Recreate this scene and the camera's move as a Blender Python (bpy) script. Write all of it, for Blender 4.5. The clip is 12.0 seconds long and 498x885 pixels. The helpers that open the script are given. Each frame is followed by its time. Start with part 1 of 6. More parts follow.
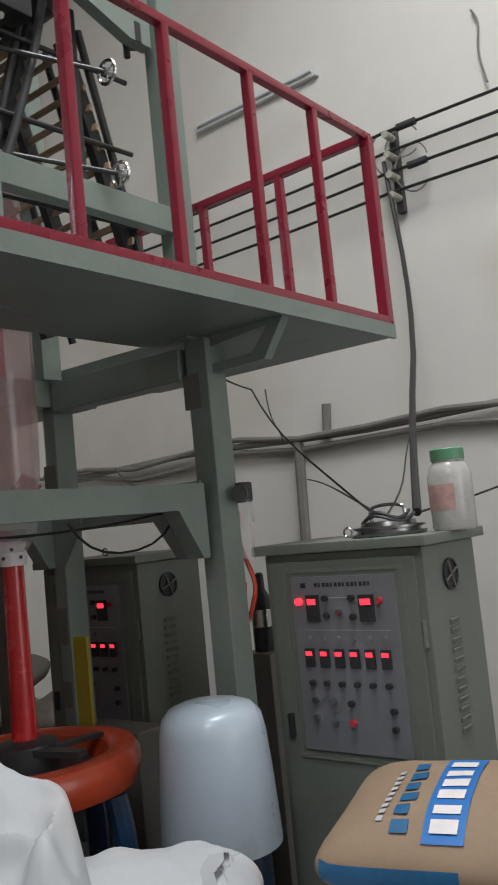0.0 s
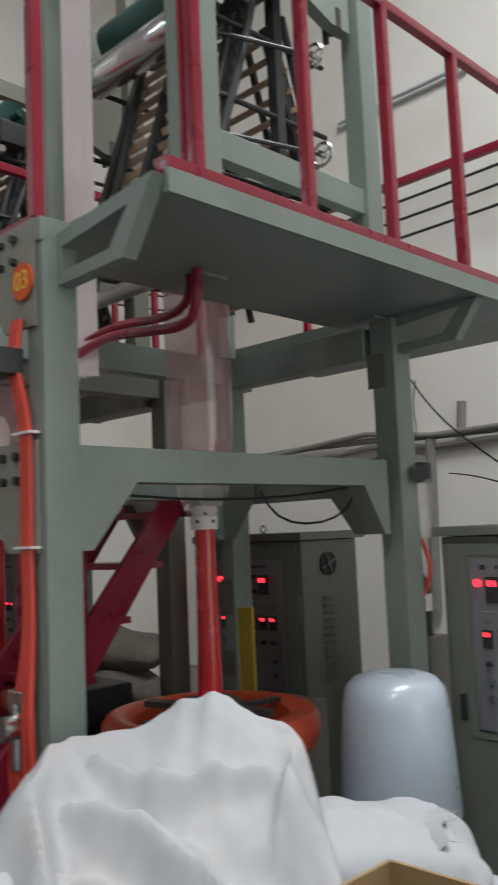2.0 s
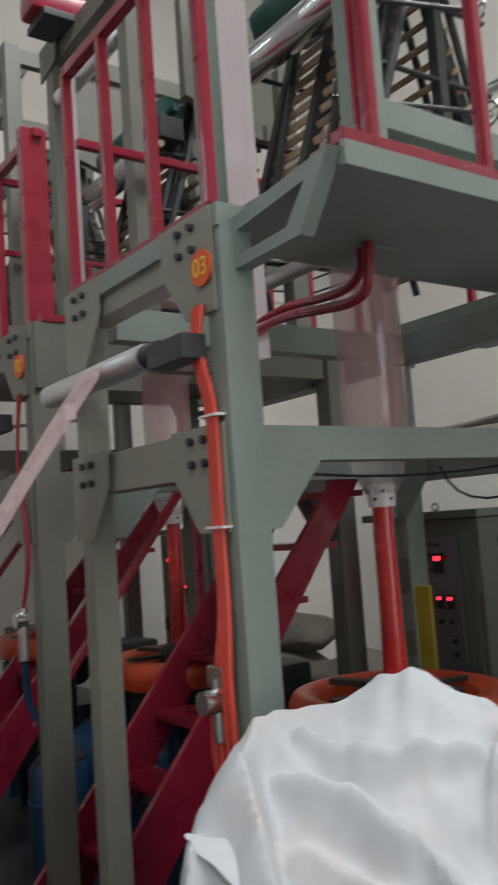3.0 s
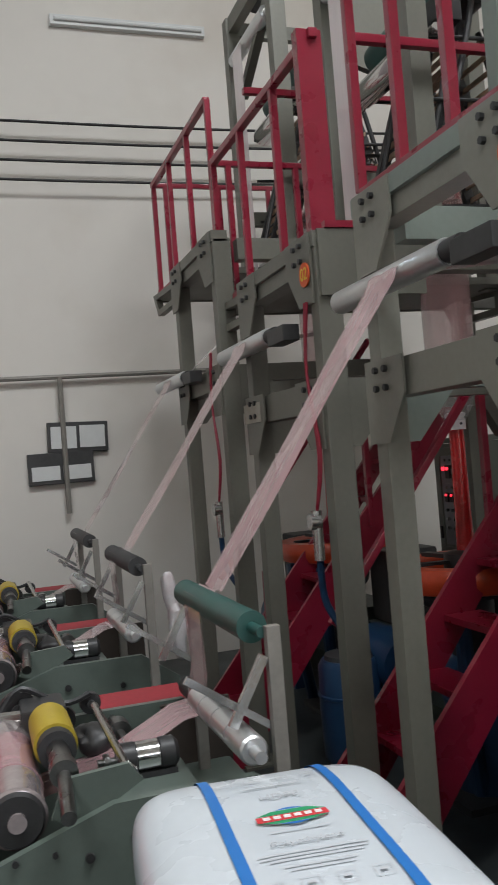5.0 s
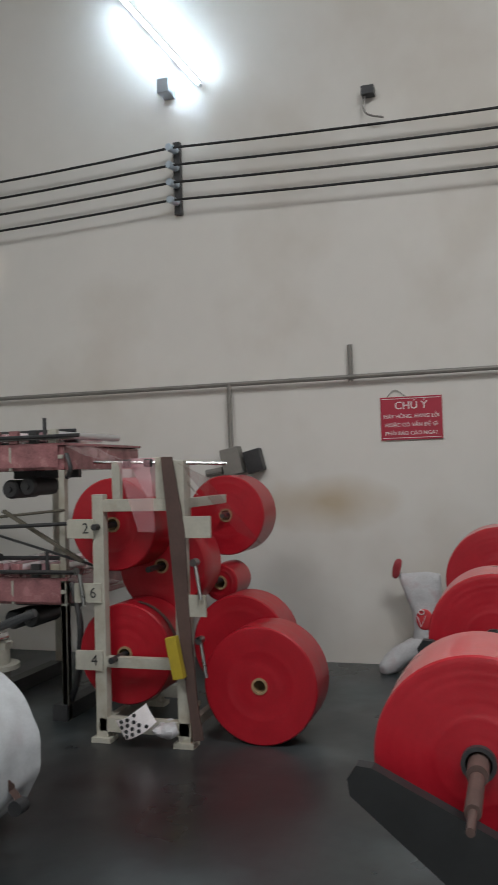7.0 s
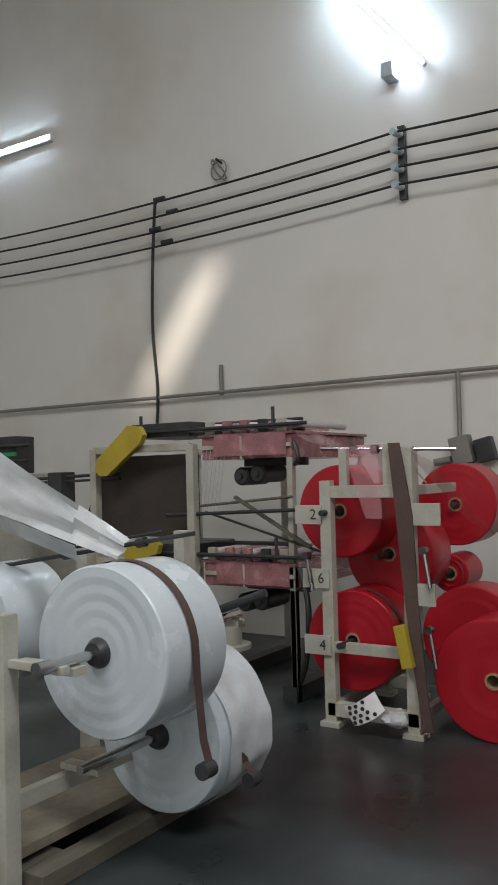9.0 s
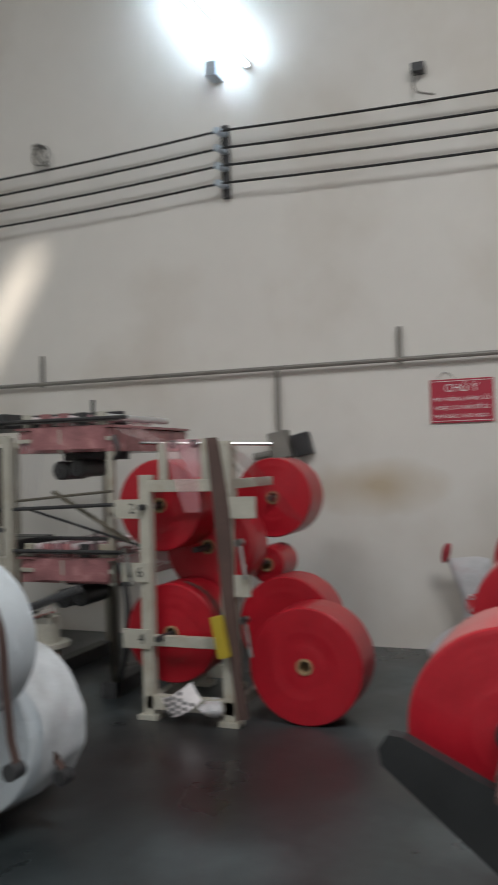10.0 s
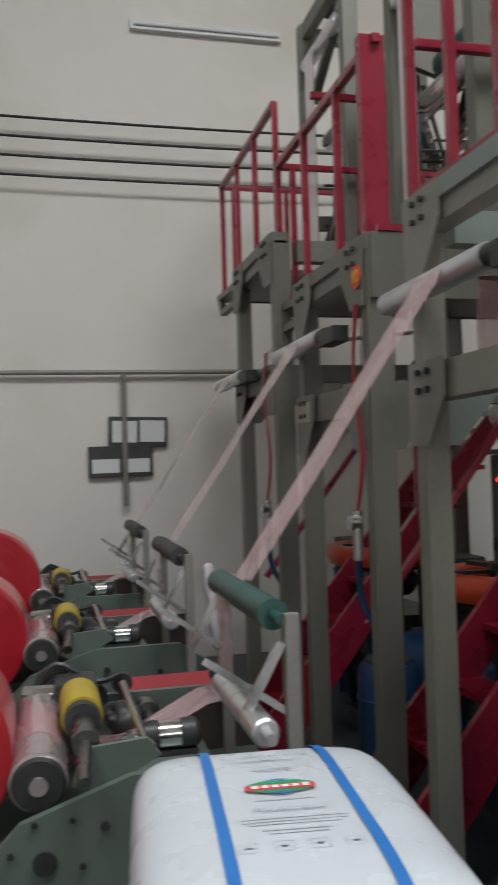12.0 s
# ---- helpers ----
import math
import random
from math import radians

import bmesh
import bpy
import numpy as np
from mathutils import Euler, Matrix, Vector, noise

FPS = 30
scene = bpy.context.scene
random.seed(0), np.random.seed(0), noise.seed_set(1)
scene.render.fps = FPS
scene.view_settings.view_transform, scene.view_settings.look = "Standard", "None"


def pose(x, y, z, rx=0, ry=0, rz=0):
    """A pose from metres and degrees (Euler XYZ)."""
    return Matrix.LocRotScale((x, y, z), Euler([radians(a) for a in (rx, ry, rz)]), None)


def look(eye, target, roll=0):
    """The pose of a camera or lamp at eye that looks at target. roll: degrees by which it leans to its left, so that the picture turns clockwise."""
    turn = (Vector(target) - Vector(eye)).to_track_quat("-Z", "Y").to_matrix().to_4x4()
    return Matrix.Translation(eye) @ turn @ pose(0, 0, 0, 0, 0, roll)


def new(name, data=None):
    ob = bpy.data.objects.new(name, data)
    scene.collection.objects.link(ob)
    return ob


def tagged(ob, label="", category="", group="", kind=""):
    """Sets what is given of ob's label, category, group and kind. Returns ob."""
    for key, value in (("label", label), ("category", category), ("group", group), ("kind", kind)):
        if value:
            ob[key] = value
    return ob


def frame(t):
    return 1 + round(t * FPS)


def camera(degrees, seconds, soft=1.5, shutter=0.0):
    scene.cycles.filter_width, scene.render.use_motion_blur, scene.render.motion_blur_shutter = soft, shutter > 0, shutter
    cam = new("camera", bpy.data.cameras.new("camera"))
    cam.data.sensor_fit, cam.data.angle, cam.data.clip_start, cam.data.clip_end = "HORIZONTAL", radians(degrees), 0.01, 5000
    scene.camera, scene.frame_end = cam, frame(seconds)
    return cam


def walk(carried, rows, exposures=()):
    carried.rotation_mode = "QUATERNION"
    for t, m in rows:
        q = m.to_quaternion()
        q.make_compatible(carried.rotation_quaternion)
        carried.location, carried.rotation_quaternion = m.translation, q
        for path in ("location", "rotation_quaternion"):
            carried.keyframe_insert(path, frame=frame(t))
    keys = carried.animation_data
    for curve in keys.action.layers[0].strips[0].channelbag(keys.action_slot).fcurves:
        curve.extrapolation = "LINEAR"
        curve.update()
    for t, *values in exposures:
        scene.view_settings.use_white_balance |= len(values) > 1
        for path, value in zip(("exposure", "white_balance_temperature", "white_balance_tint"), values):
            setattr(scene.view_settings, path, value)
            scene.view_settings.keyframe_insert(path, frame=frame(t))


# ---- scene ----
cam = camera(32.87, 12.0, 1.5, 0.5)
PATH = [
    (0.0, -0.046, -0.155, 1.624, 38.88, 5.35, 5.63),
    (0.5, -0.066, -0.165, 1.629, 40.76, 5.73, 3.95),
    (1.0, -0.067, -0.169, 1.625, 43.25, 5.41, 2.95),
    (1.5, -0.092, -0.218, 1.604, 42.62, 5.38, 3.01),
    (2.0, -0.254, -0.407, 1.548, 44.68, 6.01, 2.48),
    (2.5, -0.279, -0.450, 1.551, 49.41, 6.45, 4.18),
    (3.0, -0.315, -0.466, 1.535, 54.89, 5.53, 3.97),
    (3.5, -0.349, -0.512, 1.539, 60.44, 3.76, 4.27),
    (3.7, -0.356, -0.508, 1.516, 63.27, 2.94, 4.04),
    (5.3, -0.388, -0.597, 1.506, 72.84, 0.98, 4.62),
    (5.5, -0.369, -0.607, 1.500, 73.90, 0.95, 4.56),
    (6.0, -0.321, -0.636, 1.516, 83.52, 1.46, 3.46),
    (6.5, -0.369, -0.704, 1.476, 99.88, 2.18, 2.19),
    (7.0, -0.330, -0.730, 1.505, 107.58, 1.98, 1.65),
    (7.5, -0.338, -0.767, 1.496, 110.41, 2.23, 0.87),
    (7.7, -0.337, -0.781, 1.484, 112.52, 2.39, 0.41),
    (9.3, -0.354, -0.740, 1.455, 123.21, 2.03, 1.71),
    (9.5, -0.358, -0.730, 1.458, 121.71, 1.80, 1.44),
    (10.0, -0.353, -0.686, 1.455, 111.25, 1.37, 1.52),
    (10.5, -0.352, -0.656, 1.475, 100.72, 0.94, 0.90),
    (11.0, -0.355, -0.590, 1.459, 91.15, 0.98, 1.04),
    (11.5, -0.340, -0.545, 1.467, 83.22, 1.51, 1.34),
    (12.0, -0.316, -0.510, 1.472, 76.44, 1.64, 1.71),
]
walk(cam, [(t, pose(x, y, z, 90 + pitch, roll, yaw)) for t, x, y, z, yaw, pitch, roll in PATH],
     ((0.0, -0.18), (1.5, -0.08), (2.5, 0.12), (3.5, 0.14), (5.5, 0.03), (7.5, -0.09), (9.5, 0.03), (12.0, -0.04)))

# ---------- world and light ----------
XW, YB, XE, YS, ZC = -6.85, 5.15, 5.0, -9.5, 7.6
world = bpy.data.worlds.new("sky")
scene.world = world
world.use_nodes = True
_sky = world.node_tree.nodes.new("ShaderNodeTexSky")
_sky.sky_type, _sky.sun_disc, _sky.sun_elevation, _sky.sun_rotation = "NISHITA", False, radians(45), radians(80)
world.node_tree.links.new(_sky.outputs[0], world.node_tree.nodes["Background"].inputs[0])
world.node_tree.nodes["Background"].inputs[1].default_value = 0.1


def area(name, at, target, sx, sy, watts, colour):
    d = bpy.data.lights.new(name, "AREA")
    d.shape, d.size, d.size_y, d.energy, d.color = "RECTANGLE", sx, sy, watts, colour
    ob = new(name, d)
    ob.matrix_world = look(at, target)
    return ob


# unseen lamps added: two overhead, one low east fill; the two wall tubes burn
area("added_overhead_lamp", (-0.6, 1.5, ZC - 0.02), (-0.6, 1.5, 0), 1.4, 3.4, 395, (0.945, 0.98, 1.0))
area("added_overhead_lamp", (1.6, -4.0, ZC - 0.02), (1.6, -4.0, 0), 1.4, 3.4, 245, (0.945, 0.98, 1.0))
area("east_fill_lamp", (XE - 0.05, 1.2, 2.1), (0, 1.2, 2.0), 2.4, 3.4, 58, (0.93, 0.97, 1.0))
_sun = new("sun", bpy.data.lights.new("sun", "SUN"))
_sun.data.energy, _sun.data.angle, _sun.data.color = 5.0, radians(3), (1.0, 0.9, 0.78)
_sun.matrix_world = look((1.0, 0.68, 1.0), (0, 0, 0))

# ---------- building helpers ----------
ORG = {}


class Shape:
    """Collects simple solids, in world metres, into one bmesh."""

    def __init__(self):
        self.bm = bmesh.new()
        self.bevelled = False

    def box(self, x0, x1, y0, y1, z0, z1, bevel=0.0, turn=None):
        m = Matrix.Translation(((x0 + x1) / 2, (y0 + y1) / 2, (z0 + z1) / 2))
        if turn:
            m = m @ Euler([radians(a) for a in turn]).to_matrix().to_4x4()
        m = m @ Matrix.Diagonal((abs(x1 - x0), abs(y1 - y0), abs(z1 - z0), 1))
        made = bmesh.ops.create_cube(self.bm, size=1, matrix=m)["verts"]
        if bevel:
            self.bevelled = True
            edges = {e for v in made for e in v.link_edges}
            bmesh.ops.bevel(self.bm, geom=list(edges), offset=bevel, segments=2, affect="EDGES", profile=0.6)
        return self

    def cyl(self, p, q, r, n=16, r2=None, caps=True):
        p, q = Vector(p), Vector(q)
        d = q - p
        m = Matrix.Translation((p + q) / 2) @ d.to_track_quat("Z", "Y").to_matrix().to_4x4()
        bmesh.ops.create_cone(self.bm, cap_ends=caps, segments=n, radius1=r, radius2=r if r2 is None else r2, depth=d.length, matrix=m)
        return self

    def bar(self, p, q, w, h, bevel=0.0):
        """A rectangular bar from p to q; w is level, h across."""
        p, q = Vector(p), Vector(q)
        d = q - p
        z = d.normalized()
        side = Vector((0, 0, 1)).cross(z)
        side = Vector((1, 0, 0)) if side.length < 1e-4 else side.normalized()
        up = z.cross(side)
        m = Matrix((side, up, z)).transposed().to_4x4()
        m.translation = (p + q) / 2
        made = bmesh.ops.create_cube(self.bm, size=1, matrix=m @ Matrix.Diagonal((w, h, d.length, 1)))["verts"]
        if bevel:
            self.bevelled = True
            bmesh.ops.bevel(self.bm, geom=list({e for v in made for e in v.link_edges}), offset=bevel, segments=2, affect="EDGES", profile=0.6)
        return self

    def tube(self, points, r, n=8):
        """A bent round bar or cable through the points."""
        pts = [Vector(p) for p in points]
        if 3 <= len(pts) <= 9:
            ends = [pts[0]] + pts + [pts[-1]]
            fine = []
            for i in range(1, len(pts)):
                a, b, c, d = ends[i - 1:i + 3]
                fine += [0.5 * (2 * b + (c - a) * u + (2 * a - 5 * b + 4 * c - d) * u * u + (3 * b - a - 3 * c + d) * u ** 3) for u in (0, 0.2, 0.4, 0.6, 0.8)]
            pts = fine + [pts[-1]]
        rings = []
        side = None
        for i, p in enumerate(pts):
            d = (pts[min(i + 1, len(pts) - 1)] - pts[max(i - 1, 0)]).normalized()
            if side is None:
                side = d.orthogonal().normalized()
            side = (side - d * side.dot(d)).normalized()
            up = d.cross(side)
            rings.append([self.bm.verts.new(p + r * (side * math.cos(a) + up * math.sin(a))) for a in (2 * math.pi * k / n for k in range(n))])
        for a, b in zip(rings, rings[1:]):
            for k in range(n):
                self.bm.faces.new((a[k], a[(k + 1) % n], b[(k + 1) % n], b[k]))
        self.bm.faces.new(rings[0][::-1])
        self.bm.faces.new(rings[-1])
        return self

    def lathe(self, axis_at, profile, along="z", n=40):
        """profile: pairs of (distance along the axis, radius)."""
        c = Vector(axis_at)
        u, v, w = {"z": ((1, 0, 0), (0, 1, 0), (0, 0, 1)), "x": ((0, 1, 0), (0, 0, 1), (1, 0, 0)), "y": ((0, 0, 1), (1, 0, 0), (0, 1, 0))}[along]
        u, v, w = Vector(u), Vector(v), Vector(w)
        rings = []
        for h, r in profile:
            rings.append([self.bm.verts.new(c + w * h + max(r, 1e-4) * (u * math.cos(a) + v * math.sin(a))) for a in (2 * math.pi * k / n for k in range(n))])
        for a, b in zip(rings, rings[1:]):
            for k in range(n):
                self.bm.faces.new((a[k], a[(k + 1) % n], b[(k + 1) % n], b[k]))
        return self

    def prism(self, outline, axis, lo, hi):
        """A flat plate: outline in the two other axes (in x, y, z order), from lo to hi along the axis."""
        def put(a, b, c):
            return {"x": (c, a, b), "y": (a, c, b), "z": (a, b, c)}[axis]
        one = [self.bm.verts.new(put(a, b, lo)) for a, b in outline]
        two = [self.bm.verts.new(put(a, b, hi)) for a, b in outline]
        self.bm.faces.new(one)
        self.bm.faces.new(two[::-1])
        for k in range(len(one)):
            j = (k + 1) % len(one)
            self.bm.faces.new((one[k], two[k], two[j], one[j]))
        return self

    def web(self, rows, thick=0.0015):
        """A thin sheet through rows of points, with a thickness."""
        grid = [[self.bm.verts.new(p) for p in row] for row in rows]
        faces = []
        for a, b in zip(grid, grid[1:]):
            for k in range(len(a) - 1):
                faces.append(self.bm.faces.new((a[k], a[k + 1], b[k + 1], b[k])))
        bmesh.ops.solidify(self.bm, geom=faces, thickness=thick)
        return self

    def pillow(self, at, half, turn=(0, 0, 0), power=0.55, lumps=0.02, scale=6.0, n=26, seed=0.0, fold=0.0, edge=0.9):
        """A filled sack: a rounded block with creases."""
        m = Matrix.Translation(at) @ Euler([radians(a) for a in turn]).to_matrix().to_4x4()
        def s(v, e):
            return math.copysign(abs(v) ** e, v)
        rings = []
        for i in range(n + 1):
            ph = -math.pi / 2 + math.pi * i / n
            ring = []
            for k in range(2 * n):
                th = math.pi * k / n
                p = Vector((half[0] * s(math.cos(ph), edge) * s(math.cos(th), power), half[1] * s(math.cos(ph), edge) * s(math.sin(th), power), half[2] * s(math.sin(ph), min(1.0, edge / 0.9))))
                q = p * scale + Vector((seed, seed * 1.7, 0))
                d = lumps * (noise.noise(q) + 0.5 * noise.noise(q * 2.3))
                if fold:
                    w = 3.0 * noise.noise(q * 0.45 + Vector((9, 0, 0)))
                    for g, (ux, uy, uz, f) in enumerate(((0.8, 0.5, 0.3, 13.0), (-0.5, 0.8, 0.5, 19.0), (0.2, -0.6, 0.9, 31.0))):
                        wave = 0.5 + 0.5 * math.cos(f * (ux * p.x + uy * p.y + uz * p.z) + w * (1 + 0.5 * g) + seed + g)
                        d += fold * (wave ** 3 - 0.35) / (1 + 0.9 * g)
                p += p.normalized() * d
                ring.append(self.bm.verts.new(m @ p))
            rings.append(ring)
        for a, b in zip(rings, rings[1:]):
            for k in range(2 * n):
                j = (k + 1) % (2 * n)
                self.bm.faces.new((a[k], a[j], b[j], b[k]))
        return self


def part(name, shape, mat, parent=None, label="", smooth=True):
    """Links a shape as one mesh, under a thing or a part."""
    bm = shape.bm
    bmesh.ops.remove_doubles(bm, verts=bm.verts, dist=1e-5)
    bmesh.ops.recalc_face_normals(bm, faces=bm.faces)
    origin = ORG.get(parent, Vector((0, 0, 0)))
    bmesh.ops.translate(bm, verts=bm.verts, vec=-origin)
    me = bpy.data.meshes.new(name)
    bm.to_mesh(me)
    bm.free()
    for p in me.polygons:
        p.use_smooth = smooth
    if smooth:
        me.set_sharp_from_angle(angle=radians(35))
    me.materials.append(mat)
    ob = new(name, me)
    if smooth and shape.bevelled:
        ob.modifiers.new("flat_faces", "WEIGHTED_NORMAL").keep_sharp = True
    if parent:
        ob.parent = parent
        ORG[ob] = origin
    if label:
        ob["label"] = label
    return ob


def thing(name, at, label, category, group="", kind=""):
    """A top-level thing: an Empty at its base."""
    ob = new(name)
    ob.location = at
    ob.empty_display_size = 0.05
    ORG[ob] = Vector(at)
    return tagged(ob, label, category, group, kind)


def setting(name, shape, mat, label, category, smooth=False):
    return tagged(part(name, shape, mat, None, "", smooth), label, category, "", "structure")


def words(text, size, m, mat, parent, depth=0.0006, name="lettering"):
    """Raised lettering in the built-in font, lying in the x-y plane of m."""
    c = bpy.data.curves.new(name, "FONT")
    c.body, c.size, c.align_x, c.align_y, c.extrude = text, size, "CENTER", "CENTER", depth
    tmp = bpy.data.objects.new(name, c)
    scene.collection.objects.link(tmp)
    bpy.context.view_layer.update()
    me = bpy.data.meshes.new_from_object(tmp.evaluated_get(bpy.context.evaluated_depsgraph_get()))
    bpy.data.objects.remove(tmp)
    me.transform(Matrix.Translation(-ORG.get(parent, Vector())) @ m)
    me.materials.clear()
    me.materials.append(mat)
    ob = new(name, me)
    ob.parent = parent
    ORG[ob] = ORG.get(parent, Vector())
    return ob


def repeat(name, shape_fn, mat, parent, places, cache={}):
    """The same small piece at many places: objects of their own that share one mesh."""
    if name not in cache:
        sh = shape_fn(Shape())
        me = bpy.data.meshes.new(name)
        bmesh.ops.recalc_face_normals(sh.bm, faces=sh.bm.faces)
        sh.bm.to_mesh(me)
        sh.bm.free()
        me.materials.append(mat)
        cache[name] = me
    for p in places:
        ob = new(name.split("/")[0], cache[name])
        ob.parent = parent
        ob.location = Vector(p) - ORG[parent]
        ORG[ob] = ORG[parent]


# ---------- materials ----------
def material(name, colour, rough=0.5, metal=0.0, spread=0.12, scale=6.0, bump=0.0, bump_scale=60.0, dirt=0.0, dirt_colour=(0.08, 0.07, 0.06), dirt_scale=2.5,
             emit=0.0, transmit=0.0, alpha=1.0, coat=0.0, sheen=0.0, rough_spread=0.12, stretch=(1, 1, 1), own=0.0, bump_dist=0.004):
    """Paint, metal, plastic or cloth: base colour broken by two scales of noise, dirt in patches, fine relief."""
    m = bpy.data.materials.new(name)
    m.use_nodes = True
    nt = m.node_tree
    bsdf = nt.nodes["Principled BSDF"]
    link = nt.links.new
    co = nt.nodes.new("ShaderNodeTexCoord")
    mp = nt.nodes.new("ShaderNodeMapping")
    mp.inputs["Scale"].default_value = stretch
    link(co.outputs["Object"], mp.inputs[0])
    def noise_at(s, detail=4.0):
        t = nt.nodes.new("ShaderNodeTexNoise")
        t.inputs["Scale"].default_value, t.inputs["Detail"].default_value = s, detail
        link(mp.outputs[0], t.inputs["Vector"])
        return t.outputs["Fac"]
    big, small = noise_at(scale), noise_at(scale * 9)
    mix = nt.nodes.new("ShaderNodeMath")
    mix.operation = "MULTIPLY_ADD"
    link(small, mix.inputs[0])
    mix.inputs[1].default_value = 0.5
    link(big, mix.inputs[2])
    ramp = nt.nodes.new("ShaderNodeMapRange")
    ramp.inputs[1].default_value, ramp.inputs[2].default_value = 0.45, 1.05
    ramp.inputs[3].default_value, ramp.inputs[4].default_value = 1 - spread, 1 + spread
    link(mix.outputs[0], ramp.inputs[0])
    col = nt.nodes.new("ShaderNodeMix")
    col.data_type, col.blend_type = "RGBA", "MULTIPLY"
    col.inputs[0].default_value = 1.0
    col.inputs[6].default_value = (*colour, 1)
    link(ramp.outputs[0], col.inputs[7])
    out = col.outputs[2]
    if own:
        info = nt.nodes.new("ShaderNodeObjectInfo")
        mr = nt.nodes.new("ShaderNodeMapRange")
        mr.inputs[3].default_value, mr.inputs[4].default_value = 1 - own, 1 + own
        link(info.outputs["Random"], mr.inputs[0])
        c2 = nt.nodes.new("ShaderNodeMix")
        c2.data_type, c2.blend_type = "RGBA", "MULTIPLY"
        c2.inputs[0].default_value = 1.0
        link(out, c2.inputs[6])
        link(mr.outputs[0], c2.inputs[7])
        out = c2.outputs[2]
    if dirt:
        spots = noise_at(dirt_scale, 8.0)
        dr = nt.nodes.new("ShaderNodeMapRange")
        dr.inputs[1].default_value, dr.inputs[2].default_value = 0.52, 0.75
        dr.inputs[3].default_value, dr.inputs[4].default_value = 0.0, dirt
        link(spots, dr.inputs[0])
        c3 = nt.nodes.new("ShaderNodeMix")
        c3.data_type = "RGBA"
        link(dr.outputs[0], c3.inputs[0])
        link(out, c3.inputs[6])
        c3.inputs[7].default_value = (*dirt_colour, 1)
        out = c3.outputs[2]
    link(out, bsdf.inputs["Base Color"])
    rr = nt.nodes.new("ShaderNodeMapRange")
    rr.inputs[3].default_value, rr.inputs[4].default_value = max(rough - rough_spread, 0.02), min(rough + rough_spread, 1)
    link(big, rr.inputs[0])
    link(rr.outputs[0], bsdf.inputs["Roughness"])
    bsdf.inputs["Metallic"].default_value = metal
    bsdf.inputs["Transmission Weight"].default_value = transmit
    bsdf.inputs["Alpha"].default_value = alpha
    bsdf.inputs["Coat Weight"].default_value = coat
    bsdf.inputs["Sheen Weight"].default_value = sheen
    if emit:
        bsdf.inputs["Emission Color"].default_value = (*colour, 1)
        bsdf.inputs["Emission Strength"].default_value = emit
    if bump:
        bp = nt.nodes.new("ShaderNodeBump")
        bp.inputs["Strength"].default_value, bp.inputs["Distance"].default_value = bump, bump_dist
        link(noise_at(bump_scale), bp.inputs["Height"])
        link(bp.outputs[0], bsdf.inputs["Normal"])
    return m


GREEN = material("green_machine_paint", (0.222, 0.262, 0.234), 0.42, spread=0.1, scale=5, dirt=0.35, dirt_colour=(0.10, 0.11, 0.09), bump=0.06, bump_scale=35)
# worn paint of the farther towers, with the warm cast of light put in
KHAKI = material("worn_paint_and_warm_light_tone", (0.158, 0.155, 0.13), 0.45, spread=0.12, scale=5, dirt=0.4, dirt_colour=(0.11, 0.10, 0.08), bump=0.06, bump_scale=35)
# lighter, warmer tone for the nearest tower's front-left leg, front beams and gussets
FRONT = material("worn_lighter_khaki", (0.235, 0.23, 0.195), 0.42, spread=0.12, scale=5, dirt=0.4, dirt_colour=(0.13, 0.12, 0.09), bump=0.06, bump_scale=35)
PLATE = material("winder_green_paint", (0.12, 0.15, 0.132), 0.38, spread=0.1, scale=7, dirt=0.35, dirt_colour=(0.06, 0.06, 0.05), bump=0.05, bump_scale=45)
RED = material("crimson_rail_paint", (0.26, 0.012, 0.034), 0.3, spread=0.14, scale=9, dirt=0.3, dirt_colour=(0.22, 0.02, 0.03), bump=0.05, coat=0.25)
ROLL = material("red_film_roll", (0.38, 0.008, 0.018), 0.36, spread=0.14, scale=8, bump=0.08, bump_scale=20, coat=0.15, stretch=(6, 1, 1))
# roll red made paler, for the light that falls on the rim
ROLLEDGE = material("red_film_roll_lit_rim", (0.50, 0.075, 0.08), 0.30, spread=0.1, scale=6, coat=0.3, bump=0.06, bump_scale=25)
PINK = material("pink_film", (0.64, 0.38, 0.41), 0.10, spread=0.10, scale=5, transmit=0.1, alpha=0.70, bump=0.45, bump_scale=7, coat=1.0, stretch=(5, 0.5, 0.5), bump_dist=0.006)
# the pink film again, whitened to hold its bright gloss
LITFILM = material("lightened_pink_film", (0.84, 0.74, 0.76), 0.18, spread=0.05, scale=5, alpha=0.9, bump=0.3, bump_scale=5, coat=0.8, stretch=(5, 0.5, 0.5), bump_dist=0.006)
PINKWRAP = material("pink_film_stack", (0.33, 0.145, 0.15), 0.25, spread=0.45, scale=10, bump=0.2, bump_scale=18)
THINPINK = material("thin_clear_pink_film", (0.80, 0.40, 0.44), 0.08, spread=0.1, scale=6, alpha=0.30, bump=0.3, bump_scale=9, coat=1.0, bump_dist=0.006)
BUBBLE = material("thin_film_bubble", (0.56, 0.33, 0.33), 0.16, spread=0.35, scale=2.5, alpha=0.5, transmit=0.2, bump=0.2, bump_scale=6, coat=0.7, stretch=(3, 3, 0.5))
CLEARCONE = material("clear_film_cone", (0.85, 0.8, 0.8), 0.12, alpha=0.28, transmit=0.4, coat=0.6)
NECK = material("red_molten_film", (0.58, 0.018, 0.02), 0.25, spread=0.25, scale=12, coat=0.4, alpha=0.93)
WHITEFILM = material("white_film", (0.54, 0.58, 0.61), 0.25, spread=0.06, scale=9, bump=0.08, bump_scale=25, coat=0.3)
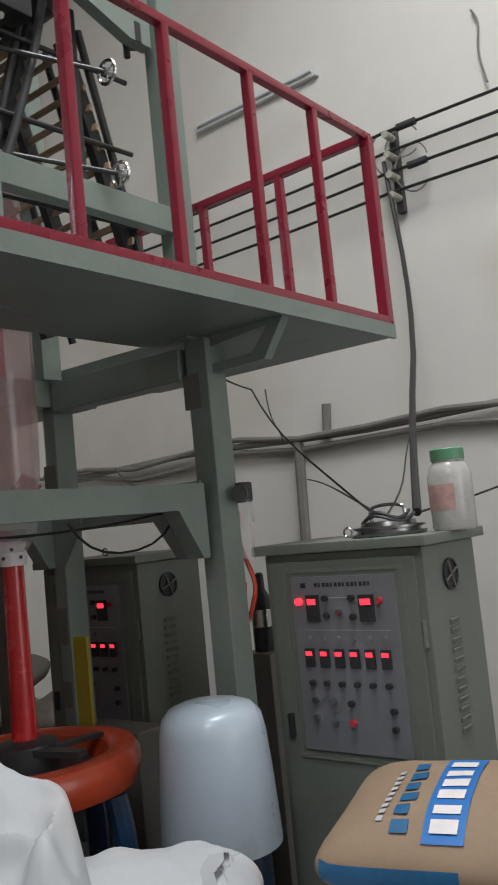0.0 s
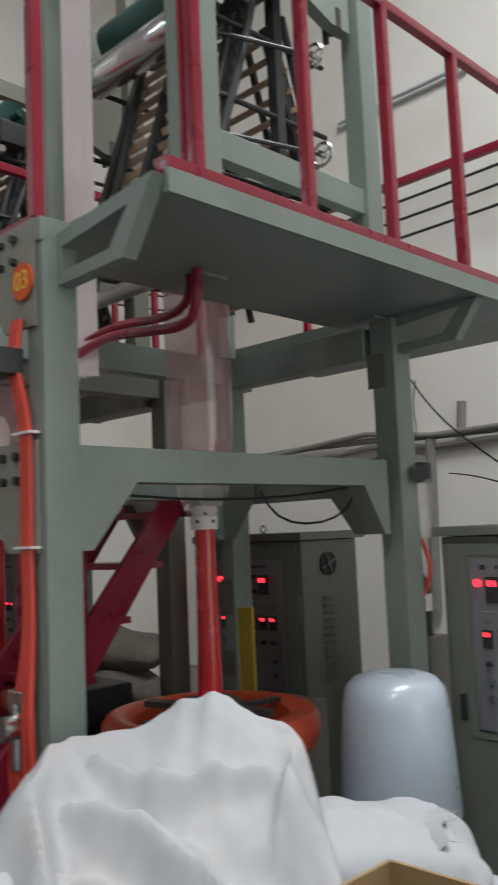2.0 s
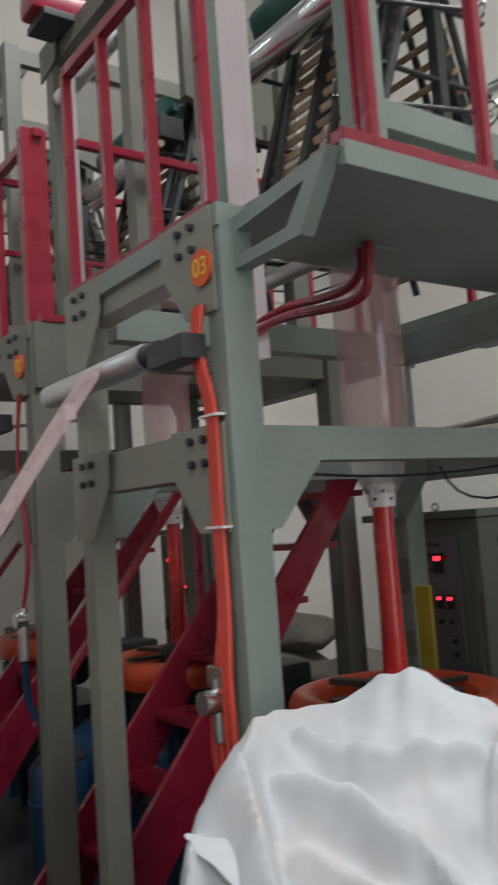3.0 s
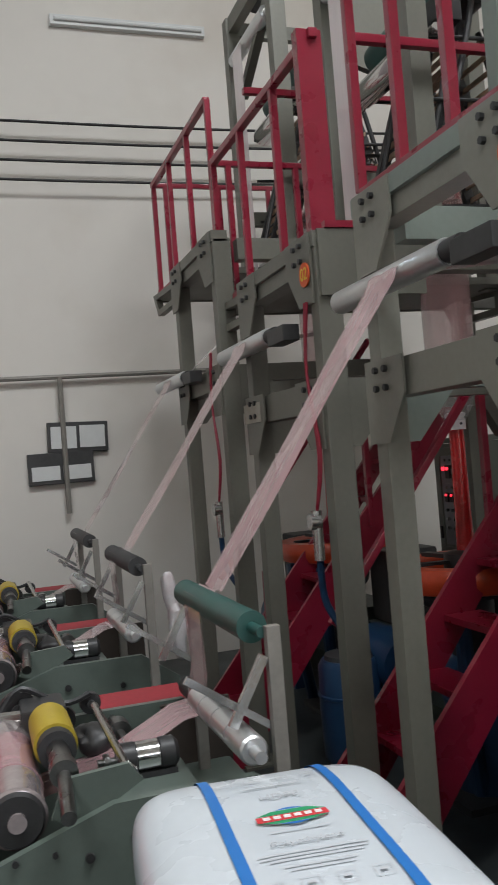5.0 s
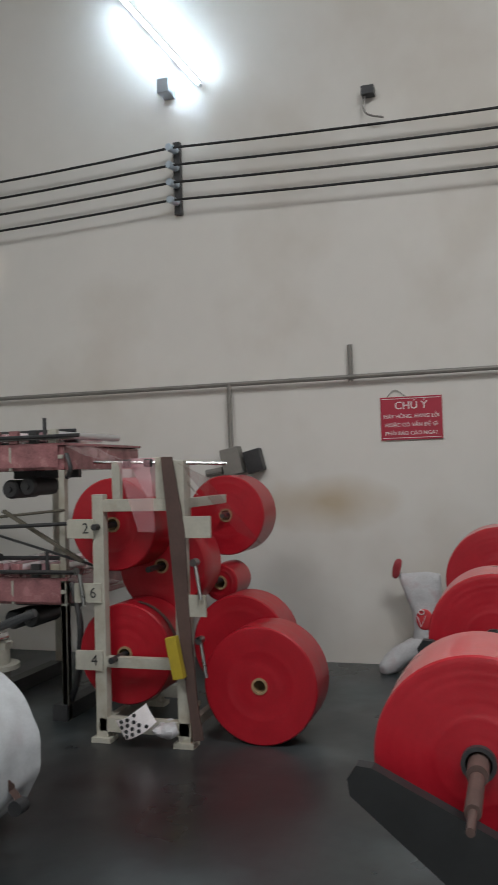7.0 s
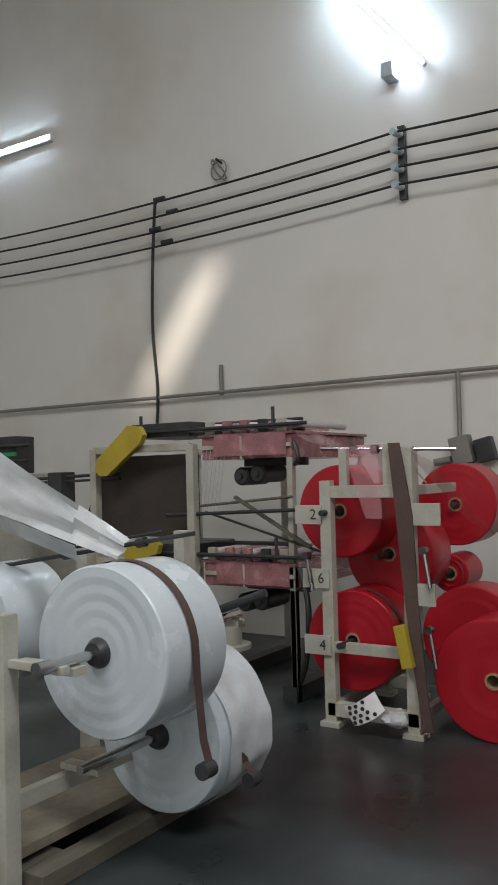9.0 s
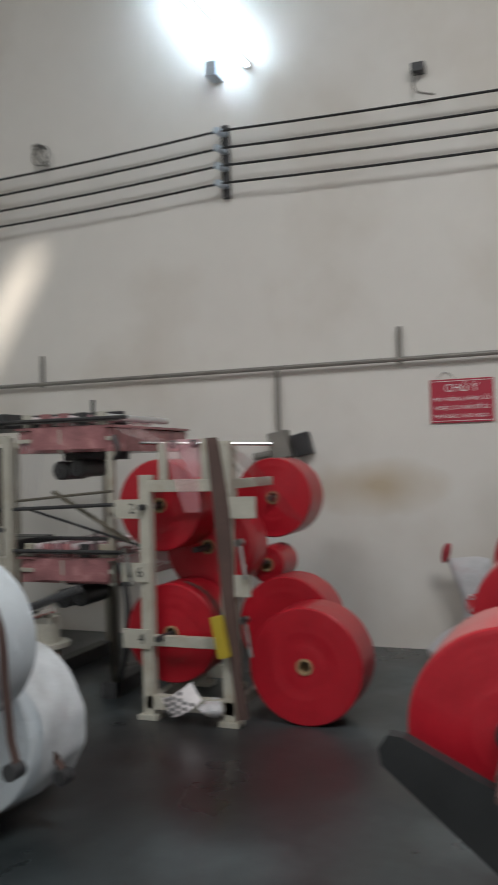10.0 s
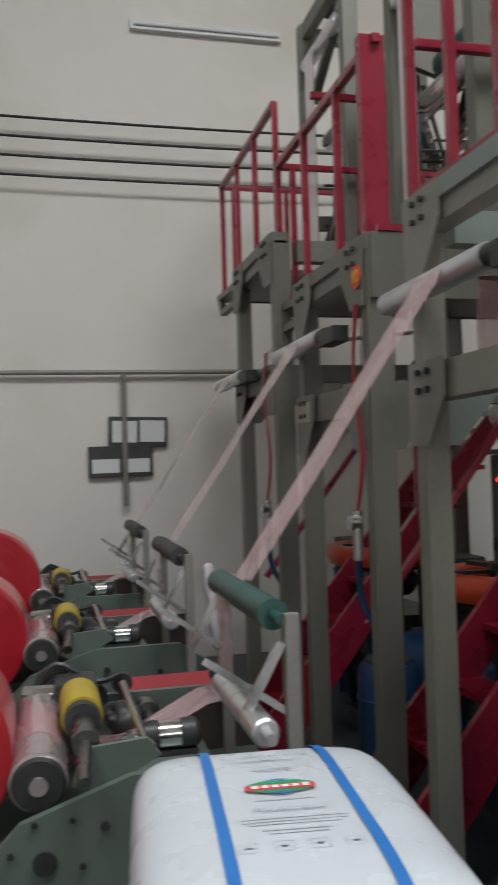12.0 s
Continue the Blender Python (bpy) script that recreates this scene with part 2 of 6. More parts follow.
WHITEWEB = material("white_film_web", (0.82, 0.84, 0.86), 0.2, spread=0.12, scale=12, alpha=0.68, bump=0.25, bump_scale=14, coat=0.4)
ORANGE = material("orange_air_ring", (0.52, 0.058, 0.018), 0.35, spread=0.15, scale=6, dirt=0.45, dirt_colour=(0.25, 0.05, 0.02), coat=0.2)
HOSE = material("orange_air_hose", (0.60, 0.060, 0.040), 0.32, spread=0.15, coat=0.2)
STEEL = material("bright_steel", (0.55, 0.55, 0.54), 0.22, 1.0, spread=0.12, scale=20, stretch=(1, 8, 8))
CHROME = material("chromed_roller", (0.72, 0.72, 0.72), 0.14, 1.0, spread=0.06, scale=30)
ALU = material("aluminium_roller", (0.70, 0.71, 0.72), 0.34, 0.85, spread=0.06, scale=14)
DARK = material("black_steel", (0.045, 0.045, 0.047), 0.45, 0.3, spread=0.3, dirt=0.3, dirt_colour=(0.09, 0.08, 0.07))
ARMBLACK = material("black_enamel", (0.013, 0.014, 0.015), 0.5, spread=0.3, dirt=0.25, dirt_colour=(0.05, 0.045, 0.04))
RUBBER = material("black_rubber", (0.035, 0.035, 0.037), 0.6, spread=0.3)
TEAL = material("green_rubber_roller", (0.018, 0.075, 0.066), 0.4, spread=0.15, scale=8, dirt=0.3, dirt_colour=(0.05, 0.1, 0.09))
GUNMETAL = material("dull_turned_steel", (0.24, 0.24, 0.235), 0.3, 1.0, spread=0.2, scale=16)
YELLOW = material("yellow_rubber_sleeve", (0.43, 0.32, 0.03), 0.45, spread=0.1, dirt=0.35, dirt_colour=(0.3, 0.22, 0.04), dirt_scale=8)
WOOD = material("guide_slat_wood", (0.36, 0.25, 0.17), 0.6, spread=0.2, scale=10, stretch=(1, 8, 8), own=0.2)
WALL = material("painted_plaster_wall", (0.685, 0.655, 0.615), 0.85, spread=0.035, scale=0.6, bump=0.05, bump_scale=9, dirt=0.42, dirt_colour=(0.45, 0.38, 0.30), dirt_scale=0.7)
FLOOR = material("dark_concrete_floor", (0.033, 0.040, 0.042), 0.34, spread=0.4, scale=1.6, bump=0.12, bump_scale=14, dirt=0.8, dirt_colour=(0.105, 0.128, 0.133), dirt_scale=1.3, rough_spread=0.25)
PIPE = material("grey_conduit", (0.23, 0.215, 0.195), 0.5, 0.2, spread=0.15, scale=8)
CABLE = material("black_cable", (0.018, 0.018, 0.018), 0.55, spread=0.3)
CABGREY = material("cabinet_green_grey", (0.18, 0.195, 0.167), 0.45, spread=0.08, scale=4, dirt=0.4, dirt_colour=(0.15, 0.14, 0.11), dirt_scale=3)
PANEL = material("brushed_control_panel", (0.26, 0.26, 0.285), 0.38, 0.35, spread=0.06, scale=16)
LED = material("red_led_digits", (1.0, 0.025, 0.045), 0.5, emit=2.6)
CREAM = material("cream_machine_paint", (0.42, 0.40, 0.34), 0.5, spread=0.15, scale=6, dirt=0.7, dirt_colour=(0.28, 0.22, 0.15), dirt_scale=5)
SACK = material("white_woven_sack", (0.42, 0.43, 0.45), 0.78, spread=0.05, scale=4, bump=0.2, bump_scale=10, bump_dist=0.014, dirt=0.45, dirt_colour=(0.50, 0.38, 0.33), dirt_scale=5)
BAG = material("white_plastic_bag", (0.55, 0.59, 0.63), 0.28, spread=0.03, scale=8, bump=0.15, bump_scale=16, coat=0.3)
KRAFT = material("kraft_paper_sack", (0.29, 0.20, 0.13), 0.75, spread=0.1, scale=9, bump=0.2, bump_scale=30)
BLUE = material("blue_print", (0.022, 0.16, 0.48), 0.45, spread=0.08)
BLUEDRUM = material("blue_plastic_drum", (0.013, 0.048, 0.115), 0.35, spread=0.15, coat=0.2, dirt=0.2)
TANK = material("pale_blue_white_plastic", (0.46, 0.53, 0.60), 0.3, spread=0.04, coat=0.3, dirt=0.12, dirt_colour=(0.5, 0.55, 0.6))
INK = material("grey_print", (0.46, 0.47, 0.50), 0.6)
INKRED = material("red_print", (0.6, 0.04, 0.05), 0.5)
INKGREEN = material("green_print", (0.02, 0.28, 0.12), 0.5)
SIGNRED = material("sign_red_enamel", (0.40, 0.018, 0.045), 0.4, spread=0.08)
SIGNWHITE = material("sign_white_letters", (0.78, 0.72, 0.72), 0.5)
MARKORANGE = material("orange_sticker", (0.72, 0.10, 0.015), 0.5)
MARKYELLOW = material("yellow_sticker_print", (0.80, 0.58, 0.05), 0.5)
TUBEGREY = material("unlit_tube_housing", (0.60, 0.61, 0.61), 0.4, spread=0.06)
GLOW = material("lit_fluorescent_tube", (0.66, 0.85, 1.0), 0.4, emit=72.0)
BROWN = material("brown_brake_strap", (0.085, 0.05, 0.042), 0.7, spread=0.25)
COVER = material("oily_brown_cover", (0.045, 0.034, 0.028), 0.5, spread=0.35, scale=4, dirt=0.4, dirt_colour=(0.09, 0.07, 0.05))
BOARD = material("dirty_packing_board", (0.22, 0.185, 0.135), 0.8, spread=0.3, scale=3, dirt=0.5, dirt_colour=(0.10, 0.09, 0.07))
SKID = material("grimy_timber", (0.12, 0.105, 0.08), 0.8, spread=0.35, scale=5, stretch=(1, 6, 6), dirt=0.4, dirt_colour=(0.05, 0.05, 0.045))
GREYSACK = material("grey_white_printed_sack", (0.50, 0.49, 0.50), 0.6, spread=0.2, scale=9, bump=0.4, bump_scale=12, bump_dist=0.012, dirt=0.5, dirt_colour=(0.3, 0.12, 0.12), dirt_scale=9)
DULLRED = material("dull_red_sheet", (0.30, 0.03, 0.04), 0.6, spread=0.2)
FILLBROWN = material("dark_brown_filler", (0.11, 0.095, 0.08), 0.95, spread=0.25, scale=4, own=0.35, bump=0.3, bump_scale=12, bump_dist=0.01)
DEEPBLUE = material("dark_blue_print", (0.015, 0.12, 0.27), 0.5, spread=0.2)
CARD = material("brown_cardboard_core", (0.32, 0.21, 0.11), 0.8, spread=0.15)
DRUMCLEAR = material("clear_drum_wrap", (0.42, 0.36, 0.36), 0.14, spread=0.2, scale=9, metal=0.45, coat=0.5)


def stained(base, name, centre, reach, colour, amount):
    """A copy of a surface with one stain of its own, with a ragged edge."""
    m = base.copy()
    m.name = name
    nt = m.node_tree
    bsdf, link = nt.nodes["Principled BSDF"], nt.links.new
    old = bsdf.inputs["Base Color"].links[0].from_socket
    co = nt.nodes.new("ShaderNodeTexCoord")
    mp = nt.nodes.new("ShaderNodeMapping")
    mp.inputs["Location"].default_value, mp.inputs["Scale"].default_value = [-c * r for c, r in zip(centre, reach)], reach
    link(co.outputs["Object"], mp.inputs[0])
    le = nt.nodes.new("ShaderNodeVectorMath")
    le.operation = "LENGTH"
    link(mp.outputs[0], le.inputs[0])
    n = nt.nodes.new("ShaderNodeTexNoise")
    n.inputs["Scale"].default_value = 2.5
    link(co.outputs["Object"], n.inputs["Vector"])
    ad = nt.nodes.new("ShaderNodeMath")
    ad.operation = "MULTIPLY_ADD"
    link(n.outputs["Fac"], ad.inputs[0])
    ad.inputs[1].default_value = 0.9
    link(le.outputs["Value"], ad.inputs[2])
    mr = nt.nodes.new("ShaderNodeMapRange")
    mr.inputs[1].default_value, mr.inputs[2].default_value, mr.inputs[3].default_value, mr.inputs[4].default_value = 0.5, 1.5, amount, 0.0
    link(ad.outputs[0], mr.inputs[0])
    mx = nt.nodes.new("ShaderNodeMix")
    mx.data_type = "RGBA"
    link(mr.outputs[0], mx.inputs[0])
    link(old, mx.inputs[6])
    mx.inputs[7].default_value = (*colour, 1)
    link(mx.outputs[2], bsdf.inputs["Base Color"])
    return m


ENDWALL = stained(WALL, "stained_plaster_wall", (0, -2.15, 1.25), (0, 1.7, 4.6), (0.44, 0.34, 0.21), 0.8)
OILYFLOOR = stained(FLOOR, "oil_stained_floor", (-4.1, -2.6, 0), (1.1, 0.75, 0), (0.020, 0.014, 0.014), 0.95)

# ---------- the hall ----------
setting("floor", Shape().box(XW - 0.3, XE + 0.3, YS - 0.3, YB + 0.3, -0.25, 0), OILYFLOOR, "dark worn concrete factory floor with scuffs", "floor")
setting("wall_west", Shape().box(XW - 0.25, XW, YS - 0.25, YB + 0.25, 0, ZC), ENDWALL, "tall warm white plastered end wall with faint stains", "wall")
setting("wall_north", Shape().box(XW, XE, YB, YB + 0.25, 0, ZC), WALL, "tall warm white plastered wall behind the machines", "wall")
setting("wall_south", Shape().box(XW, XE, YS - 0.25, YS, 0, ZC), WALL, "plain white plastered hall wall", "wall")
# opening added in the unseen east wall, behind the fill lamp
setting("wall_east", Shape().box(XE, XE + 0.25, YS - 0.25, -0.1, 0, ZC).box(XE, XE + 0.25, 2.5, YB + 0.25, 0, ZC).box(XE, XE + 0.25, -0.1, 2.5, 3.9, ZC), WALL, "plain white wall, unseen, with an opening added for fill light", "wall")
# unseen ceiling cuts: two for overhead lamps, one slot added for the sun streak
HOLES = ((-1.35, 0.15, -0.25, 3.25), (0.85, 2.35, -5.75, -2.25), (-2.65, -1.30, -2.60, -2.14))
_c = Shape()
_ys = sorted({YS - 0.25, YB + 0.25, *(h[2] for h in HOLES), *(h[3] for h in HOLES)})
for _y0, _y1 in zip(_ys, _ys[1:]):
    _x = XW - 0.25
    for _h in sorted(h for h in HOLES if h[2] <= _y0 and h[3] >= _y1):
        _c.box(_x, _h[0], _y0, _y1, ZC, ZC + 0.2)
        _x = _h[1]
    _c.box(_x, XE + 0.25, _y0, _y1, ZC, ZC + 0.2)
# opaque panels added above the overhead openings to block the sun
for _x, _y in ((-0.6, 1.5), (1.6, -4.0)):
    setting("roof_light", Shape().box(_x - 0.8, _x + 0.8, _y - 1.8, _y + 1.8, ZC + 0.21, ZC + 0.23), WALL, "opaque unseen panel added to keep the sun out of a ceiling opening", "roof light")
setting("ceiling", _c, WALL, "plain white unseen ceiling with openings added for the lamps and sun streak", "ceiling")


def conduit(name, points, r, label):
    ob = thing(name, points[0], label, "pipe", kind="structure")
    part("tube", Shape().tube(points, r, 8), PIPE, ob)
    return ob


# wall pipe, all along both walls, with its drops and stubs
PZ = 2.215
conduit("wall_pipe", [(XW + 0.06, YS + 0.05, PZ + 0.0), (XW + 0.06, -2.92, PZ), (XW + 0.06, YB - 0.08, PZ + 0.02)], 0.018, "grey steel conduit running level along the end wall")
for _y, _z in ((-2.925, 1.70), (0.085, 1.20)):
    conduit("drop_pipe", [(XW + 0.06, _y, PZ), (XW + 0.06, _y, _z)], 0.02, "grey conduit dropping from the wall pipe")
for _y in (-1.932, -5.187):
    conduit("pipe_stub", [(XW + 0.04, _y, PZ - 0.03), (XW + 0.04, _y, PZ + 0.255)], 0.02, "short grey conduit stub above the wall pipe")
for _k, (_dz, _dy) in enumerate(((0.0, 0.06), (0.045, 0.09), (-0.05, 0.05))):
    _p = [(XE - 0.3, YB - _dy, PZ + _dz + 0.03)]
    _p += [(XE - 0.3 - i * 0.6, YB - _dy, PZ + _dz + 0.02 * math.sin(i * 1.3 + _k) - (0.03 if _k else 0) * (i % 3)) for i in range(1, 19)]
    _p.append((XW + 0.1, YB - _dy, PZ + _dz))
    conduit("wall_pipe", _p, 0.022 if _k else 0.026, "bundle of grey conduits sagging along the wall")
conduit("drop_pipe", [(-3.72, YB - 0.06, PZ), (-3.76, YB - 0.06, 0.9)], 0.04, "rusty grey pipe dropping down the wall")
conduit("pipe_stub", [(-3.46, YB - 0.05, PZ), (-3.44, YB - 0.05, PZ + 0.22)], 0.035, "short conduit stub above the pipes")

# four power cables strung along both walls, sagging between insulators
def power_line(z, k):
    ob = thing("power_cable", (XW + 0.13, -3.345, z), "black power cable strung along the walls on insulators", "cable", "wall power cables")
    def span(p, q, sag, n=10):
        p, q = Vector(p), Vector(q)
        return [p.lerp(q, i / n) - Vector((0, 0, sag * 4 * (i / n) * (1 - i / n))) for i in range(n)]
    z -= 0.05
    a, b, c, d, e = (XW + 0.13, YS + 0.1, z + 0.0), (XW + 0.13, -3.345, z), (XW + 0.13, YB - 0.13, z + 0.06), (-2.67, YB - 0.13, z + 0.03), (XE - 0.2, YB - 0.13, z + 0.1)
    pts = span(a, b, 0.09) + span(b, c, 0.11, 14) + span(c, d, 0.04) + span(d, e, 0.06) + [Vector(e)]
    part("cable", Shape().tube(pts, 0.011, 6), CABLE, ob)


for _k in range(4):
    power_line(4.245 - 0.145 * _k, _k)
def insulator_bar(x, y, turn):
    ob = thing("insulator_bar", (x, y, 4.0), "dark steel bar with four pale porcelain cable insulators", "insulator", "cable insulators")
    part("bar", Shape().box(x - 0.025, x + 0.025, y - 0.03, y + 0.03, 3.66, 4.27, 0.004), DARK, ob)
    for k in range(4):
        z = 4.195 - 0.145 * k
        if turn:
            part("insulator", Shape().cyl((x, y - 0.02, z), (x, y - 0.14, z), 0.026, 12), CREAM, ob)
        else:
            part("insulator", Shape().cyl((x, y, z), (x + 0.13, y - 0.03, z), 0.030, 12), TANK, ob)


insulator_bar(XW + 0.03, -3.335, 0)
insulator_bar(-2.65, YB - 0.03, 1)
_o = thing("loose_wire", (-2.65, YB - 0.05, 4.0), "thin wires looped round the cable insulators", "wire", "loose wires")
for _k, (_cx, _cz, _rx, _rz) in enumerate(((-2.56, 4.13, 0.13, 0.11), (-2.50, 3.93, 0.13, 0.17), (-2.70, 4.10, 0.09, 0.16))):
    part("wire", Shape().tube([(_cx + _rx * math.cos(a), YB - 0.10 - 0.02 * math.sin(2 * a + _k), _cz + _rz * math.sin(a)) for a in (0.3 + 5.2 * k / 20 for k in range(21))], 0.006, 6), PIPE, _o)
# cable ends taped and dropping down the wall
def cable_drop(pts, label):
    ob = thing("drop_cable", pts[0], label, "cable")
    part("cable", Shape().tube(pts, 0.016, 8), CABLE, ob)
    return ob


cable_drop([(XW + 0.13, -5.85, 4.15), (XW + 0.10, -5.92, 3.6), (XW + 0.09, -5.95, 2.9), (XW + 0.07, -5.92, 2.3), (XW + 0.06, -5.95, 1.9)], "black cable dropping from the power line to a machine")
cable_drop([(-2.70, 5.02, 4.02), (-2.67, 5.0, 3.79), (-2.60, 4.91, 3.5), (-2.53, 4.8, 3.27), (-2.41, 4.58, 2.98), (-2.27, 4.3, 2.73), (-2.12, 3.97, 2.43), (-1.965, 3.6, 2.16), (-1.80, 3.24, 1.95), (-1.635, 2.9, 1.79), (-1.51, 2.65, 1.69), (-1.41, 2.45, 1.60)], "thick black supply cable dropping to the control cabinet")
for _y, _z in ((-5.80, 4.13), (-5.65, 3.98), (-5.86, 3.845), (-5.72, 3.70)):
    _o = thing("cable_splice", (XW + 0.13, _y, _z), "black taped joint on a power cable", "cable joint", "taped cable joints")
    part("wrap", Shape().cyl((XW + 0.13, _y - 0.06, _z), (XW + 0.13, _y + 0.06, _z), 0.024, 10), RUBBER, _o)
for _x, _z in ((-2.5, 4.222), (-2.45, 3.932)):
    _o = thing("cable_splice", (_x, YB - 0.13, _z), "black taped joint on a power cable", "cable joint", "taped cable joints")
    part("wrap", Shape().cyl((_x - 0.07, YB - 0.13, _z), (_x + 0.07, YB - 0.13, _z), 0.026, 10), RUBBER, _o)
for _y in (-1.722,):
    _o = thing("wall_hook", (XW, _y, 4.42), "small grey wall bracket with a looped wire", "bracket")
    part("bracket", Shape().box(XW, XW + 0.09, _y - 0.05, _y + 0.05, 4.40, 4.47, 0.006), DARK, _o)
    part("wire", Shape().tube([(XW + 0.05, _y - 0.02, 4.42), (XW + 0.05, _y - 0.04, 4.32), (XW + 0.08, _y, 4.24), (XW + 0.08, _y + 0.12, 4.2)], 0.008, 6), PIPE, _o)
_o = thing("wall_hook", (-1.95, YB, 4.75), "thin wire hanging from a wall hook", "bracket")
part("wire", Shape().tube([(-1.99, YB - 0.02, 4.86), (-1.95, YB - 0.03, 4.75), (-1.97, YB - 0.03, 4.55), (-1.93, YB - 0.05, 4.32)], 0.008, 6), PIPE, _o)

_o = thing("wire_ring", (XW, -5.16, 4.26), "loose ring of grey wire hung on a wall nail", "wire")
for _k in range(3):
    part("wire", Shape().tube([(XW + 0.05 + 0.02 * math.cos(a), -5.15 + (0.10 - 0.012 * _k) * math.cos(a + _k), 4.30 + (0.09 + 0.01 * _k) * math.sin(a)) for a in (2 * math.pi * k / 18 for k in range(19))], 0.008, 6), PIPE, _o)
part("nail", Shape().cyl((XW, -5.15, 4.38), (XW + 0.09, -5.15, 4.39), 0.012, 8), DARK, _o)

# wall tubes, unlit and lit
def batten(at, turn, lit):
    ob = thing("tube_light", at, "lit fluorescent tube fitting on the wall" if lit else "unlit grey fluorescent tube fitting on the wall", "light", "wall tube lights")
    x, y, z = at
    s = 0.61
    if turn:
        part("housing", Shape().box(x - s, x + s, y - 0.05, y, z - 0.045, z + 0.035, 0.006), TUBEGREY, ob)
        part("tube", Shape().cyl((x - s + 0.03, y - 0.058, z - 0.005), (x + s - 0.03, y - 0.058, z - 0.005), 0.016, 12), TUBEGREY, ob)
    else:
        part("housing", Shape().box(x, x + 0.05, y - s, y + s, z - 0.045, z + 0.035, 0.006), TUBEGREY, ob)
        part("tube", Shape().cyl((x + 0.058, y - s + 0.03, z - 0.005), (x + 0.058, y + s - 0.03, z - 0.005), 0.016, 12), GLOW if lit else TUBEGREY, ob)


batten((XW, 0.82, 4.955), 0, False)
batten((-3.83, YB, 4.965), 1, False)
def lit_tube(y, z):
    """A lit tube that hangs from the wall at a slant on a bracket."""
    ob = thing("tube_light", (XW, y, z), "burning white fluorescent tube on a slanted wall bracket", "light", "wall tube lights")
    d = Vector((0.03, -0.74, 0.93))
    a = Vector((XW + 0.13, y + 0.30, z - 0.10))
    part("housing", Shape().bar(a + Vector((-0.05, 0, 0)), a + d + Vector((-0.05, 0, 0)), 0.05, 0.03), TUBEGREY, ob)
    part("tube", Shape().cyl(a, a + d, 0.016, 12), GLOW, ob)
    part("bracket", Shape().box(XW, XW + 0.16, y - 0.05, y + 0.05, z - 0.14, z - 0.02, 0.005), TANK, ob)


lit_tube(-3.40, 4.80)
batten((XW, -7.95, 5.15), 0, True)

# red notice
def notice():
    ob = thing("notice_sign", (XW, -1.48, 1.88), "red enamel notice with white Vietnamese lettering on the wall", "sign")
    part("board", Shape().box(XW + 0.006, XW + 0.016, -1.713, -1.248, 1.715, 2.045, 0.003), SIGNRED, ob)
    part("cord", Shape().tube([(XW + 0.012, -1.66, 2.045), (XW + 0.01, -1.60, 2.10), (XW + 0.012, -1.52, 2.045)], 0.003, 5), PIPE, ob)
    for z in (1.728, 2.028):
        part("border", Shape().box(XW + 0.017, XW + 0.019, -1.70, -1.261, z, z + 0.004), SIGNWHITE, ob)
    for text, z, s in (("CHÚ Ý", 1.975, 0.082), ("MÁY HỎNG, HÀNG LỖI", 1.893, 0.040), ("HOẶC CÓ VẤN ĐỀ GÌ", 1.828, 0.040), ("PHẢI BÁO CÁO NGAY", 1.764, 0.040)):
        words(text, s, Matrix.Translation((XW + 0.0185, -1.4805, z)) @ Euler((radians(90), 0, radians(90))).to_matrix().to_4x4(), SIGNWHITE, ob)


notice()
# two flat lamp fittings on the wall below the pipe
def panel_box(y0, z0, y1, z1, tilt):
    ob = thing("wall_panel", (XW, (y0 + y1) / 2, z0), "black framed double panel with pale windows hung on the wall", "panel", "black wall panels")
    part("frame", Shape().box(XW, XW + 0.05, y0, y1, z0, z1, 0.006, (tilt, 0, 0)), DARK, ob)
    m = (y0 + y1) / 2
    for a, b in ((y0 + 0.025, m - 0.012), (m + 0.012, y1 - 0.025)):
        part("pane", Shape().box(XW + 0.05, XW + 0.056, a, b, z0 + 0.03, z1 - (0.03 if z0 > 1.55 else 0.10), 0, (tilt, 0, 0)), TUBEGREY, ob)


panel_box(-0.035, 1.655, 0.415, 1.88, -1.5)
panel_box(-0.19, 1.425, 0.295, 1.66, 0.5)
# switch box and its pipe at the drop
_o = thing("switch_box", (XW, -2.8, 1.55), "grey isolator switch boxes leaning on the wall below a conduit", "switch box")
part("box", Shape().box(XW, XW + 0.12, -2.99, -2.83, 1.48, 1.70, 0.01, (12, 0, 0)), PIPE, _o)
part("box", Shape().box(XW, XW + 0.10, -2.80, -2.66, 1.50, 1.68, 0.01, (14, 0, 0)), DARK, _o)
part("lever", Shape().cyl((XW + 0.06, -3.0, 1.52), (XW + 0.06, -3.14, 1.50), 0.03, 10), PIPE, _o)


# ---------- film blowing machines ----------
def rail_post(ob, x, y, z0, z1, w=0.034):
    part("rail_post", Shape().box(x - w / 2, x + w / 2, y - w / 2, y + w / 2, z0, z1, 0.006), RED, ob)


def handwheel(ob, c, r, rod):
    """A small spoked wheel on a rod that runs in -y."""
    w = Shape()
    pts = [(c[0] + r * math.cos(a), c[1], c[2] + r * math.sin(a)) for a in (2 * math.pi * k / 16 for k in range(17))]
    w.tube(pts, 0.006, 6)
    for k in range(3):
        a = 2.1 * k + 0.4
        w.cyl(c, (c[0] + r * math.cos(a), c[1], c[2] + r * math.sin(a)), 0.004, 6)
    w.cyl((c[0], c[1] - 0.015, c[2]), (c[0], c[1] + 0.015, c[2]), 0.011, 10)
    wheel = part("handwheel", w, STEEL, ob, "small chromed handwheel")
    part("rod", Shape().cyl(c, rod, 0.008, 8), DARK, wheel)


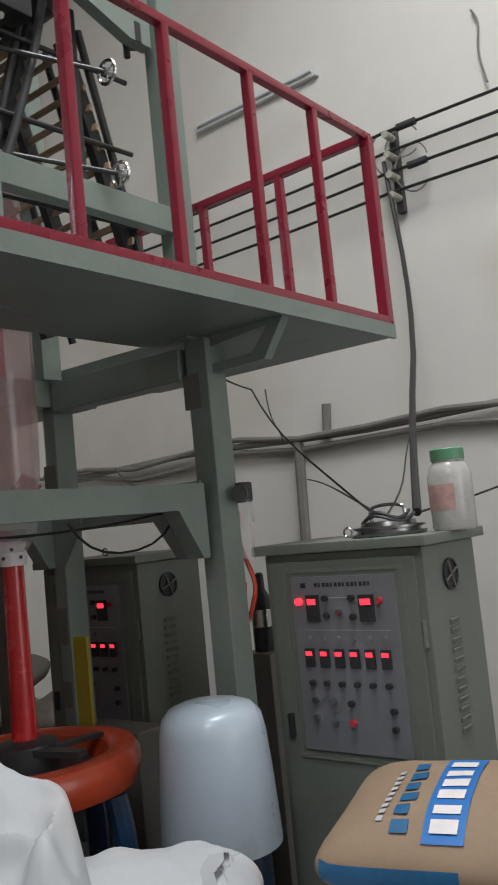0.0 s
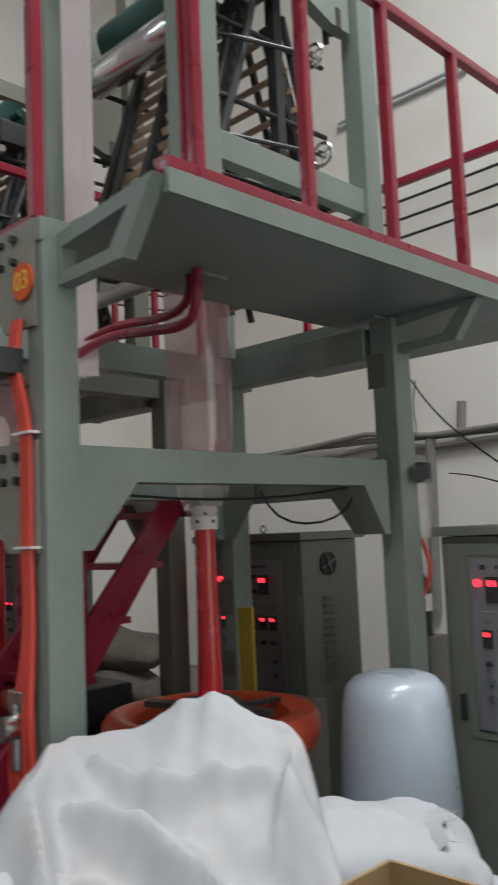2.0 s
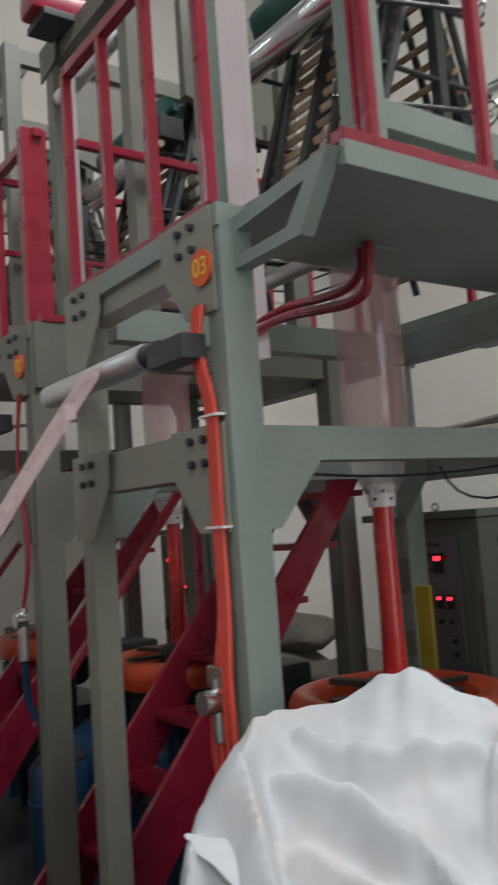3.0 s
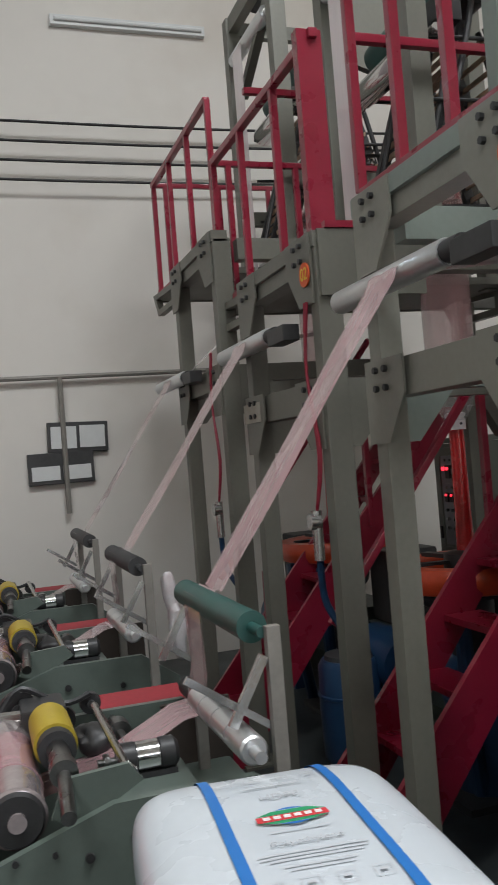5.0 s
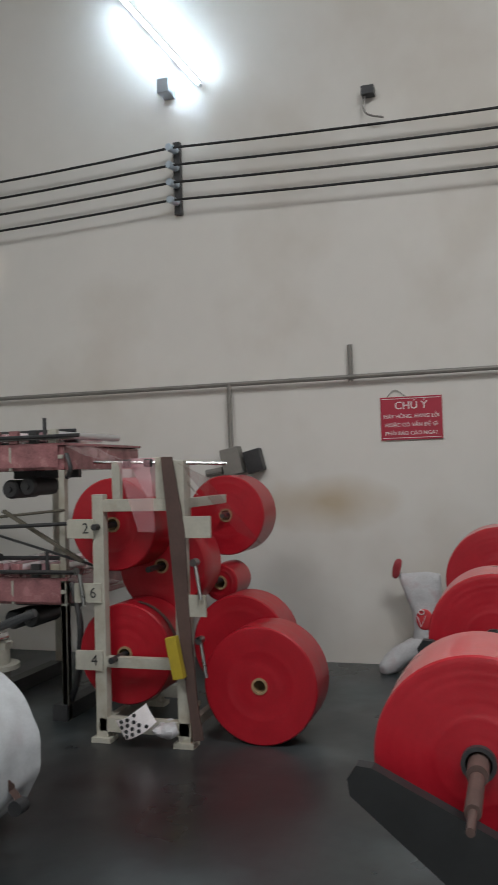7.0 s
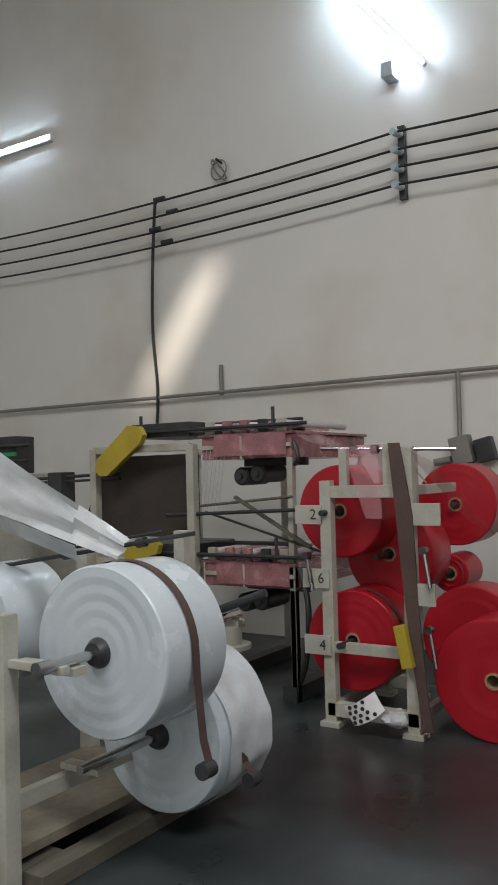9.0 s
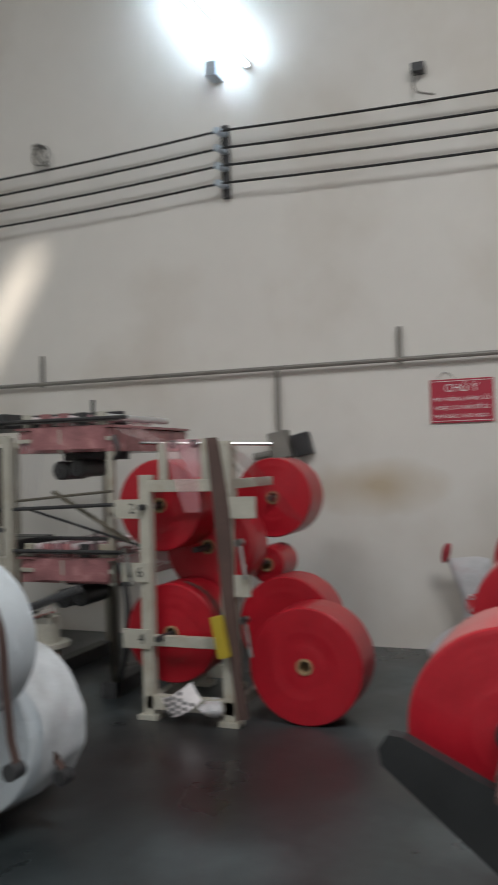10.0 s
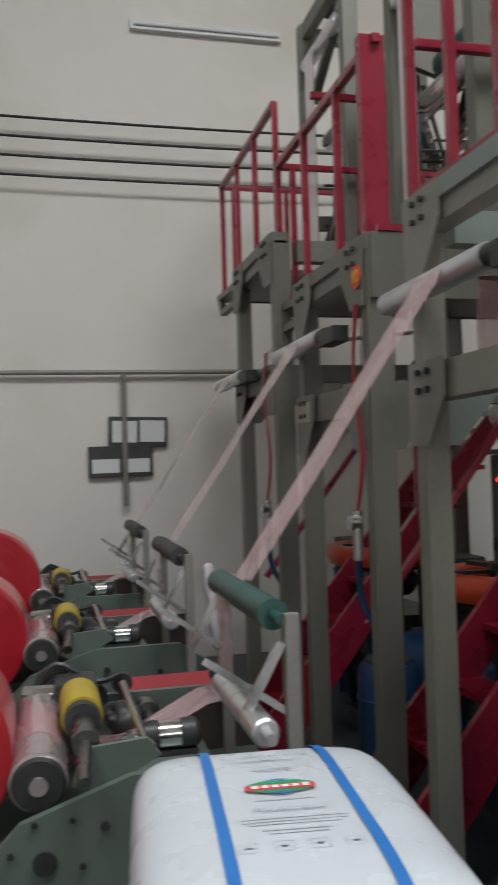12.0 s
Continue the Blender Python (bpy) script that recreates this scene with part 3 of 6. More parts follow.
def machine(dx, dz, paint, wing, tag, detail, tall=2.1, fy=0.655, out=0.0, back=0.0, low=None):
    """One blown film line: four legs, gusseted beams, a walkway with red rails, the tower with its guides and nip rollers.
    wing: +1 when the walkway overhangs towards +x, -1 towards -x; out: how much wider that walkway is;
    back: how far the tower stands back along the row; low: height of its far pair of posts, where they stop short."""
    X = lambda v: v + dx
    ob = thing("film_machine", (X(-2.35), 1.3, 0), "green steel film blowing tower with crimson railings and a side walkway" if detail else
               "grey-green steel film blowing tower with crimson railings", "machine", "film blowing machines")
    D = 2.30 + dz  # deck level
    L = 1.71 + dz * 0.6  # lower beam level
    xr0, xr1, xl0, xl1 = X(-1.995), X(-1.90), X(-2.78), X(-2.685)
    for x0, x1 in ((xr0, xr1), (xl0, xl1)):
        for y0, y1 in ((0.62, 0.74), (1.97, 2.07)):
            lean = 0.02 if (x0 < X(-2.3) and y0 < 1) else 0
            if not lean and y0 < 1:
                x0, y1 = x0 + 0.022, y1 - 0.025
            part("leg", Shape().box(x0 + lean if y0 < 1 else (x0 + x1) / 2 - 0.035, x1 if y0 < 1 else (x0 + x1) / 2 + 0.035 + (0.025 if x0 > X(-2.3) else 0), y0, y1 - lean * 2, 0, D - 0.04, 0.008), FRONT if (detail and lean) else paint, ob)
            part("foot_plate", Shape().box(x0 - 0.04, x1 + 0.04, y0 - 0.04, y1 + 0.04, 0, 0.012), paint, ob)
    # side beams with haunches
    for x0, x1 in ((xr0 + 0.02, xr1 - 0.002), (xl0 + 0.002, xl1 - 0.02)):
        part("side_beam", Shape().prism([(0.705, L + 0.055), (1.93, L + 0.055), (1.93, L - 0.19), (1.90, L - 0.19), (1.80, L - 0.03), (0.88, L - 0.03), (0.745, L - 0.19), (0.705, L - 0.19)], "x", x0, x1), paint, ob, "", False)
        if (x0 > X(-2.3)) != (wing > 0):
            part("top_beam", Shape().box(x0, x1, 0.75, 1.97, D - 0.15, D - 0.042, 0.005), paint, ob)
    # front and back beams with bolted gusset plates
    for y0, y1, face in ((0.63, 0.71, 0.618), (1.96, 2.04, 1.94)):
        for z in (L, D - (0.07 if face < 1 else 0.12)):
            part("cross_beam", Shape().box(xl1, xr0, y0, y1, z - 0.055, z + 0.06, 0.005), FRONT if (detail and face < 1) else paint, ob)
            for s, cx in ((1, xl1 - 0.095), (-1, xr0 + 0.072)):
                if face > 1 and z > L:
                    continue
                a = [(cx, z + 0.065), (cx + s * 0.24, z + 0.065), (cx + s * 0.24, z - 0.045), (cx + s * 0.13, z - 0.19), (cx, z - 0.19)]
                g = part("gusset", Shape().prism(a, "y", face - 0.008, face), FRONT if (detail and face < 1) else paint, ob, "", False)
                if face < 1:
                    spots = [(cx + s * q + i, face - 0.015, z + 0.005 + j) for q in ((0.11 if s > 0 else 0.11),) for i in (-0.03, 0.03) for j in (-0.028, 0.028)]
                    repeat("bolt", lambda sh: sh.cyl((0, -0.006, 0), (0, 0.007, 0), 0.0105, 6), DARK, g, spots)
    # walkway: side wing, back strip
    wx0, wx1 = (X(-2.12), X(-1.54)) if wing > 0 else (X(-3.27) - out, X(-2.70))
    part("deck", Shape().box(wx0, wx1, 0.70, 2.69, D - 0.035, D), paint, ob)
    part("deck_edge", Shape().box(wx0 if wing < 0 else wx1 - 0.012, wx0 + 0.012 if wing < 0 else wx1 + 0.003, 0.698, 2.692, D - 0.042, D + 0.012), paint, ob)
    part("back_deck", Shape().box(X(-2.80) if wing > 0 else X(-2.698), X(-2.122) if wing > 0 else X(-2.03), 2.02, 2.69, D - 0.035, D - 0.002), paint, ob)
    part("front_edge", Shape().box(X(-2.80), xr1, 0.615, 0.70, D - 0.062, D - 0.004, 0.003), paint, ob)
    for y0, y1 in ((0.66, 0.70), (2.0, 2.04)):
        if wing > 0:
            o = [(X(-1.90), D - 0.04), (X(-1.545), D - 0.005), (X(-1.655), D - 0.16), (X(-1.90), D - 0.165)]
            i = [(X(-1.885), D - 0.075), (X(-1.63), D - 0.05), (X(-1.70), D - 0.13), (X(-1.885), D - 0.135)]
        else:
            o = [(X(-2.80), D - 0.04), (X(-3.25) - out, D - 0.005), (X(-3.13) - out, D - 0.16), (X(-2.80), D - 0.165)]
            i = [(X(-2.83), D - 0.07), (X(-3.17) - out, D - 0.045), (X(-3.10) - out, D - 0.125), (X(-2.83), D - 0.13)]
        br = Shape()
        for k in range(4):
            j = (k + 1) % 4
            br.prism([o[k], o[j], i[j], i[k]], "y", y0, y1)
        part("bracket", br, paint, ob, "", False)
    # rails
    R0, R1 = D + 0.012, D + 0.755
    side = wx1 - 0.02 if wing > 0 else wx0 + 0.02
    for k, y in enumerate((0.80, 1.18, 1.545, 1.93, 2.295, 2.67)):
        rail_post(ob, side, y, R0, R1 + (0.4 if k == 0 and wing > 0 else 0), 0.044 if k == 5 else 0.031)
    if wing > 0:
        part("corner_plate", Shape().box(side - 0.032, side - 0.019, 0.782, 0.822, R0, R1 + 0.4, 0.004), RED, ob)
        part("corner_stay", Shape().box(side - 0.075, side - 0.034, 0.785, 0.825, R0, R1 + 0.4, 0.004), paint, ob)
    part("top_rail", Shape().bar((side, 0.70, R1), (side, 2.69, R1), 0.031, 0.031, 0.006), RED, ob)
    part("kick_rail", Shape().box(side - 0.021, side + 0.021, 0.70, 2.69, R0, R0 + 0.028, 0.003), RED, ob)
    bx = (X(-1.56), X(-3.05)) if wing > 0 else (X(-2.0), X(-3.25) - out)
    part("back_rail", Shape().bar((bx[0], 2.67, R1), (bx[1], 2.67, R1), 0.034, 0.034, 0.005), RED, ob)
    part("back_rail", Shape().bar((bx[0], 2.67, R0 + 0.015), (bx[1], 2.67, R0 + 0.015), 0.03, 0.03, 0.005), RED, ob)
    for k in range(1, 4):
        rail_post(ob, bx[0] + (bx[1] - bx[0]) * k / 3.5, 2.67, R0, R1)
    fx = (X(-1.98), X(-2.79)) if wing > 0 else (X(-1.88) - back, X(-3.25) - out)
    part("front_rail", Shape().bar((fx[0], fy, R1), (fx[1], fy, R1), 0.036, 0.036, 0.006), RED, ob)
    part("kick_rail", Shape().box(fx[1], fx[0], fy - 0.015, fy + 0.015, D - 0.003, D + 0.028, 0.003), RED, ob)
    n = 3
    for k in range(1 if wing < 0 and dz == 0 else 0, n + 1):
        rail_post(ob, fx[0] + (fx[1] - fx[0]) * k / n, fy, D + 0.02, R1, 0.032)
    if wing < 0:
        if dz == 0:
            part("red_panel", Shape().box(X(-2.05), X(-2.00), 0.66, 0.76, D, R1 + 0.02, 0.004), RED, ob)
            part("end_plate", Shape().box(X(-1.90), X(-1.885), 0.63, 1.05, D - 0.24, D - 0.002, 0.003), paint, ob)
            part("kick_rail", Shape().box(X(-1.91), X(-1.88), 0.66, 2.0, D, D + 0.025), RED, ob)
        part("side_rail", Shape().bar((X(-1.95), 0.86, R1 - 0.03), (X(-1.95), 2.0, R1 - 0.03), 0.034, 0.034, 0.005), RED, ob)
    # tower
    X = lambda v: v + dx - back
    T = D + tall
    for x, top in ((X(-1.95), T), (X(-2.72), D + (low or tall))):
        for y in (1.18, 1.97):
            part("tower_post", Shape().box(x - 0.04, x + 0.04, y - 0.045, y + 0.045, D - 0.045, top, 0.006), paint, ob)
        for z in (D + 0.37, top - 0.06):
            part("tower_beam", Shape().box(x - 0.025, x + 0.025, 1.22, 1.93, z - 0.045, z + 0.045, 0.004), paint, ob)
    for y in (1.18, 1.97):
        part("tower_beam", Shape().box(X(-2.68), X(-1.99), y - 0.03, y + 0.03, top - 0.1, top, 0.004), paint, ob)
    if low:
        part("corner_gusset", Shape().prism([(X(-2.80), top - 0.16), (X(-2.62), top - 0.12), (X(-2.60), top + 0.01), (X(-2.80), top + 0.01)], "y", 1.125, 1.135), paint, ob, "", False)
    part("bearing_plate", Shape().prism([(1.42, D + 1.10), (1.80, D + 0.98), (1.90, D + 0.98), (1.90, D + 1.55), (1.42, D + 1.55)], "x", X(-1.975), X(-1.93)), paint, ob, "", False)
    # guide frames with slats, leaning together like a roof
    for s, y_lo, y_hi in ((1, 1.22, 1.50), (-1, 1.90, 1.62)):
        f = [Shape().bar((x, y_lo, D + 0.1), (x, y_hi, D + 0.95), 0.035, 0.05) for x in (X(-2.07), X(-2.38), X(-2.60))]
        for q in f:
            part("guide_frame", q, DARK, ob)
        for k in range(14):
            u = 0.03 + k * 0.072
            y, z = y_lo + (y_hi - y_lo) * u, D + 0.1 + 0.85 * u
            part("slat", Shape().box(X(-2.64), X(-2.03), y - 0.005, y + 0.005, z - 0.0125, z + 0.0125, 0.002, (12 * s, 0, 0)), WOOD, ob)
        for x in (X(-2.045), X(-2.22), X(-2.50)):
            part("guide_rod", Shape().cyl((x, y_lo - 0.03 * s, D + 0.06), (x, y_hi - 0.05 * s, D + 1.0), 0.014, 8), DARK, ob)
    for z in (D + 0.16, D + 0.34, D + 0.60, D + 0.86):
        part("spreader", Shape().cyl((X(-2.03), 1.26, z), (X(-2.03), 1.86, z + 0.02), 0.009, 8), DARK, ob)
        part("spreader", Shape().cyl((X(-2.66), 1.26, z), (X(-2.66), 1.86, z + 0.02), 0.009, 8), DARK, ob)
    for y in (1.62,):
        part("guide_post", Shape().box(X(-2.06), X(-2.02), y - 0.02, y + 0.02, D + 0.02, D + 1.05, 0.003), DARK, ob)
    for k, z in enumerate((D + 0.45, D + 0.78)):
        handwheel(ob, (X(-1.89), 1.66 - 0.02 * k, z), 0.038, (X(-2.1), 1.20, z + 0.04))
    part("adjusting_rod", Shape().tube([(X(-2.02), 1.25, D + 0.25), (X(-2.02), 1.45, D + 0.8), (X(-2.02), 1.6, D + 1.4)], 0.014, 8).cyl((X(-1.99), 1.84, D + 0.95), (X(-1.99), 1.84, D + 1.6), 0.012, 8), DARK, ob)
    part("sensor_box", Shape().box(X(-2.05), X(-1.96), 1.3, 1.42, D + 0.9, D + 1.0, 0.01), DARK, ob)
    part("plunger", Shape().cyl((X(-1.96), 1.84, D + 0.98), (X(-1.96), 1.84, D + 1.05), 0.035, 10), DARK, ob)
    # nip rollers and idlers
    for y, z, r, m in ((1.40, D + 1.06, 0.075, TEAL), (1.56, D + 1.10, 0.075, RUBBER), (1.31, D + 0.88, 0.06, CHROME), (1.16, D + 1.35, 0.04, ALU)):
        part("roller", Shape().lathe((X(-2.34), y, z), [(-0.36, 0.0), (-0.36, 0.018), (-0.30, 0.018), (-0.30, r), (0.30, r), (0.30, 0.018), (0.36, 0.018), (0.36, 0)], "x", 28), m, ob)
    for y, z in ((1.25, D + 0.05),):
        part("roller", Shape().lathe((X(-2.34), y, z), [(-0.36, 0.0), (-0.36, 0.012), (-0.31, 0.012), (-0.31, 0.028), (0.31, 0.028), (0.31, 0.012), (0.36, 0.012), (0.36, 0)], "x", 20), ALU, ob)
    part("motor", Shape().cyl((X(-2.62), 1.32, D + 1.75), (X(-2.25), 1.32, D + 1.75), 0.09, 20).box(X(-2.5), X(-2.35), 1.24, 1.40, D + 1.6, D + 1.75, 0.01), DARK, ob)
    return ob


M3 = machine(0.0, 0.0, GREEN, 1, "03", True)
M2 = machine(-1.22, 0.0, KHAKI, -1, "02", False, 2.1, 0.72, 0.10, 0.10, 1.65)
M1 = machine(-2.46, 0.35, KHAKI, -1, "01", False, 1.65, 0.72, 0.26, 0.26)
for _x, _z0, _z1 in ((-2.74, 1.80, 1.92), (-2.74, 1.22, 1.36), (-1.95, 2.02, 2.14), (-2.74, 0.98, 1.08)):
    part("paint_patch", Shape().box(_x - 0.037, _x + 0.037, 1.966, 1.969, _z0, _z1), KHAKI, M3, "darker touched-up paint")
part("motor_cover", Shape().box(-3.93, -3.76, 0.95, 1.36, 3.955, 4.07, 0.03), RED, M2, "red motor cover")
part("motor_bed", Shape().box(-3.96, -3.74, 1.0, 1.30, 3.92, 3.955, 0.004), DARK, M2)
part("brace", Shape().bar((-5.3, 1.18, 3.75), (-4.72, 1.18, 4.1), 0.05, 0.05), KHAKI, M1)


def number_sticker(x, z, text, ob, y=0.601):
    s = part("sticker", Shape().cyl((x, y + 0.006, z), (x, y, z), 0.044, 28), MARKORANGE, ob, "round orange number sticker")
    words(text, 0.064, Matrix.Translation((x, y - 0.001, z)) @ Euler((radians(90), 0, 0)).to_matrix().to_4x4(), MARKYELLOW, ob, name="number")


number_sticker(-1.962, 2.15, "03", M3)
number_sticker(-3.19, 2.15, "02", M2)


def overhead_roller(dx, z, y):
    """The take-off roller in front of a machine with its dark drive box."""
    ob = thing("takeoff_roller", (-2.02 + dx, y, z), "white aluminium take-off roller with a dark drive box", "roller", "take-off rollers")
    part("roller", Shape().lathe((-2.52 + dx, y, z), [(-0.34, 0), (-0.34, 0.014), (-0.325, 0.014), (-0.325, 0.034), (-0.32, 0.037), (0.315, 0.037), (0.32, 0.034), (0.32, 0.016), (0.345, 0.016), (0.345, 0)], "x", 28), ALU, ob)
    part("bearing", Shape().cyl((-2.20 + dx, y, z), (-2.13 + dx, y, z), 0.03, 14), RUBBER, ob)
    part("drive_box", Shape().box(-2.14 + dx, -1.965 + dx, y - 0.035, 0.608, z - 0.05, z + 0.012, 0.006), DARK, ob)
    part("arm", Shape().box(-2.82 + dx, -2.78 + dx, y - 0.02, 0.63, z - 0.02, z + 0.02, 0.004), DARK, ob)


for _dx, _z in ((0, 1.98), (-1.32, 1.98), (-2.72, 1.98)):
    overhead_roller(_dx, _z, 0.575)


def film(dx, dz, z_top, y_green, z_green, xg):
    """The flattened film: down the tower front, over the take-off roller and down to the winder."""
    ob = thing("film_web", (xg - 0.1, y_green, z_green), "translucent pink plastic film running down to the winder", "film", "running film webs")
    D = 2.30 + dz
    def row(x0, x1, y, z):
        return [(x0 + (x1 - x0) * k / 5, y, z + 0.002 * math.sin(k * 2.2)) for k in range(6)]
    x0, x1 = -2.56 + dx, -2.39 + dx
    # same film as the slanting stretch, its white gloss put into the colour
    part("falling_film", Shape().web([row(x0, x1, 1.12, D + 1.35 - 0.20 * k) for k in range(9)] + [row(x0, x1, 1.10, D - 0.25), row(x0, x1, 0.62, z_top + 0.02), row(x0, x1, 0.575, z_top + 0.040)]), LITFILM, ob)
    part("slanting_film", Shape().web([row(x0, x1, 0.575, z_top + 0.040), row(x0, x1, 0.535, z_top + 0.008)] +
         [[(a[0] + (b[0] - a[0]) * u, a[1] + (b[1] - a[1]) * u, a[2] + (b[2] - a[2]) * u + 0.004 * math.sin(9 * u + k)) for k, (a, b) in enumerate(zip(row(x0, x1, 0.525, z_top - 0.02), row(xg - 0.08, xg + 0.09, y_green + 0.03, z_green + 0.03)))] for u in (i / 12 for i in range(13))]), PINK, ob)
    return ob


def bubble(dx, dz, detail=True):
    """Die, air ring, the stalk of molten film and the blown bubble above it."""
    x, y = -2.26 + dx, 1.42
    ob = thing("air_ring", (x, y, 0), "orange round air ring with a dark die on a steel stand", "air ring", "orange air rings")
    part("stand", Shape().cyl((x, y, 0), (x, y, 0.86), 0.10, 20).box(x - 0.2, x + 0.2, y - 0.2, y + 0.2, 0, 0.03), DARK, ob)
    part("ring", Shape().lathe((x, y, 0.0), [(0.90, 0.235), (0.885, 0.29), (0.895, 0.325), (0.93, 0.34), (0.975, 0.34), (0.998, 0.325), (1.004, 0.30), (1.0, 0.265), (0.985, 0.245), (0.93, 0.237), (0.90, 0.235)], "z", 56), ORANGE, ob)
    part("pan", Shape().lathe((x, y, 0.0), [(0.86, 0.0), (0.86, 0.23), (0.925, 0.238), (0.935, 0.22), (0.935, 0.0)], "z", 40), DARK, ob)
    part("cross_bar", Shape().bar((x - 0.20, y - 0.09, 1.015), (x + 0.24, y + 0.02, 1.015), 0.045, 0.018), DARK, ob)
    part("cross_bar", Shape().bar((x - 0.02, y - 0.25, 0.998), (x + 0.05, y + 0.25, 0.998), 0.035, 0.014), DARK, ob)
    part("die", Shape().lathe((x, y, 0), [(0.93, 0.0), (0.93, 0.10), (0.99, 0.10), (1.03, 0.095), (1.04, 0.06), (1.045, 0.0)], "z", 32), DARK, ob)
    for k in range(5):
        a = 1.2566 * k + 0.5
        p = Vector((x + 0.27 * math.cos(a), y + 0.27 * math.sin(a), 0.86))
        part("air_hose", Shape().tube([p, p + Vector((0.03, 0, -0.15)), p + Vector((0.0, 0.02, -0.45)), p + Vector((-0.12, 0.12, -0.84))], 0.035, 10), BLUEDRUM, ob)
    fb = thing("film_bubble", (x, y, 1.04), "tall translucent reddish film bubble rising from the die", "film", "film bubbles")
    part("stalk", Shape().lathe((x, y, 0), [(1.042, 0.040), (1.2, 0.036), (1.4, 0.033), (1.56, 0.032)], "z", 28), NECK, fb)
    part("cap", Shape().lathe((x, y, 0), [(1.56, 0.033), (1.56, 0.042), (1.63, 0.044), (1.635, 0.030)], "z", 28), SIGNWHITE, fb, "white perforated cup")
    for k in range(10):
        a = 0.628 * k
        p = Vector((x, y, 1.585 + 0.025 * (k % 2)))
        d = Vector((math.cos(a), math.sin(a), 0))
        part("hole", Shape().cyl(p + d * 0.040, p + d * 0.0445, 0.006, 8), DARK, fb)
    part("cone", Shape().lathe((x, y, 0), [(1.60, 0.046), (1.63, 0.064), (1.67, 0.080), (1.72, 0.091), (1.80, 0.098)], "z", 40), CLEARCONE, fb)
    D = 2.30 + dz
    part("bubble", Shape().lathe((x, y + 0.0, 0), [(1.80, 0.098), (1.88, 0.104), (2.0, 0.107), (2.2, 0.108), (D + 0.1, 0.108), (D + 0.5, 0.102)], "z", 48), BUBBLE, fb)
    return ob


bubble(0, 0)
bubble(-1.32, 0)
bubble(-2.72, 0.35)


def winder(dx, roll_r):
    """A surface winder: two green side plates, drum, yellow nip sleeve, rod, motor, roller posts, and the red film roll on its arms."""
    X = lambda v: v + dx
    ob = thing("winder", (X(-2.45), -0.4, 0), "green steel film winder with a yellow nip roller", "machine", "film winders")
    for x in (X(-2.22), X(-2.92)):
        part("side_plate", Shape().prism([(-0.70, 0.0), (0.12, 0.0), (0.12, 0.70), (-0.02, 0.80), (-0.34, 0.80), (-0.58, 0.72), (-0.70, 0.60)], "x", x - 0.012, x + 0.012), PLATE, ob, "", False)
    for y, z, r in ((-0.53, 0.635, 0.026), (-0.40, 0.70, 0.010), (-0.60, 0.66, 0.007), (-0.55, 0.72, 0.007), (-0.45, 0.62, 0.007), (-0.30, 0.72, 0.012), (-0.2, 0.62, 0.010), (-0.47, 0.72, 0.006), (-0.1, 0.70, 0.010)):
        part("bolt", Shape().cyl((X(-2.209), y, z), (X(-2.200), y, z), r, 16), DARK, ob)
    part("cross_bar", Shape().box(X(-2.92), X(-2.22), -0.68, -0.62, 0.1, 0.16).box(X(-2.92), X(-2.22), 0.04, 0.1, 0.1, 0.16), PLATE, ob)
    part("belly", Shape().box(X(-2.90), X(-2.24), -0.30, 0.10, 0.45, 0.62, 0.01), PLATE, ob)
    part("drum", Shape().lathe((X(-2.56), -0.54, 0.785), [(-0.33, 0), (-0.33, 0.066), (0.29, 0.066), (0.295, 0.058), (0.295, 0.02), (0.32, 0.02), (0.32, 0)], "x", 40), DRUMCLEAR, ob, "drum wrapped with clear pink film")
    part("end_cap", Shape().lathe((X(-2.262), -0.54, 0.785), [(0, 0), (0, 0.060), (0.012, 0.054), (0.012, 0)], "x", 32), DARK, ob)
    part("film_band", Shape().lathe((X(-2.56), -0.54, 0.785), [(-0.12, 0.0665), (-0.12, 0.0685), (0.14, 0.0685), (0.14, 0.0665)], "x", 40), PINK, ob)
    nip = part("nip_roller", Shape().lathe((X(-2.56), -0.435, 0.865), [(-0.10, 0), (-0.10, 0.052), (0.10, 0.052), (0.10, 0.0)], "x", 32), YELLOW, ob, "yellow rubber nip sleeve")
    part("collar", Shape().lathe((X(-2.56), -0.435, 0.865), [(0.10, 0.0), (0.10, 0.045), (0.14, 0.045), (0.14, 0.0)], "x", 24), RUBBER, nip)
    part("shaft", Shape().cyl((X(-2.76), -0.435, 0.865), (X(-2.28), -0.435, 0.865), 0.026, 20).cyl((X(-2.28), -0.435, 0.86), (X(-2.10), -0.445, 0.83), 0.016, 14).cyl((X(-2.30), -0.435, 0.865), (X(-2.26), -0.436, 0.863), 0.031, 18), GUNMETAL, nip)
    part("bracket_arm", Shape().prism([(-0.44, 0.86), (-0.30, 0.87), (-0.27, 0.83), (-0.40, 0.76), (-0.47, 0.78)], "x", X(-2.25), X(-2.235)), PLATE, ob, "", False)
    part("rod", Shape().cyl((X(-2.26), -0.30, 0.85), (X(-2.62), -0.32, 0.90), 0.010, 10).cyl((X(-2.26), -0.30, 0.84), (X(-2.24), -0.30, 0.84), 0.022, 12), STEEL, ob)
    motor = part("motor", Shape().lathe((X(-2.47), -0.22, 0.80), [(-0.075, 0), (-0.075, 0.028), (-0.062, 0.038), (-0.03, 0.038), (-0.028, 0.034), (0.03, 0.034), (0.032, 0.038), (0.066, 0.038), (0.078, 0.026), (0.078, 0)], "y", 24)
                 .box(X(-2.50), X(-2.44), -0.29, -0.15, 0.755, 0.768), DARK, ob, "small black motor with a bright band")
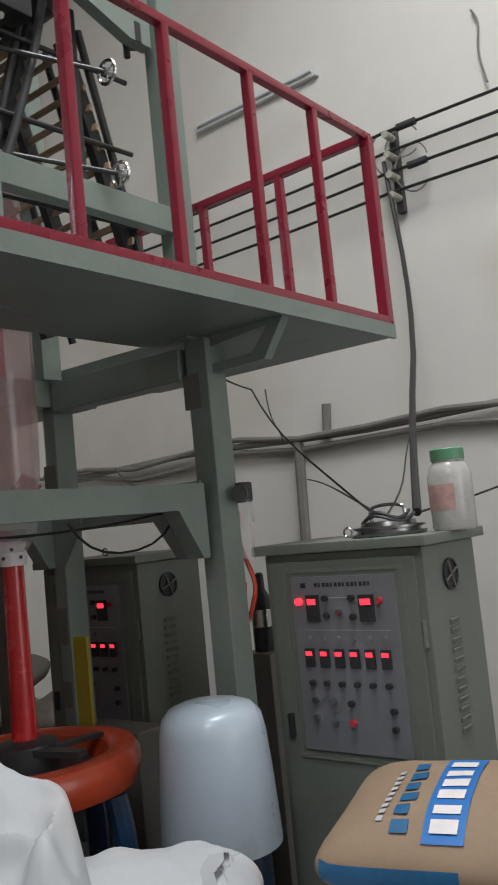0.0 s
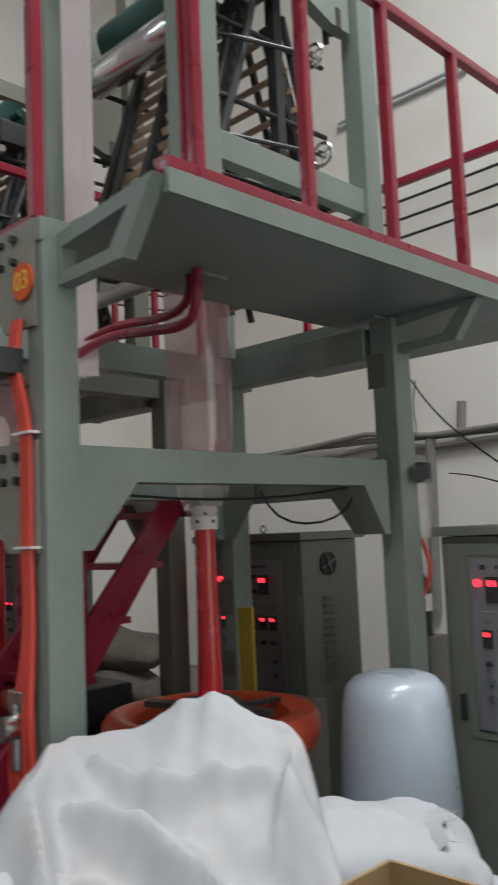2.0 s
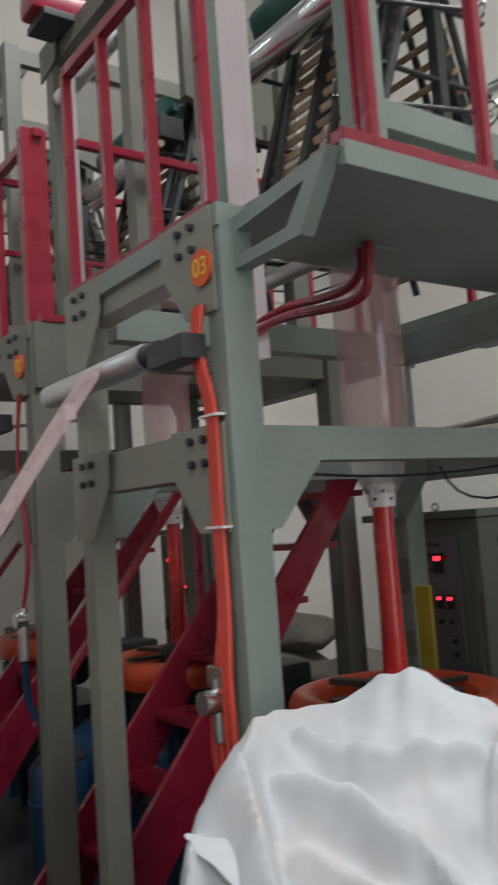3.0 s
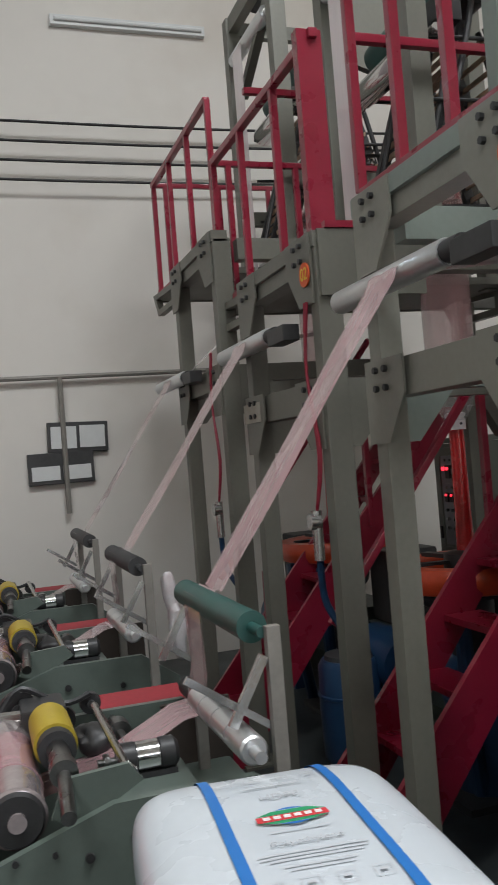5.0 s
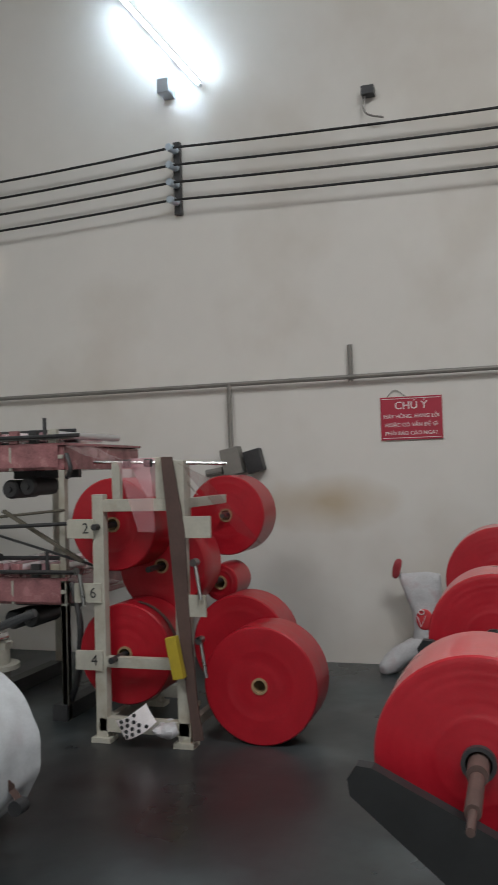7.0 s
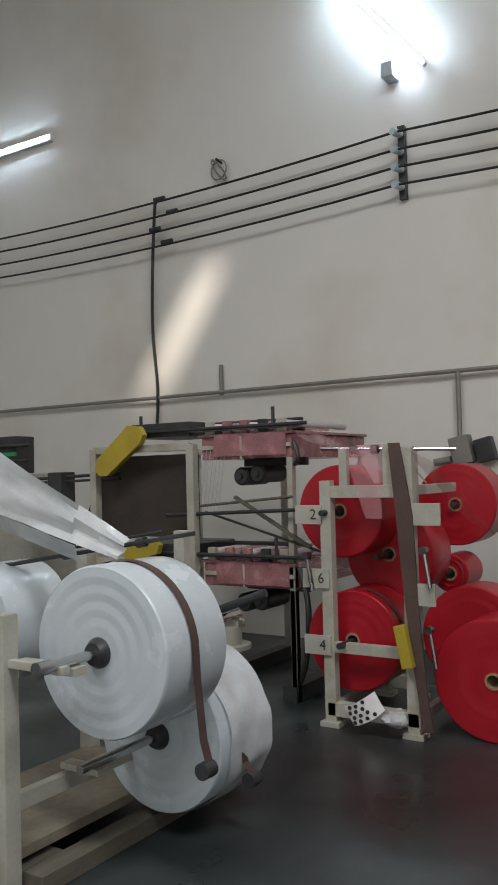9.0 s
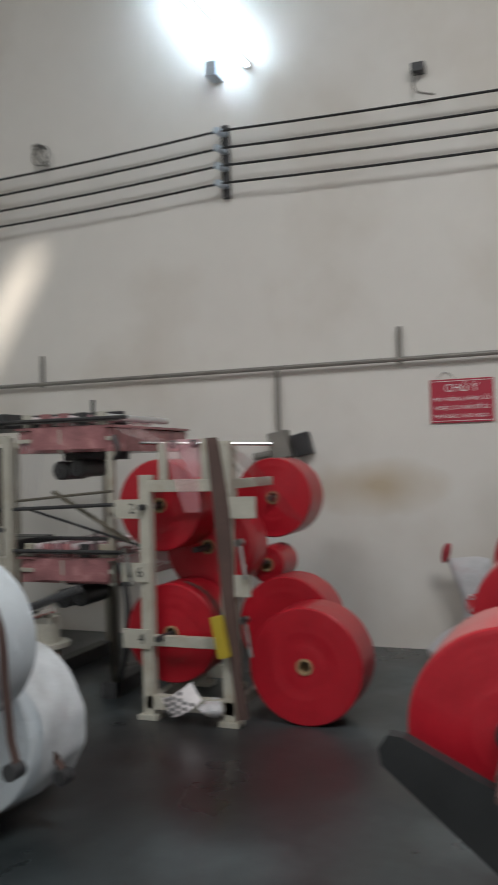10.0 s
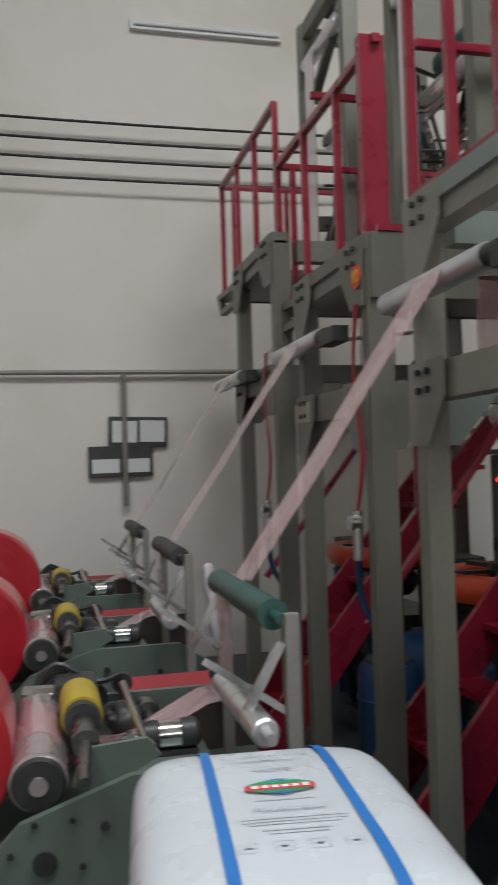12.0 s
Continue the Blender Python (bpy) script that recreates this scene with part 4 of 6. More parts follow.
    part("band", Shape().lathe((X(-2.47), -0.22, 0.80), [(-0.026, 0.0342), (-0.026, 0.036), (0.028, 0.036), (0.028, 0.0342)], "y", 24), CHROME, motor)
    part("shaft", Shape().cyl((X(-2.47), -0.34, 0.80), (X(-2.47), -0.29, 0.80), 0.009, 10).cyl((X(-2.47), -0.325, 0.80), (X(-2.47), -0.312, 0.80), 0.02, 14), GUNMETAL, motor)
    part("motor_shelf", Shape().box(X(-2.58), X(-2.23), -0.33, -0.12, 0.738, 0.754, 0.003), PLATE, ob)
    part("gear_box", Shape().box(X(-2.90), X(-2.74), -0.5, -0.38, 0.78, 0.88, 0.01), DARK, ob)
    part("link_rod", Shape().cyl((X(-2.85), -0.58, 0.84), (X(-2.75), -0.40, 0.86), 0.02, 8), STEEL, ob)
    part("tension_roller", Shape().cyl((X(-2.92), 0.0, 0.83), (X(-2.66), 0.0, 0.83), 0.03, 14), RUBBER, ob)
    part("coupling", Shape().cyl((X(-2.90), -0.24, 0.775), (X(-2.58), -0.24, 0.775), 0.014, 10).lathe((X(-2.78), -0.24, 0.775), [(-0.03, 0), (-0.03, 0.035), (0.03, 0.035), (0.03, 0)], "x", 18), GUNMETAL, ob)
    part("red_sheet", Shape().box(X(-3.08), X(-2.935), -0.29, 0.0, 0.790, 0.794, 0.001, (0, 9, 0)), DULLRED, ob, "dull red sheet")
    # roller posts behind
    for x in (X(-2.10), X(-2.80)):
        part("roller_post", Shape().box(x - 0.012, x + 0.012, -0.012, 0.02, 0.0, 1.15, 0.003), PIPE, ob)
        part("link", Shape().bar((x + 0.005, -0.02, 1.09), (x + 0.005, -0.10, 0.95), 0.014, 0.02).bar((x - 0.01, -0.19, 1.06), (x - 0.01, 0.0, 0.93), 0.012, 0.016), STEEL, ob)
    g = part("guide_roller", Shape().lathe((X(-2.45), -0.015, 1.135), [(-0.38, 0), (-0.38, 0.012), (-0.34, 0.012), (-0.34, 0.036), (0.27, 0.036), (0.27, 0.012), (0.34, 0.012), (0.34, 0)], "x", 28), TEAL if dx > -1 else RUBBER, ob, "dark green rubber roller")
    ring = [(-0.22, 0), (-0.22, 0.026), (-0.215, 0.031)]
    for k in range(3):
        h = -0.11 + 0.11 * k
        ring += [(h - 0.006, 0.031), (h - 0.006, 0.027), (h, 0.027), (h, 0.031)]
    c = Shape().lathe((X(-2.26), -0.075, 0.915), ring + [(0.22, 0.031), (0.225, 0.026), (0.225, 0.013), (0.27, 0.013), (0.27, 0)], "x", 28)
    part("idler", c, ALU, ob)
    # film from the guide roller round the idler to the drum
    def row(y, z):
        return [(X(-2.68) + 0.17 * k / 4, y, z) for k in range(5)]
    part("film", Shape().web([row(0.0, 1.172), row(-0.045, 1.155), row(-0.05, 1.10), row(-0.04, 0.96), row(-0.06, 0.862), row(-0.11, 0.855), row(-0.28, 0.77), row(-0.45, 0.735), row(-0.53, 0.716)]), PINK, ob)
    # black arm and roll
    for x in (X(-2.17), X(-2.86)):
        part("roll_arm", Shape().prism([(-1.105, 0.835), (-1.085, 0.865), (-1.05, 0.862), (-0.66, 0.67), (-0.62, 0.56), (-0.78, 0.53), (-1.10, 0.80)], "x", x - 0.02, x + 0.02), ARMBLACK, ob, "black steel roll arm", False)
    roll = thing("film_roll", (X(-2.46), -0.835, 0.600 + roll_r), "full roll of bright red plastic film on a winder", "film roll", "red film rolls")
    zc, yc = 0.600 + roll_r, -0.835
    prof = [(-0.15, 0.04), (-0.155, 0.1), (-0.15, roll_r - 0.006), (-0.143, roll_r)]
    part("rim", Shape().lathe((X(-2.46), yc, zc), [(-0.143, roll_r), (-0.05, roll_r + 0.002), (0.06, roll_r + 0.001), (0.143, roll_r)], "x", 72), ROLLEDGE, roll)
    for s in (-1, 1):
        part("end_face", Shape().lathe((X(-2.46), yc, zc), [(s * (0.150 + 0.0012 * math.sin(k * 2.7) + 0.002 * (k < 7)), 0.036 + (roll_r - 0.040) * k / 18) for k in range(19)] + [(s * 0.143, roll_r)], "x", 72), ROLL, roll)
    part("core", Shape().lathe((X(-2.46), yc, zc), [(-0.17, 0.030), (-0.17, 0.040), (0.17, 0.040), (0.17, 0.030), (-0.17, 0.030)], "x", 28), DARK, roll)
    part("spindle", Shape().cyl((X(-2.9), yc, zc), (X(-2.22), yc, zc), 0.024, 18).cyl((X(-2.20), yc, zc), (X(-2.02), yc, zc), 0.017, 16).cyl((X(-2.02), yc, zc), (X(-1.93), yc, zc), 0.009, 12), BROWN, roll)
    for y, z, r in ((-0.50, 0.845, 0.055), (-0.385, 0.80, 0.04), (-0.30, 0.835, 0.03)):
        part("sprocket", Shape().lathe((X(-2.895), y, z), [(-0.02, 0), (-0.02, r), (-0.004, r * 1.05), (0.012, r), (0.012, r * 0.4), (0.03, r * 0.4), (0.03, 0)], "x", 20), DARK, ob)
    part("chain", Shape().tube([(X(-2.875), -0.55, 0.85), (X(-2.875), -0.49, 0.91), (X(-2.875), -0.38, 0.85), (X(-2.875), -0.30, 0.868)], 0.009, 6), DARK, ob)
    part("oily_rag", Shape().pillow((X(-2.70), -0.335, 0.80), (0.05, 0.035, 0.025), (0, 10, 20), 0.7, 0.03, 16, 14, dx, 0.02), DARK, ob)
    part("inner_panel", Shape().box(X(-2.88), X(-2.86), -0.10, 0.11, 0.60, 0.80, 0.003), COVER, ob)
    return ob, roll


W3, ROLL3 = winder(0.0, 0.238)
W2, ROLL2 = winder(-1.36, 0.245)
W1, ROLL1 = winder(-2.74, 0.285)
part("film_scrap", Shape().pillow((-3.50, 0.10, 0.94), (0.05, 0.035, 0.17), (6, 0, 0), 0.6, 0.03, 10, 20, 4.0, 0.03), GREYSACK, W2, "crumpled strip of printed film")
film(0.0, 0.0, 1.98, -0.015, 1.135, -2.60)
film(-1.32, 0.0, 1.98, -0.015, 1.135, -3.94)
film(-2.72, 0.35, 1.98, -0.015, 1.135, -5.30)


# ---------- control cabinets ----------
def cabinet(dx, dy, label):
    X, Y = (lambda v: v + dx), (lambda v: v + dy)
    ob = thing("control_cabinet", (X(-1.56), Y(2.33), 0), label, "cabinet", "control cabinets")
    part("body", Shape().box(X(-1.855), X(-1.255), Y(2.155), Y(2.52), 0, 1.50, 0.006), CABGREY, ob)
    part("lid", Shape().box(X(-1.885), X(-1.225), Y(2.12), Y(2.55), 1.502, 1.535, 0.006), CABGREY, ob)
    door = part("door", Shape().box(X(-1.83), X(-1.28), Y(2.141), Y(2.155), 0.12, 1.475, 0.004), CABGREY, ob)
    part("frame", Shape().box(X(-1.775), X(-1.32), Y(2.136), Y(2.141), 0.84, 0.852).box(X(-1.775), X(-1.32), Y(2.136), Y(2.141), 1.438, 1.45).box(X(-1.775), X(-1.763), Y(2.136), Y(2.141), 0.852, 1.438).box(X(-1.332), X(-1.32), Y(2.136), Y(2.141), 0.852, 1.438), CABGREY, door)
    panel = part("panel", Shape().box(X(-1.74), X(-1.35), Y(2.132), Y(2.141), 0.868, 1.425, 0.003), PANEL, ob, "silver control panel with red digits")
    y = Y(2.132)
    for k in range(14):
        part("title_bar", Shape().box(X(-1.645) + 0.0155 * k, X(-1.645) + 0.0155 * k + 0.011 - 0.004 * (k % 3 == 1), y - 0.001, y, 1.391, 1.404), DARK, panel)
    part("emblem", Shape().box(X(-1.70), X(-1.68), y - 0.0012, y, 1.389, 1.405), DARK, panel)
    def meter(x, z, w, h, d):
        m = part("meter", Shape().box(X(x) - w, X(x) + w, y - 0.012, y, z - h, z + h, 0.002), DARK, panel)
        part("readout", Shape().box(X(x) - d, X(x) + d, y - 0.0135, y - 0.0122, z + h * 0.25, z + h * 0.70), LED, m)
    meter(-1.655, 1.325, 0.024, 0.042, 0.016)
    meter(-1.452, 1.322, 0.026, 0.042, 0.018)
    part("pilot_lamp", Shape().cyl((X(-1.71), y, 1.345), (X(-1.71), y - 0.012, 1.345), 0.012, 16), LED, panel, "glowing red pilot lamp")
    for k in range(6):
        meter(-1.685 + 0.0567 * k, 1.165, 0.0165, 0.03, 0.012)
        part("knob", Shape().cyl((X(-1.685 + 0.0567 * k), y, 1.085), (X(-1.685 + 0.0567 * k), y - 0.016, 1.085), 0.0095, 12), DARK, panel)
        part("knob", Shape().cyl((X(-1.685 + 0.0567 * k), y, 1.225), (X(-1.685 + 0.0567 * k), y - 0.008, 1.225), 0.009, 12), PIPE, panel)
    for x, z, m in ((-1.605, 1.355, DARK), (-1.505, 1.355, DARK), (-1.605, 1.30, DARK), (-1.505, 1.295, DARK), (-1.555, 1.31, STEEL), (-1.405, 1.345, INKRED), (-1.68, 1.03, STEEL), (-1.61, 1.03, STEEL), (-1.545, 1.025, DARK), (-1.68, 0.975, STEEL),
                    (-1.61, 0.97, STEEL), (-1.545, 0.965, INKRED), (-1.395, 1.01, DARK), (-1.395, 0.955, DARK)):
        part("knob", Shape().cyl((X(x), y, z), (X(x), y - 0.014, z), 0.0105, 12), m, panel)
    part("label_strip", Shape().box(X(-1.70), X(-1.38), y - 0.001, y, 1.252, 1.254).box(X(-1.60), X(-1.51), y - 0.001, y, 1.354, 1.357), INK, panel)
    part("handle", Shape().box(X(-1.803), X(-1.783), Y(2.125), Y(2.141), 0.90, 0.98, 0.004), DARK, door)
    for z in (0.4, 1.2):
        part("hinge", Shape().cyl((X(-1.272), Y(2.148), z), (X(-1.272), Y(2.148), z + 0.08), 0.008, 8), CABGREY, door)
    fan = part("fan_grille", Shape().lathe((X(-1.255), Y(2.32), 1.40), [(0, 0.05), (0.008, 0.05), (0.008, 0.044), (0.003, 0.043), (0.003, 0.012), (0.008, 0.012), (0.008, 0.0)], "x", 28), DARK, ob, "round black fan grille")
    f = Shape()
    for k in range(4):
        a = k * 1.5708 + 0.4
        f.bar((X(-1.247), Y(2.32), 1.40), (X(-1.247), Y(2.32) + 0.046 * math.cos(a), 1.40 + 0.046 * math.sin(a)), 0.005, 0.005)
    part("spokes", f, PIPE, fan)
    lv = Shape()
    for k in range(12):
        lv.box(X(-1.255), X(-1.247), Y(2.28), Y(2.34), 0.92 + 0.03 * k, 0.934 + 0.03 * k, 0.002, (0, 18, 0))
    part("louvres", lv, CABGREY, ob)
    ring = [(X(-1.60) + 0.016 * math.cos(a), Y(2.3), 1.553 + 0.016 * math.sin(a)) for a in (2 * math.pi * k / 12 for k in range(13))]
    part("lifting_eye", Shape().tube(ring, 0.004, 6), STEEL, ob)
    return ob


cabinet(0, 0, "grey-green control cabinet with a lit red digit panel")
cabinet(-1.29, 0.05, "grey-green control cabinet behind the tower with a lit red digit panel")
cabinet(-3.35, 0.1, "grey-green control cabinet behind the next tower with lit red digits")
# things on the cabinet
def coil():
    ob = thing("wire_coil", (-1.46, 2.30, 1.535), "round grey steel dish with coiled wires on the cabinet", "dish")
    part("dish", Shape().lathe((-1.44, 2.30, 1.535), [(0.0, 0.0), (0.0, 0.12), (0.010, 0.125), (0.012, 0.105), (0.022, 0.104), (0.024, 0.118), (0.032, 0.118), (0.034, 0.092), (0.046, 0.088), (0.048, 0.0)], "z", 40), GUNMETAL, ob)
    part("grip", Shape().tube([(-1.50, 2.30, 1.58), (-1.50, 2.30, 1.625), (-1.44, 2.30, 1.635), (-1.38, 2.30, 1.625), (-1.38, 2.30, 1.58)], 0.006, 8), STEEL, ob)
    for r, z in ((0.07, 1.60), (0.085, 1.59)):
        part("wire", Shape().tube([(-1.44 + r * math.cos(a), 2.3 + r * math.sin(a), z + 0.012 * math.sin(3 * a)) for a in (2 * math.pi * k / 20 for k in range(21))], 0.006, 6), DARK, ob)


coil()
def jar():
    ob = thing("plastic_jar", (-1.235, 2.38, 1.535), "clear plastic jar with a green lid on the cabinet", "jar")
    part("jar", Shape().lathe((-1.235, 2.36, 1.535), [(0, 0), (0, 0.066), (0.01, 0.070), (0.17, 0.071), (0.20, 0.062), (0.215, 0.05), (0.225, 0.05)], "z", 32), material("jar_plastic", (0.60, 0.57, 0.54), 0.2, alpha=0.75, coat=0.5, spread=0.2, scale=14), ob)
    part("contents", Shape().lathe((-1.235, 2.36, 1.537), [(0, 0), (0, 0.06), (0.05, 0.062), (0.06, 0.0)], "z", 24), TANK, ob)
    part("label", Shape().web([[(-1.235 + 0.0725 * math.cos(radians(215 + 11 * k)), 2.36 + 0.0725 * math.sin(radians(215 + 11 * k)), z) for k in range(9)] for z in (1.60, 1.64, 1.68)], 0.001), material("jar_label", (0.50, 0.30, 0.28), 0.5, spread=0.3, scale=30), ob, "faded red jar label")
    part("lid", Shape().lathe((-1.235, 2.36, 1.535), [(0.222, 0.0), (0.222, 0.054), (0.256, 0.054), (0.26, 0.05), (0.26, 0)], "z", 28), material("green_lid", (0.12, 0.30, 0.17), 0.4), ob)


jar()
# loose wires on the wall side
def slack(p, q, sag, n=9):
    """Points of a wire that sags from p to q."""
    p, q = Vector(p), Vector(q)
    return [p.lerp(q, i / n) - Vector((0.25 * sag * math.sin(6.3 * i / n), 0, sag * 4 * (i / n) * (1 - i / n))) for i in range(n + 1)]


for _p in (slack((-1.98, 2.07, 2.20), (-2.497, 3.0, 2.249), 0.02), slack((-2.497, 3.0, 2.249), (-1.50, 2.33, 1.60), 0.06), slack((-2.79, 3.5, 2.33), (-3.8, 5.0, 2.21), 0.05),
           slack((-2.92, 4.0, 1.84), (-1.50, 2.36, 1.60), -0.02), slack((-2.66, 4.9, 2.13), (-1.46, 2.33, 1.60), 0.05), slack((-4.58, 4.0, 2.10), (-2.0, 2.07, 1.80), 0.10),
           slack((-1.95, 2.08, 2.15), (-1.93, 2.09, 1.30), 0.0), slack((-2.1, 0.75, 1.69), (-2.0, 1.96, 1.70), 0.05), slack((-2.08, 1.5, 1.67), (-2.02, 1.92, 1.70), 0.12), slack((-1.30, 5.05, 2.2), (-1.40, 2.45, 1.60), 0.10)):
    _o = thing("loose_wire", _p[0], "thin dark wire hanging loose between machine and wall", "wire", "loose wires")
    part("wire", Shape().tube(_p, 0.0042, 6), CABLE, _o)
# air regulator on the back leg, red hoses
_o = thing("air_regulator", (-1.87, 2.09, 1.7), "small chromed air regulator with red hoses on the machine leg", "regulator")
part("body", Shape().cyl((-1.87, 2.09, 1.62), (-1.87, 2.09, 1.70), 0.03, 16).cyl((-1.87, 2.09, 1.50), (-1.87, 2.09, 1.62), 0.022, 16), CLEARCONE, _o)
part("gauge", Shape().cyl((-1.85, 2.05, 1.72), (-1.83, 2.02, 1.72), 0.028, 18).box(-1.93, -1.85, 2.06, 2.12, 1.69, 1.76, 0.008), DARK, _o)
part("hose", Shape().tube([(-1.9, 2.09, 1.66), (-1.93, 2.12, 1.55), (-1.88, 2.12, 1.40), (-1.92, 2.1, 1.28), (-1.9, 2.09, 1.42)], 0.008, 6), HOSE, _o)

# orange hose bundle down the front leg, with valve
_o = thing("hose_bundle", (-1.985, 0.60, 2.05), "bundle of orange air hoses strapped down the machine leg", "hose")
for _k in range(4):
    _d = 0.010 * _k
    part("hose", Shape().tube([(-1.995 + _d, 0.60, 2.06), (-2.005 + _d, 0.595, 1.95), (-1.975 + _d, 0.605, 1.80), (-1.975 + _d, 0.605, 1.55), (-1.965 + _d, 0.60, 1.35), (-1.985 + _d * 1.8, 0.59, 1.20), (-2.015 + _d * 3, 0.59, 1.05), (-2.005 + _d * 3, 0.60, 0.9)], 0.008, 8), HOSE, _o)
part("valve", Shape().cyl((-1.985, 0.585, 1.14), (-1.985, 0.545, 1.14), 0.028, 16).cyl((-1.985, 0.59, 1.05), (-1.985, 0.59, 1.19), 0.016, 12).box(-2.015, -1.955, 0.58, 0.62, 1.17, 1.22, 0.006), STEEL, _o)
for _z in (1.53, 1.79):
    part("strap", Shape().box(-1.995, -1.920, 0.590, 0.618, _z, _z + 0.006), SIGNWHITE, _o)
for _dx in (-1.20, -2.48):
    _o = thing("hose_bundle", (-2.03 + _dx, 0.60, 2.0), "dull red air hoses with a chromed valve on a machine leg", "hose")
    for _k in range(2):
        part("hose", Shape().tube([(-2.0 + _dx + 0.02 * _k, 0.60, 2.05), (-2.02 + _dx, 0.595, 1.8), (-1.98 + _dx + 0.02 * _k, 0.60, 1.5), (-2.02 + _dx, 0.59, 1.28)], 0.006, 8), RED, _o)
    part("valve", Shape().cyl((-2.02 + _dx, 0.56, 1.26), (-2.02 + _dx, 0.60, 1.26), 0.03, 14).cyl((-2.02 + _dx, 0.59, 1.12), (-2.02 + _dx, 0.59, 1.3), 0.02, 12), STEEL, _o)
    part("loop", Shape().tube([(-2.02 + _dx, 0.59, 1.12), (-2.06 + _dx, 0.62, 0.95), (-2.0 + _dx, 0.7, 0.8)], 0.014, 8), BLUEDRUM, _o)
# red hoses under the walkway
_o = thing("red_hose", (-2.0, 0.9, 2.05), "thick red hose curving under the walkway", "hose")
part("hose", Shape().tube([(-2.55, 1.12, 2.13), (-2.30, 1.10, 2.15), (-2.10, 1.10, 2.13), (-1.98, 1.10, 2.12), (-1.915, 1.10, 2.15), (-1.90, 1.10, 2.262)], 0.015, 10), RED, _o)
part("hose", Shape().tube([(-2.55, 1.14, 2.17), (-2.30, 1.12, 2.185), (-2.12, 1.12, 2.17), (-2.02, 1.12, 2.17), (-1.96, 1.12, 2.20), (-1.95, 1.12, 2.262)], 0.013, 10), RED, _o)


# ---------- red stair between the towers ----------
def stair(dx):
    X = lambda v: v + dx
    ob = thing("steel_stair", (X(-3.08), 0.75, 0), "narrow crimson steel stair with plate treads between the towers", "stair", "red stairs")
    p = lambda y: (y - 0.44) * 1.27
    for x in (X(-3.29), X(-2.88)):
        part("stringer", Shape().prism([(0.44, 0), (0.60, 0), (2.02, p(1.90)), (1.94, p(1.94)), (0.40, 0.09)], "x", x - 0.012, x + 0.012), RED, ob, "", False)
    for k in range(1, 9):
        y = 0.47 + 0.165 * k
        part("tread", Shape().box(X(-3.278), X(-2.892), y - 0.02, y + 0.14, 0.2 * k + 0.02, 0.2 * k + 0.045), RED, ob)
    for y in (0.75, 1.35):
        part("rail_post", Shape().box(X(-3.315), X(-3.285), y, y + 0.03, p(y) - 0.05, p(y) + 0.62, 0.004), RED, ob)
        part("rail_post", Shape().box(X(-2.885), X(-2.855), y, y + 0.03, p(y) - 0.05, p(y) + 0.55, 0.004), RED, ob)
    part("handrail", Shape().bar((X(-3.30), 0.65, p(0.65) + 0.60), (X(-3.30), 1.65, p(1.65) + 0.60), 0.03, 0.03, 0.004), RED, ob)
    return ob


stair(0.0)
stair(-1.5)


# ---------- extruders and drums low behind the frames ----------
def extruder(dx):
    X = lambda v: v + dx
    ob = thing("extruder", (X(-2.9), 1.6, 0), "dark green extruder with a blue motor beneath the tower", "machine", "extruders")
    part("bed", Shape().box(X(-3.4), X(-2.35), 1.45, 1.85, 0.25, 0.55, 0.01).box(X(-3.38), X(-3.2), 1.46, 1.84, 0, 0.25).box(X(-2.55), X(-2.37), 1.46, 1.84, 0, 0.25), PLATE, ob)
    part("barrel", Shape().cyl((X(-3.3), 1.66, 0.75), (X(-2.4), 1.60, 0.75), 0.09, 20).box(X(-3.4), X(-3.15), 1.5, 1.8, 0.55, 0.95, 0.02), DARK, ob)
    part("motor", Shape().cyl((X(-3.1), 1.35, 0.45), (X(-2.7), 1.35, 0.45), 0.15, 24).box(X(-3.0), X(-2.8), 1.3, 1.4, 0.0, 0.35), BLUEDRUM, ob)


extruder(0.0)
extruder(-1.32)
extruder(-2.72)
def drum_stand(x, y):
    ob = thing("drum_hopper", (x, y, 0), "pale plastic dome cover on a blue drum beside the cabinet", "hopper")
    part("drum", Shape().lathe((x, y, 0), [(0, 0), (0, 0.13), (0.02, 0.14), (0.35, 0.145), (0.68, 0.14), (0.70, 0.13), (0.70, 0)], "z", 40), BLUEDRUM, ob)
    part("dome", Shape().lathe((x, y, 0), [(0.70, 0.0), (0.70, 0.178), (0.72, 0.178), (0.90, 0.168), (1.02, 0.158), (1.065, 0.149), (1.092, 0.125), (1.105, 0.09), (1.11, 0.05), (1.111, 0.0)], "z", 48), TANK, ob)


drum_stand(-1.79, 1.74)
_o = thing("vacuum_bottle", (-2.26, 2.62, 0.0), "dark vacuum bottle with a steel band on a metal stand", "bottle")
part("stand", Shape().box(-2.34, -2.18, 2.54, 2.70, 0, 1.09, 0.006), PIPE, _o)
part("bottle", Shape().lathe((-2.26, 2.62, 1.09), [(0, 0), (0, 0.045), (0.08, 0.046), (0.19, 0.046), (0.225, 0.036), (0.25, 0.02), (0.31, 0.018), (0.32, 0.010), (0.32, 0)], "z", 28), DARK, _o)
part("band", Shape().lathe((-2.26, 2.62, 1.09), [(0.10, 0.0462), (0.10, 0.0475), (0.17, 0.0475), (0.17, 0.0462)], "z", 28), STEEL, _o)
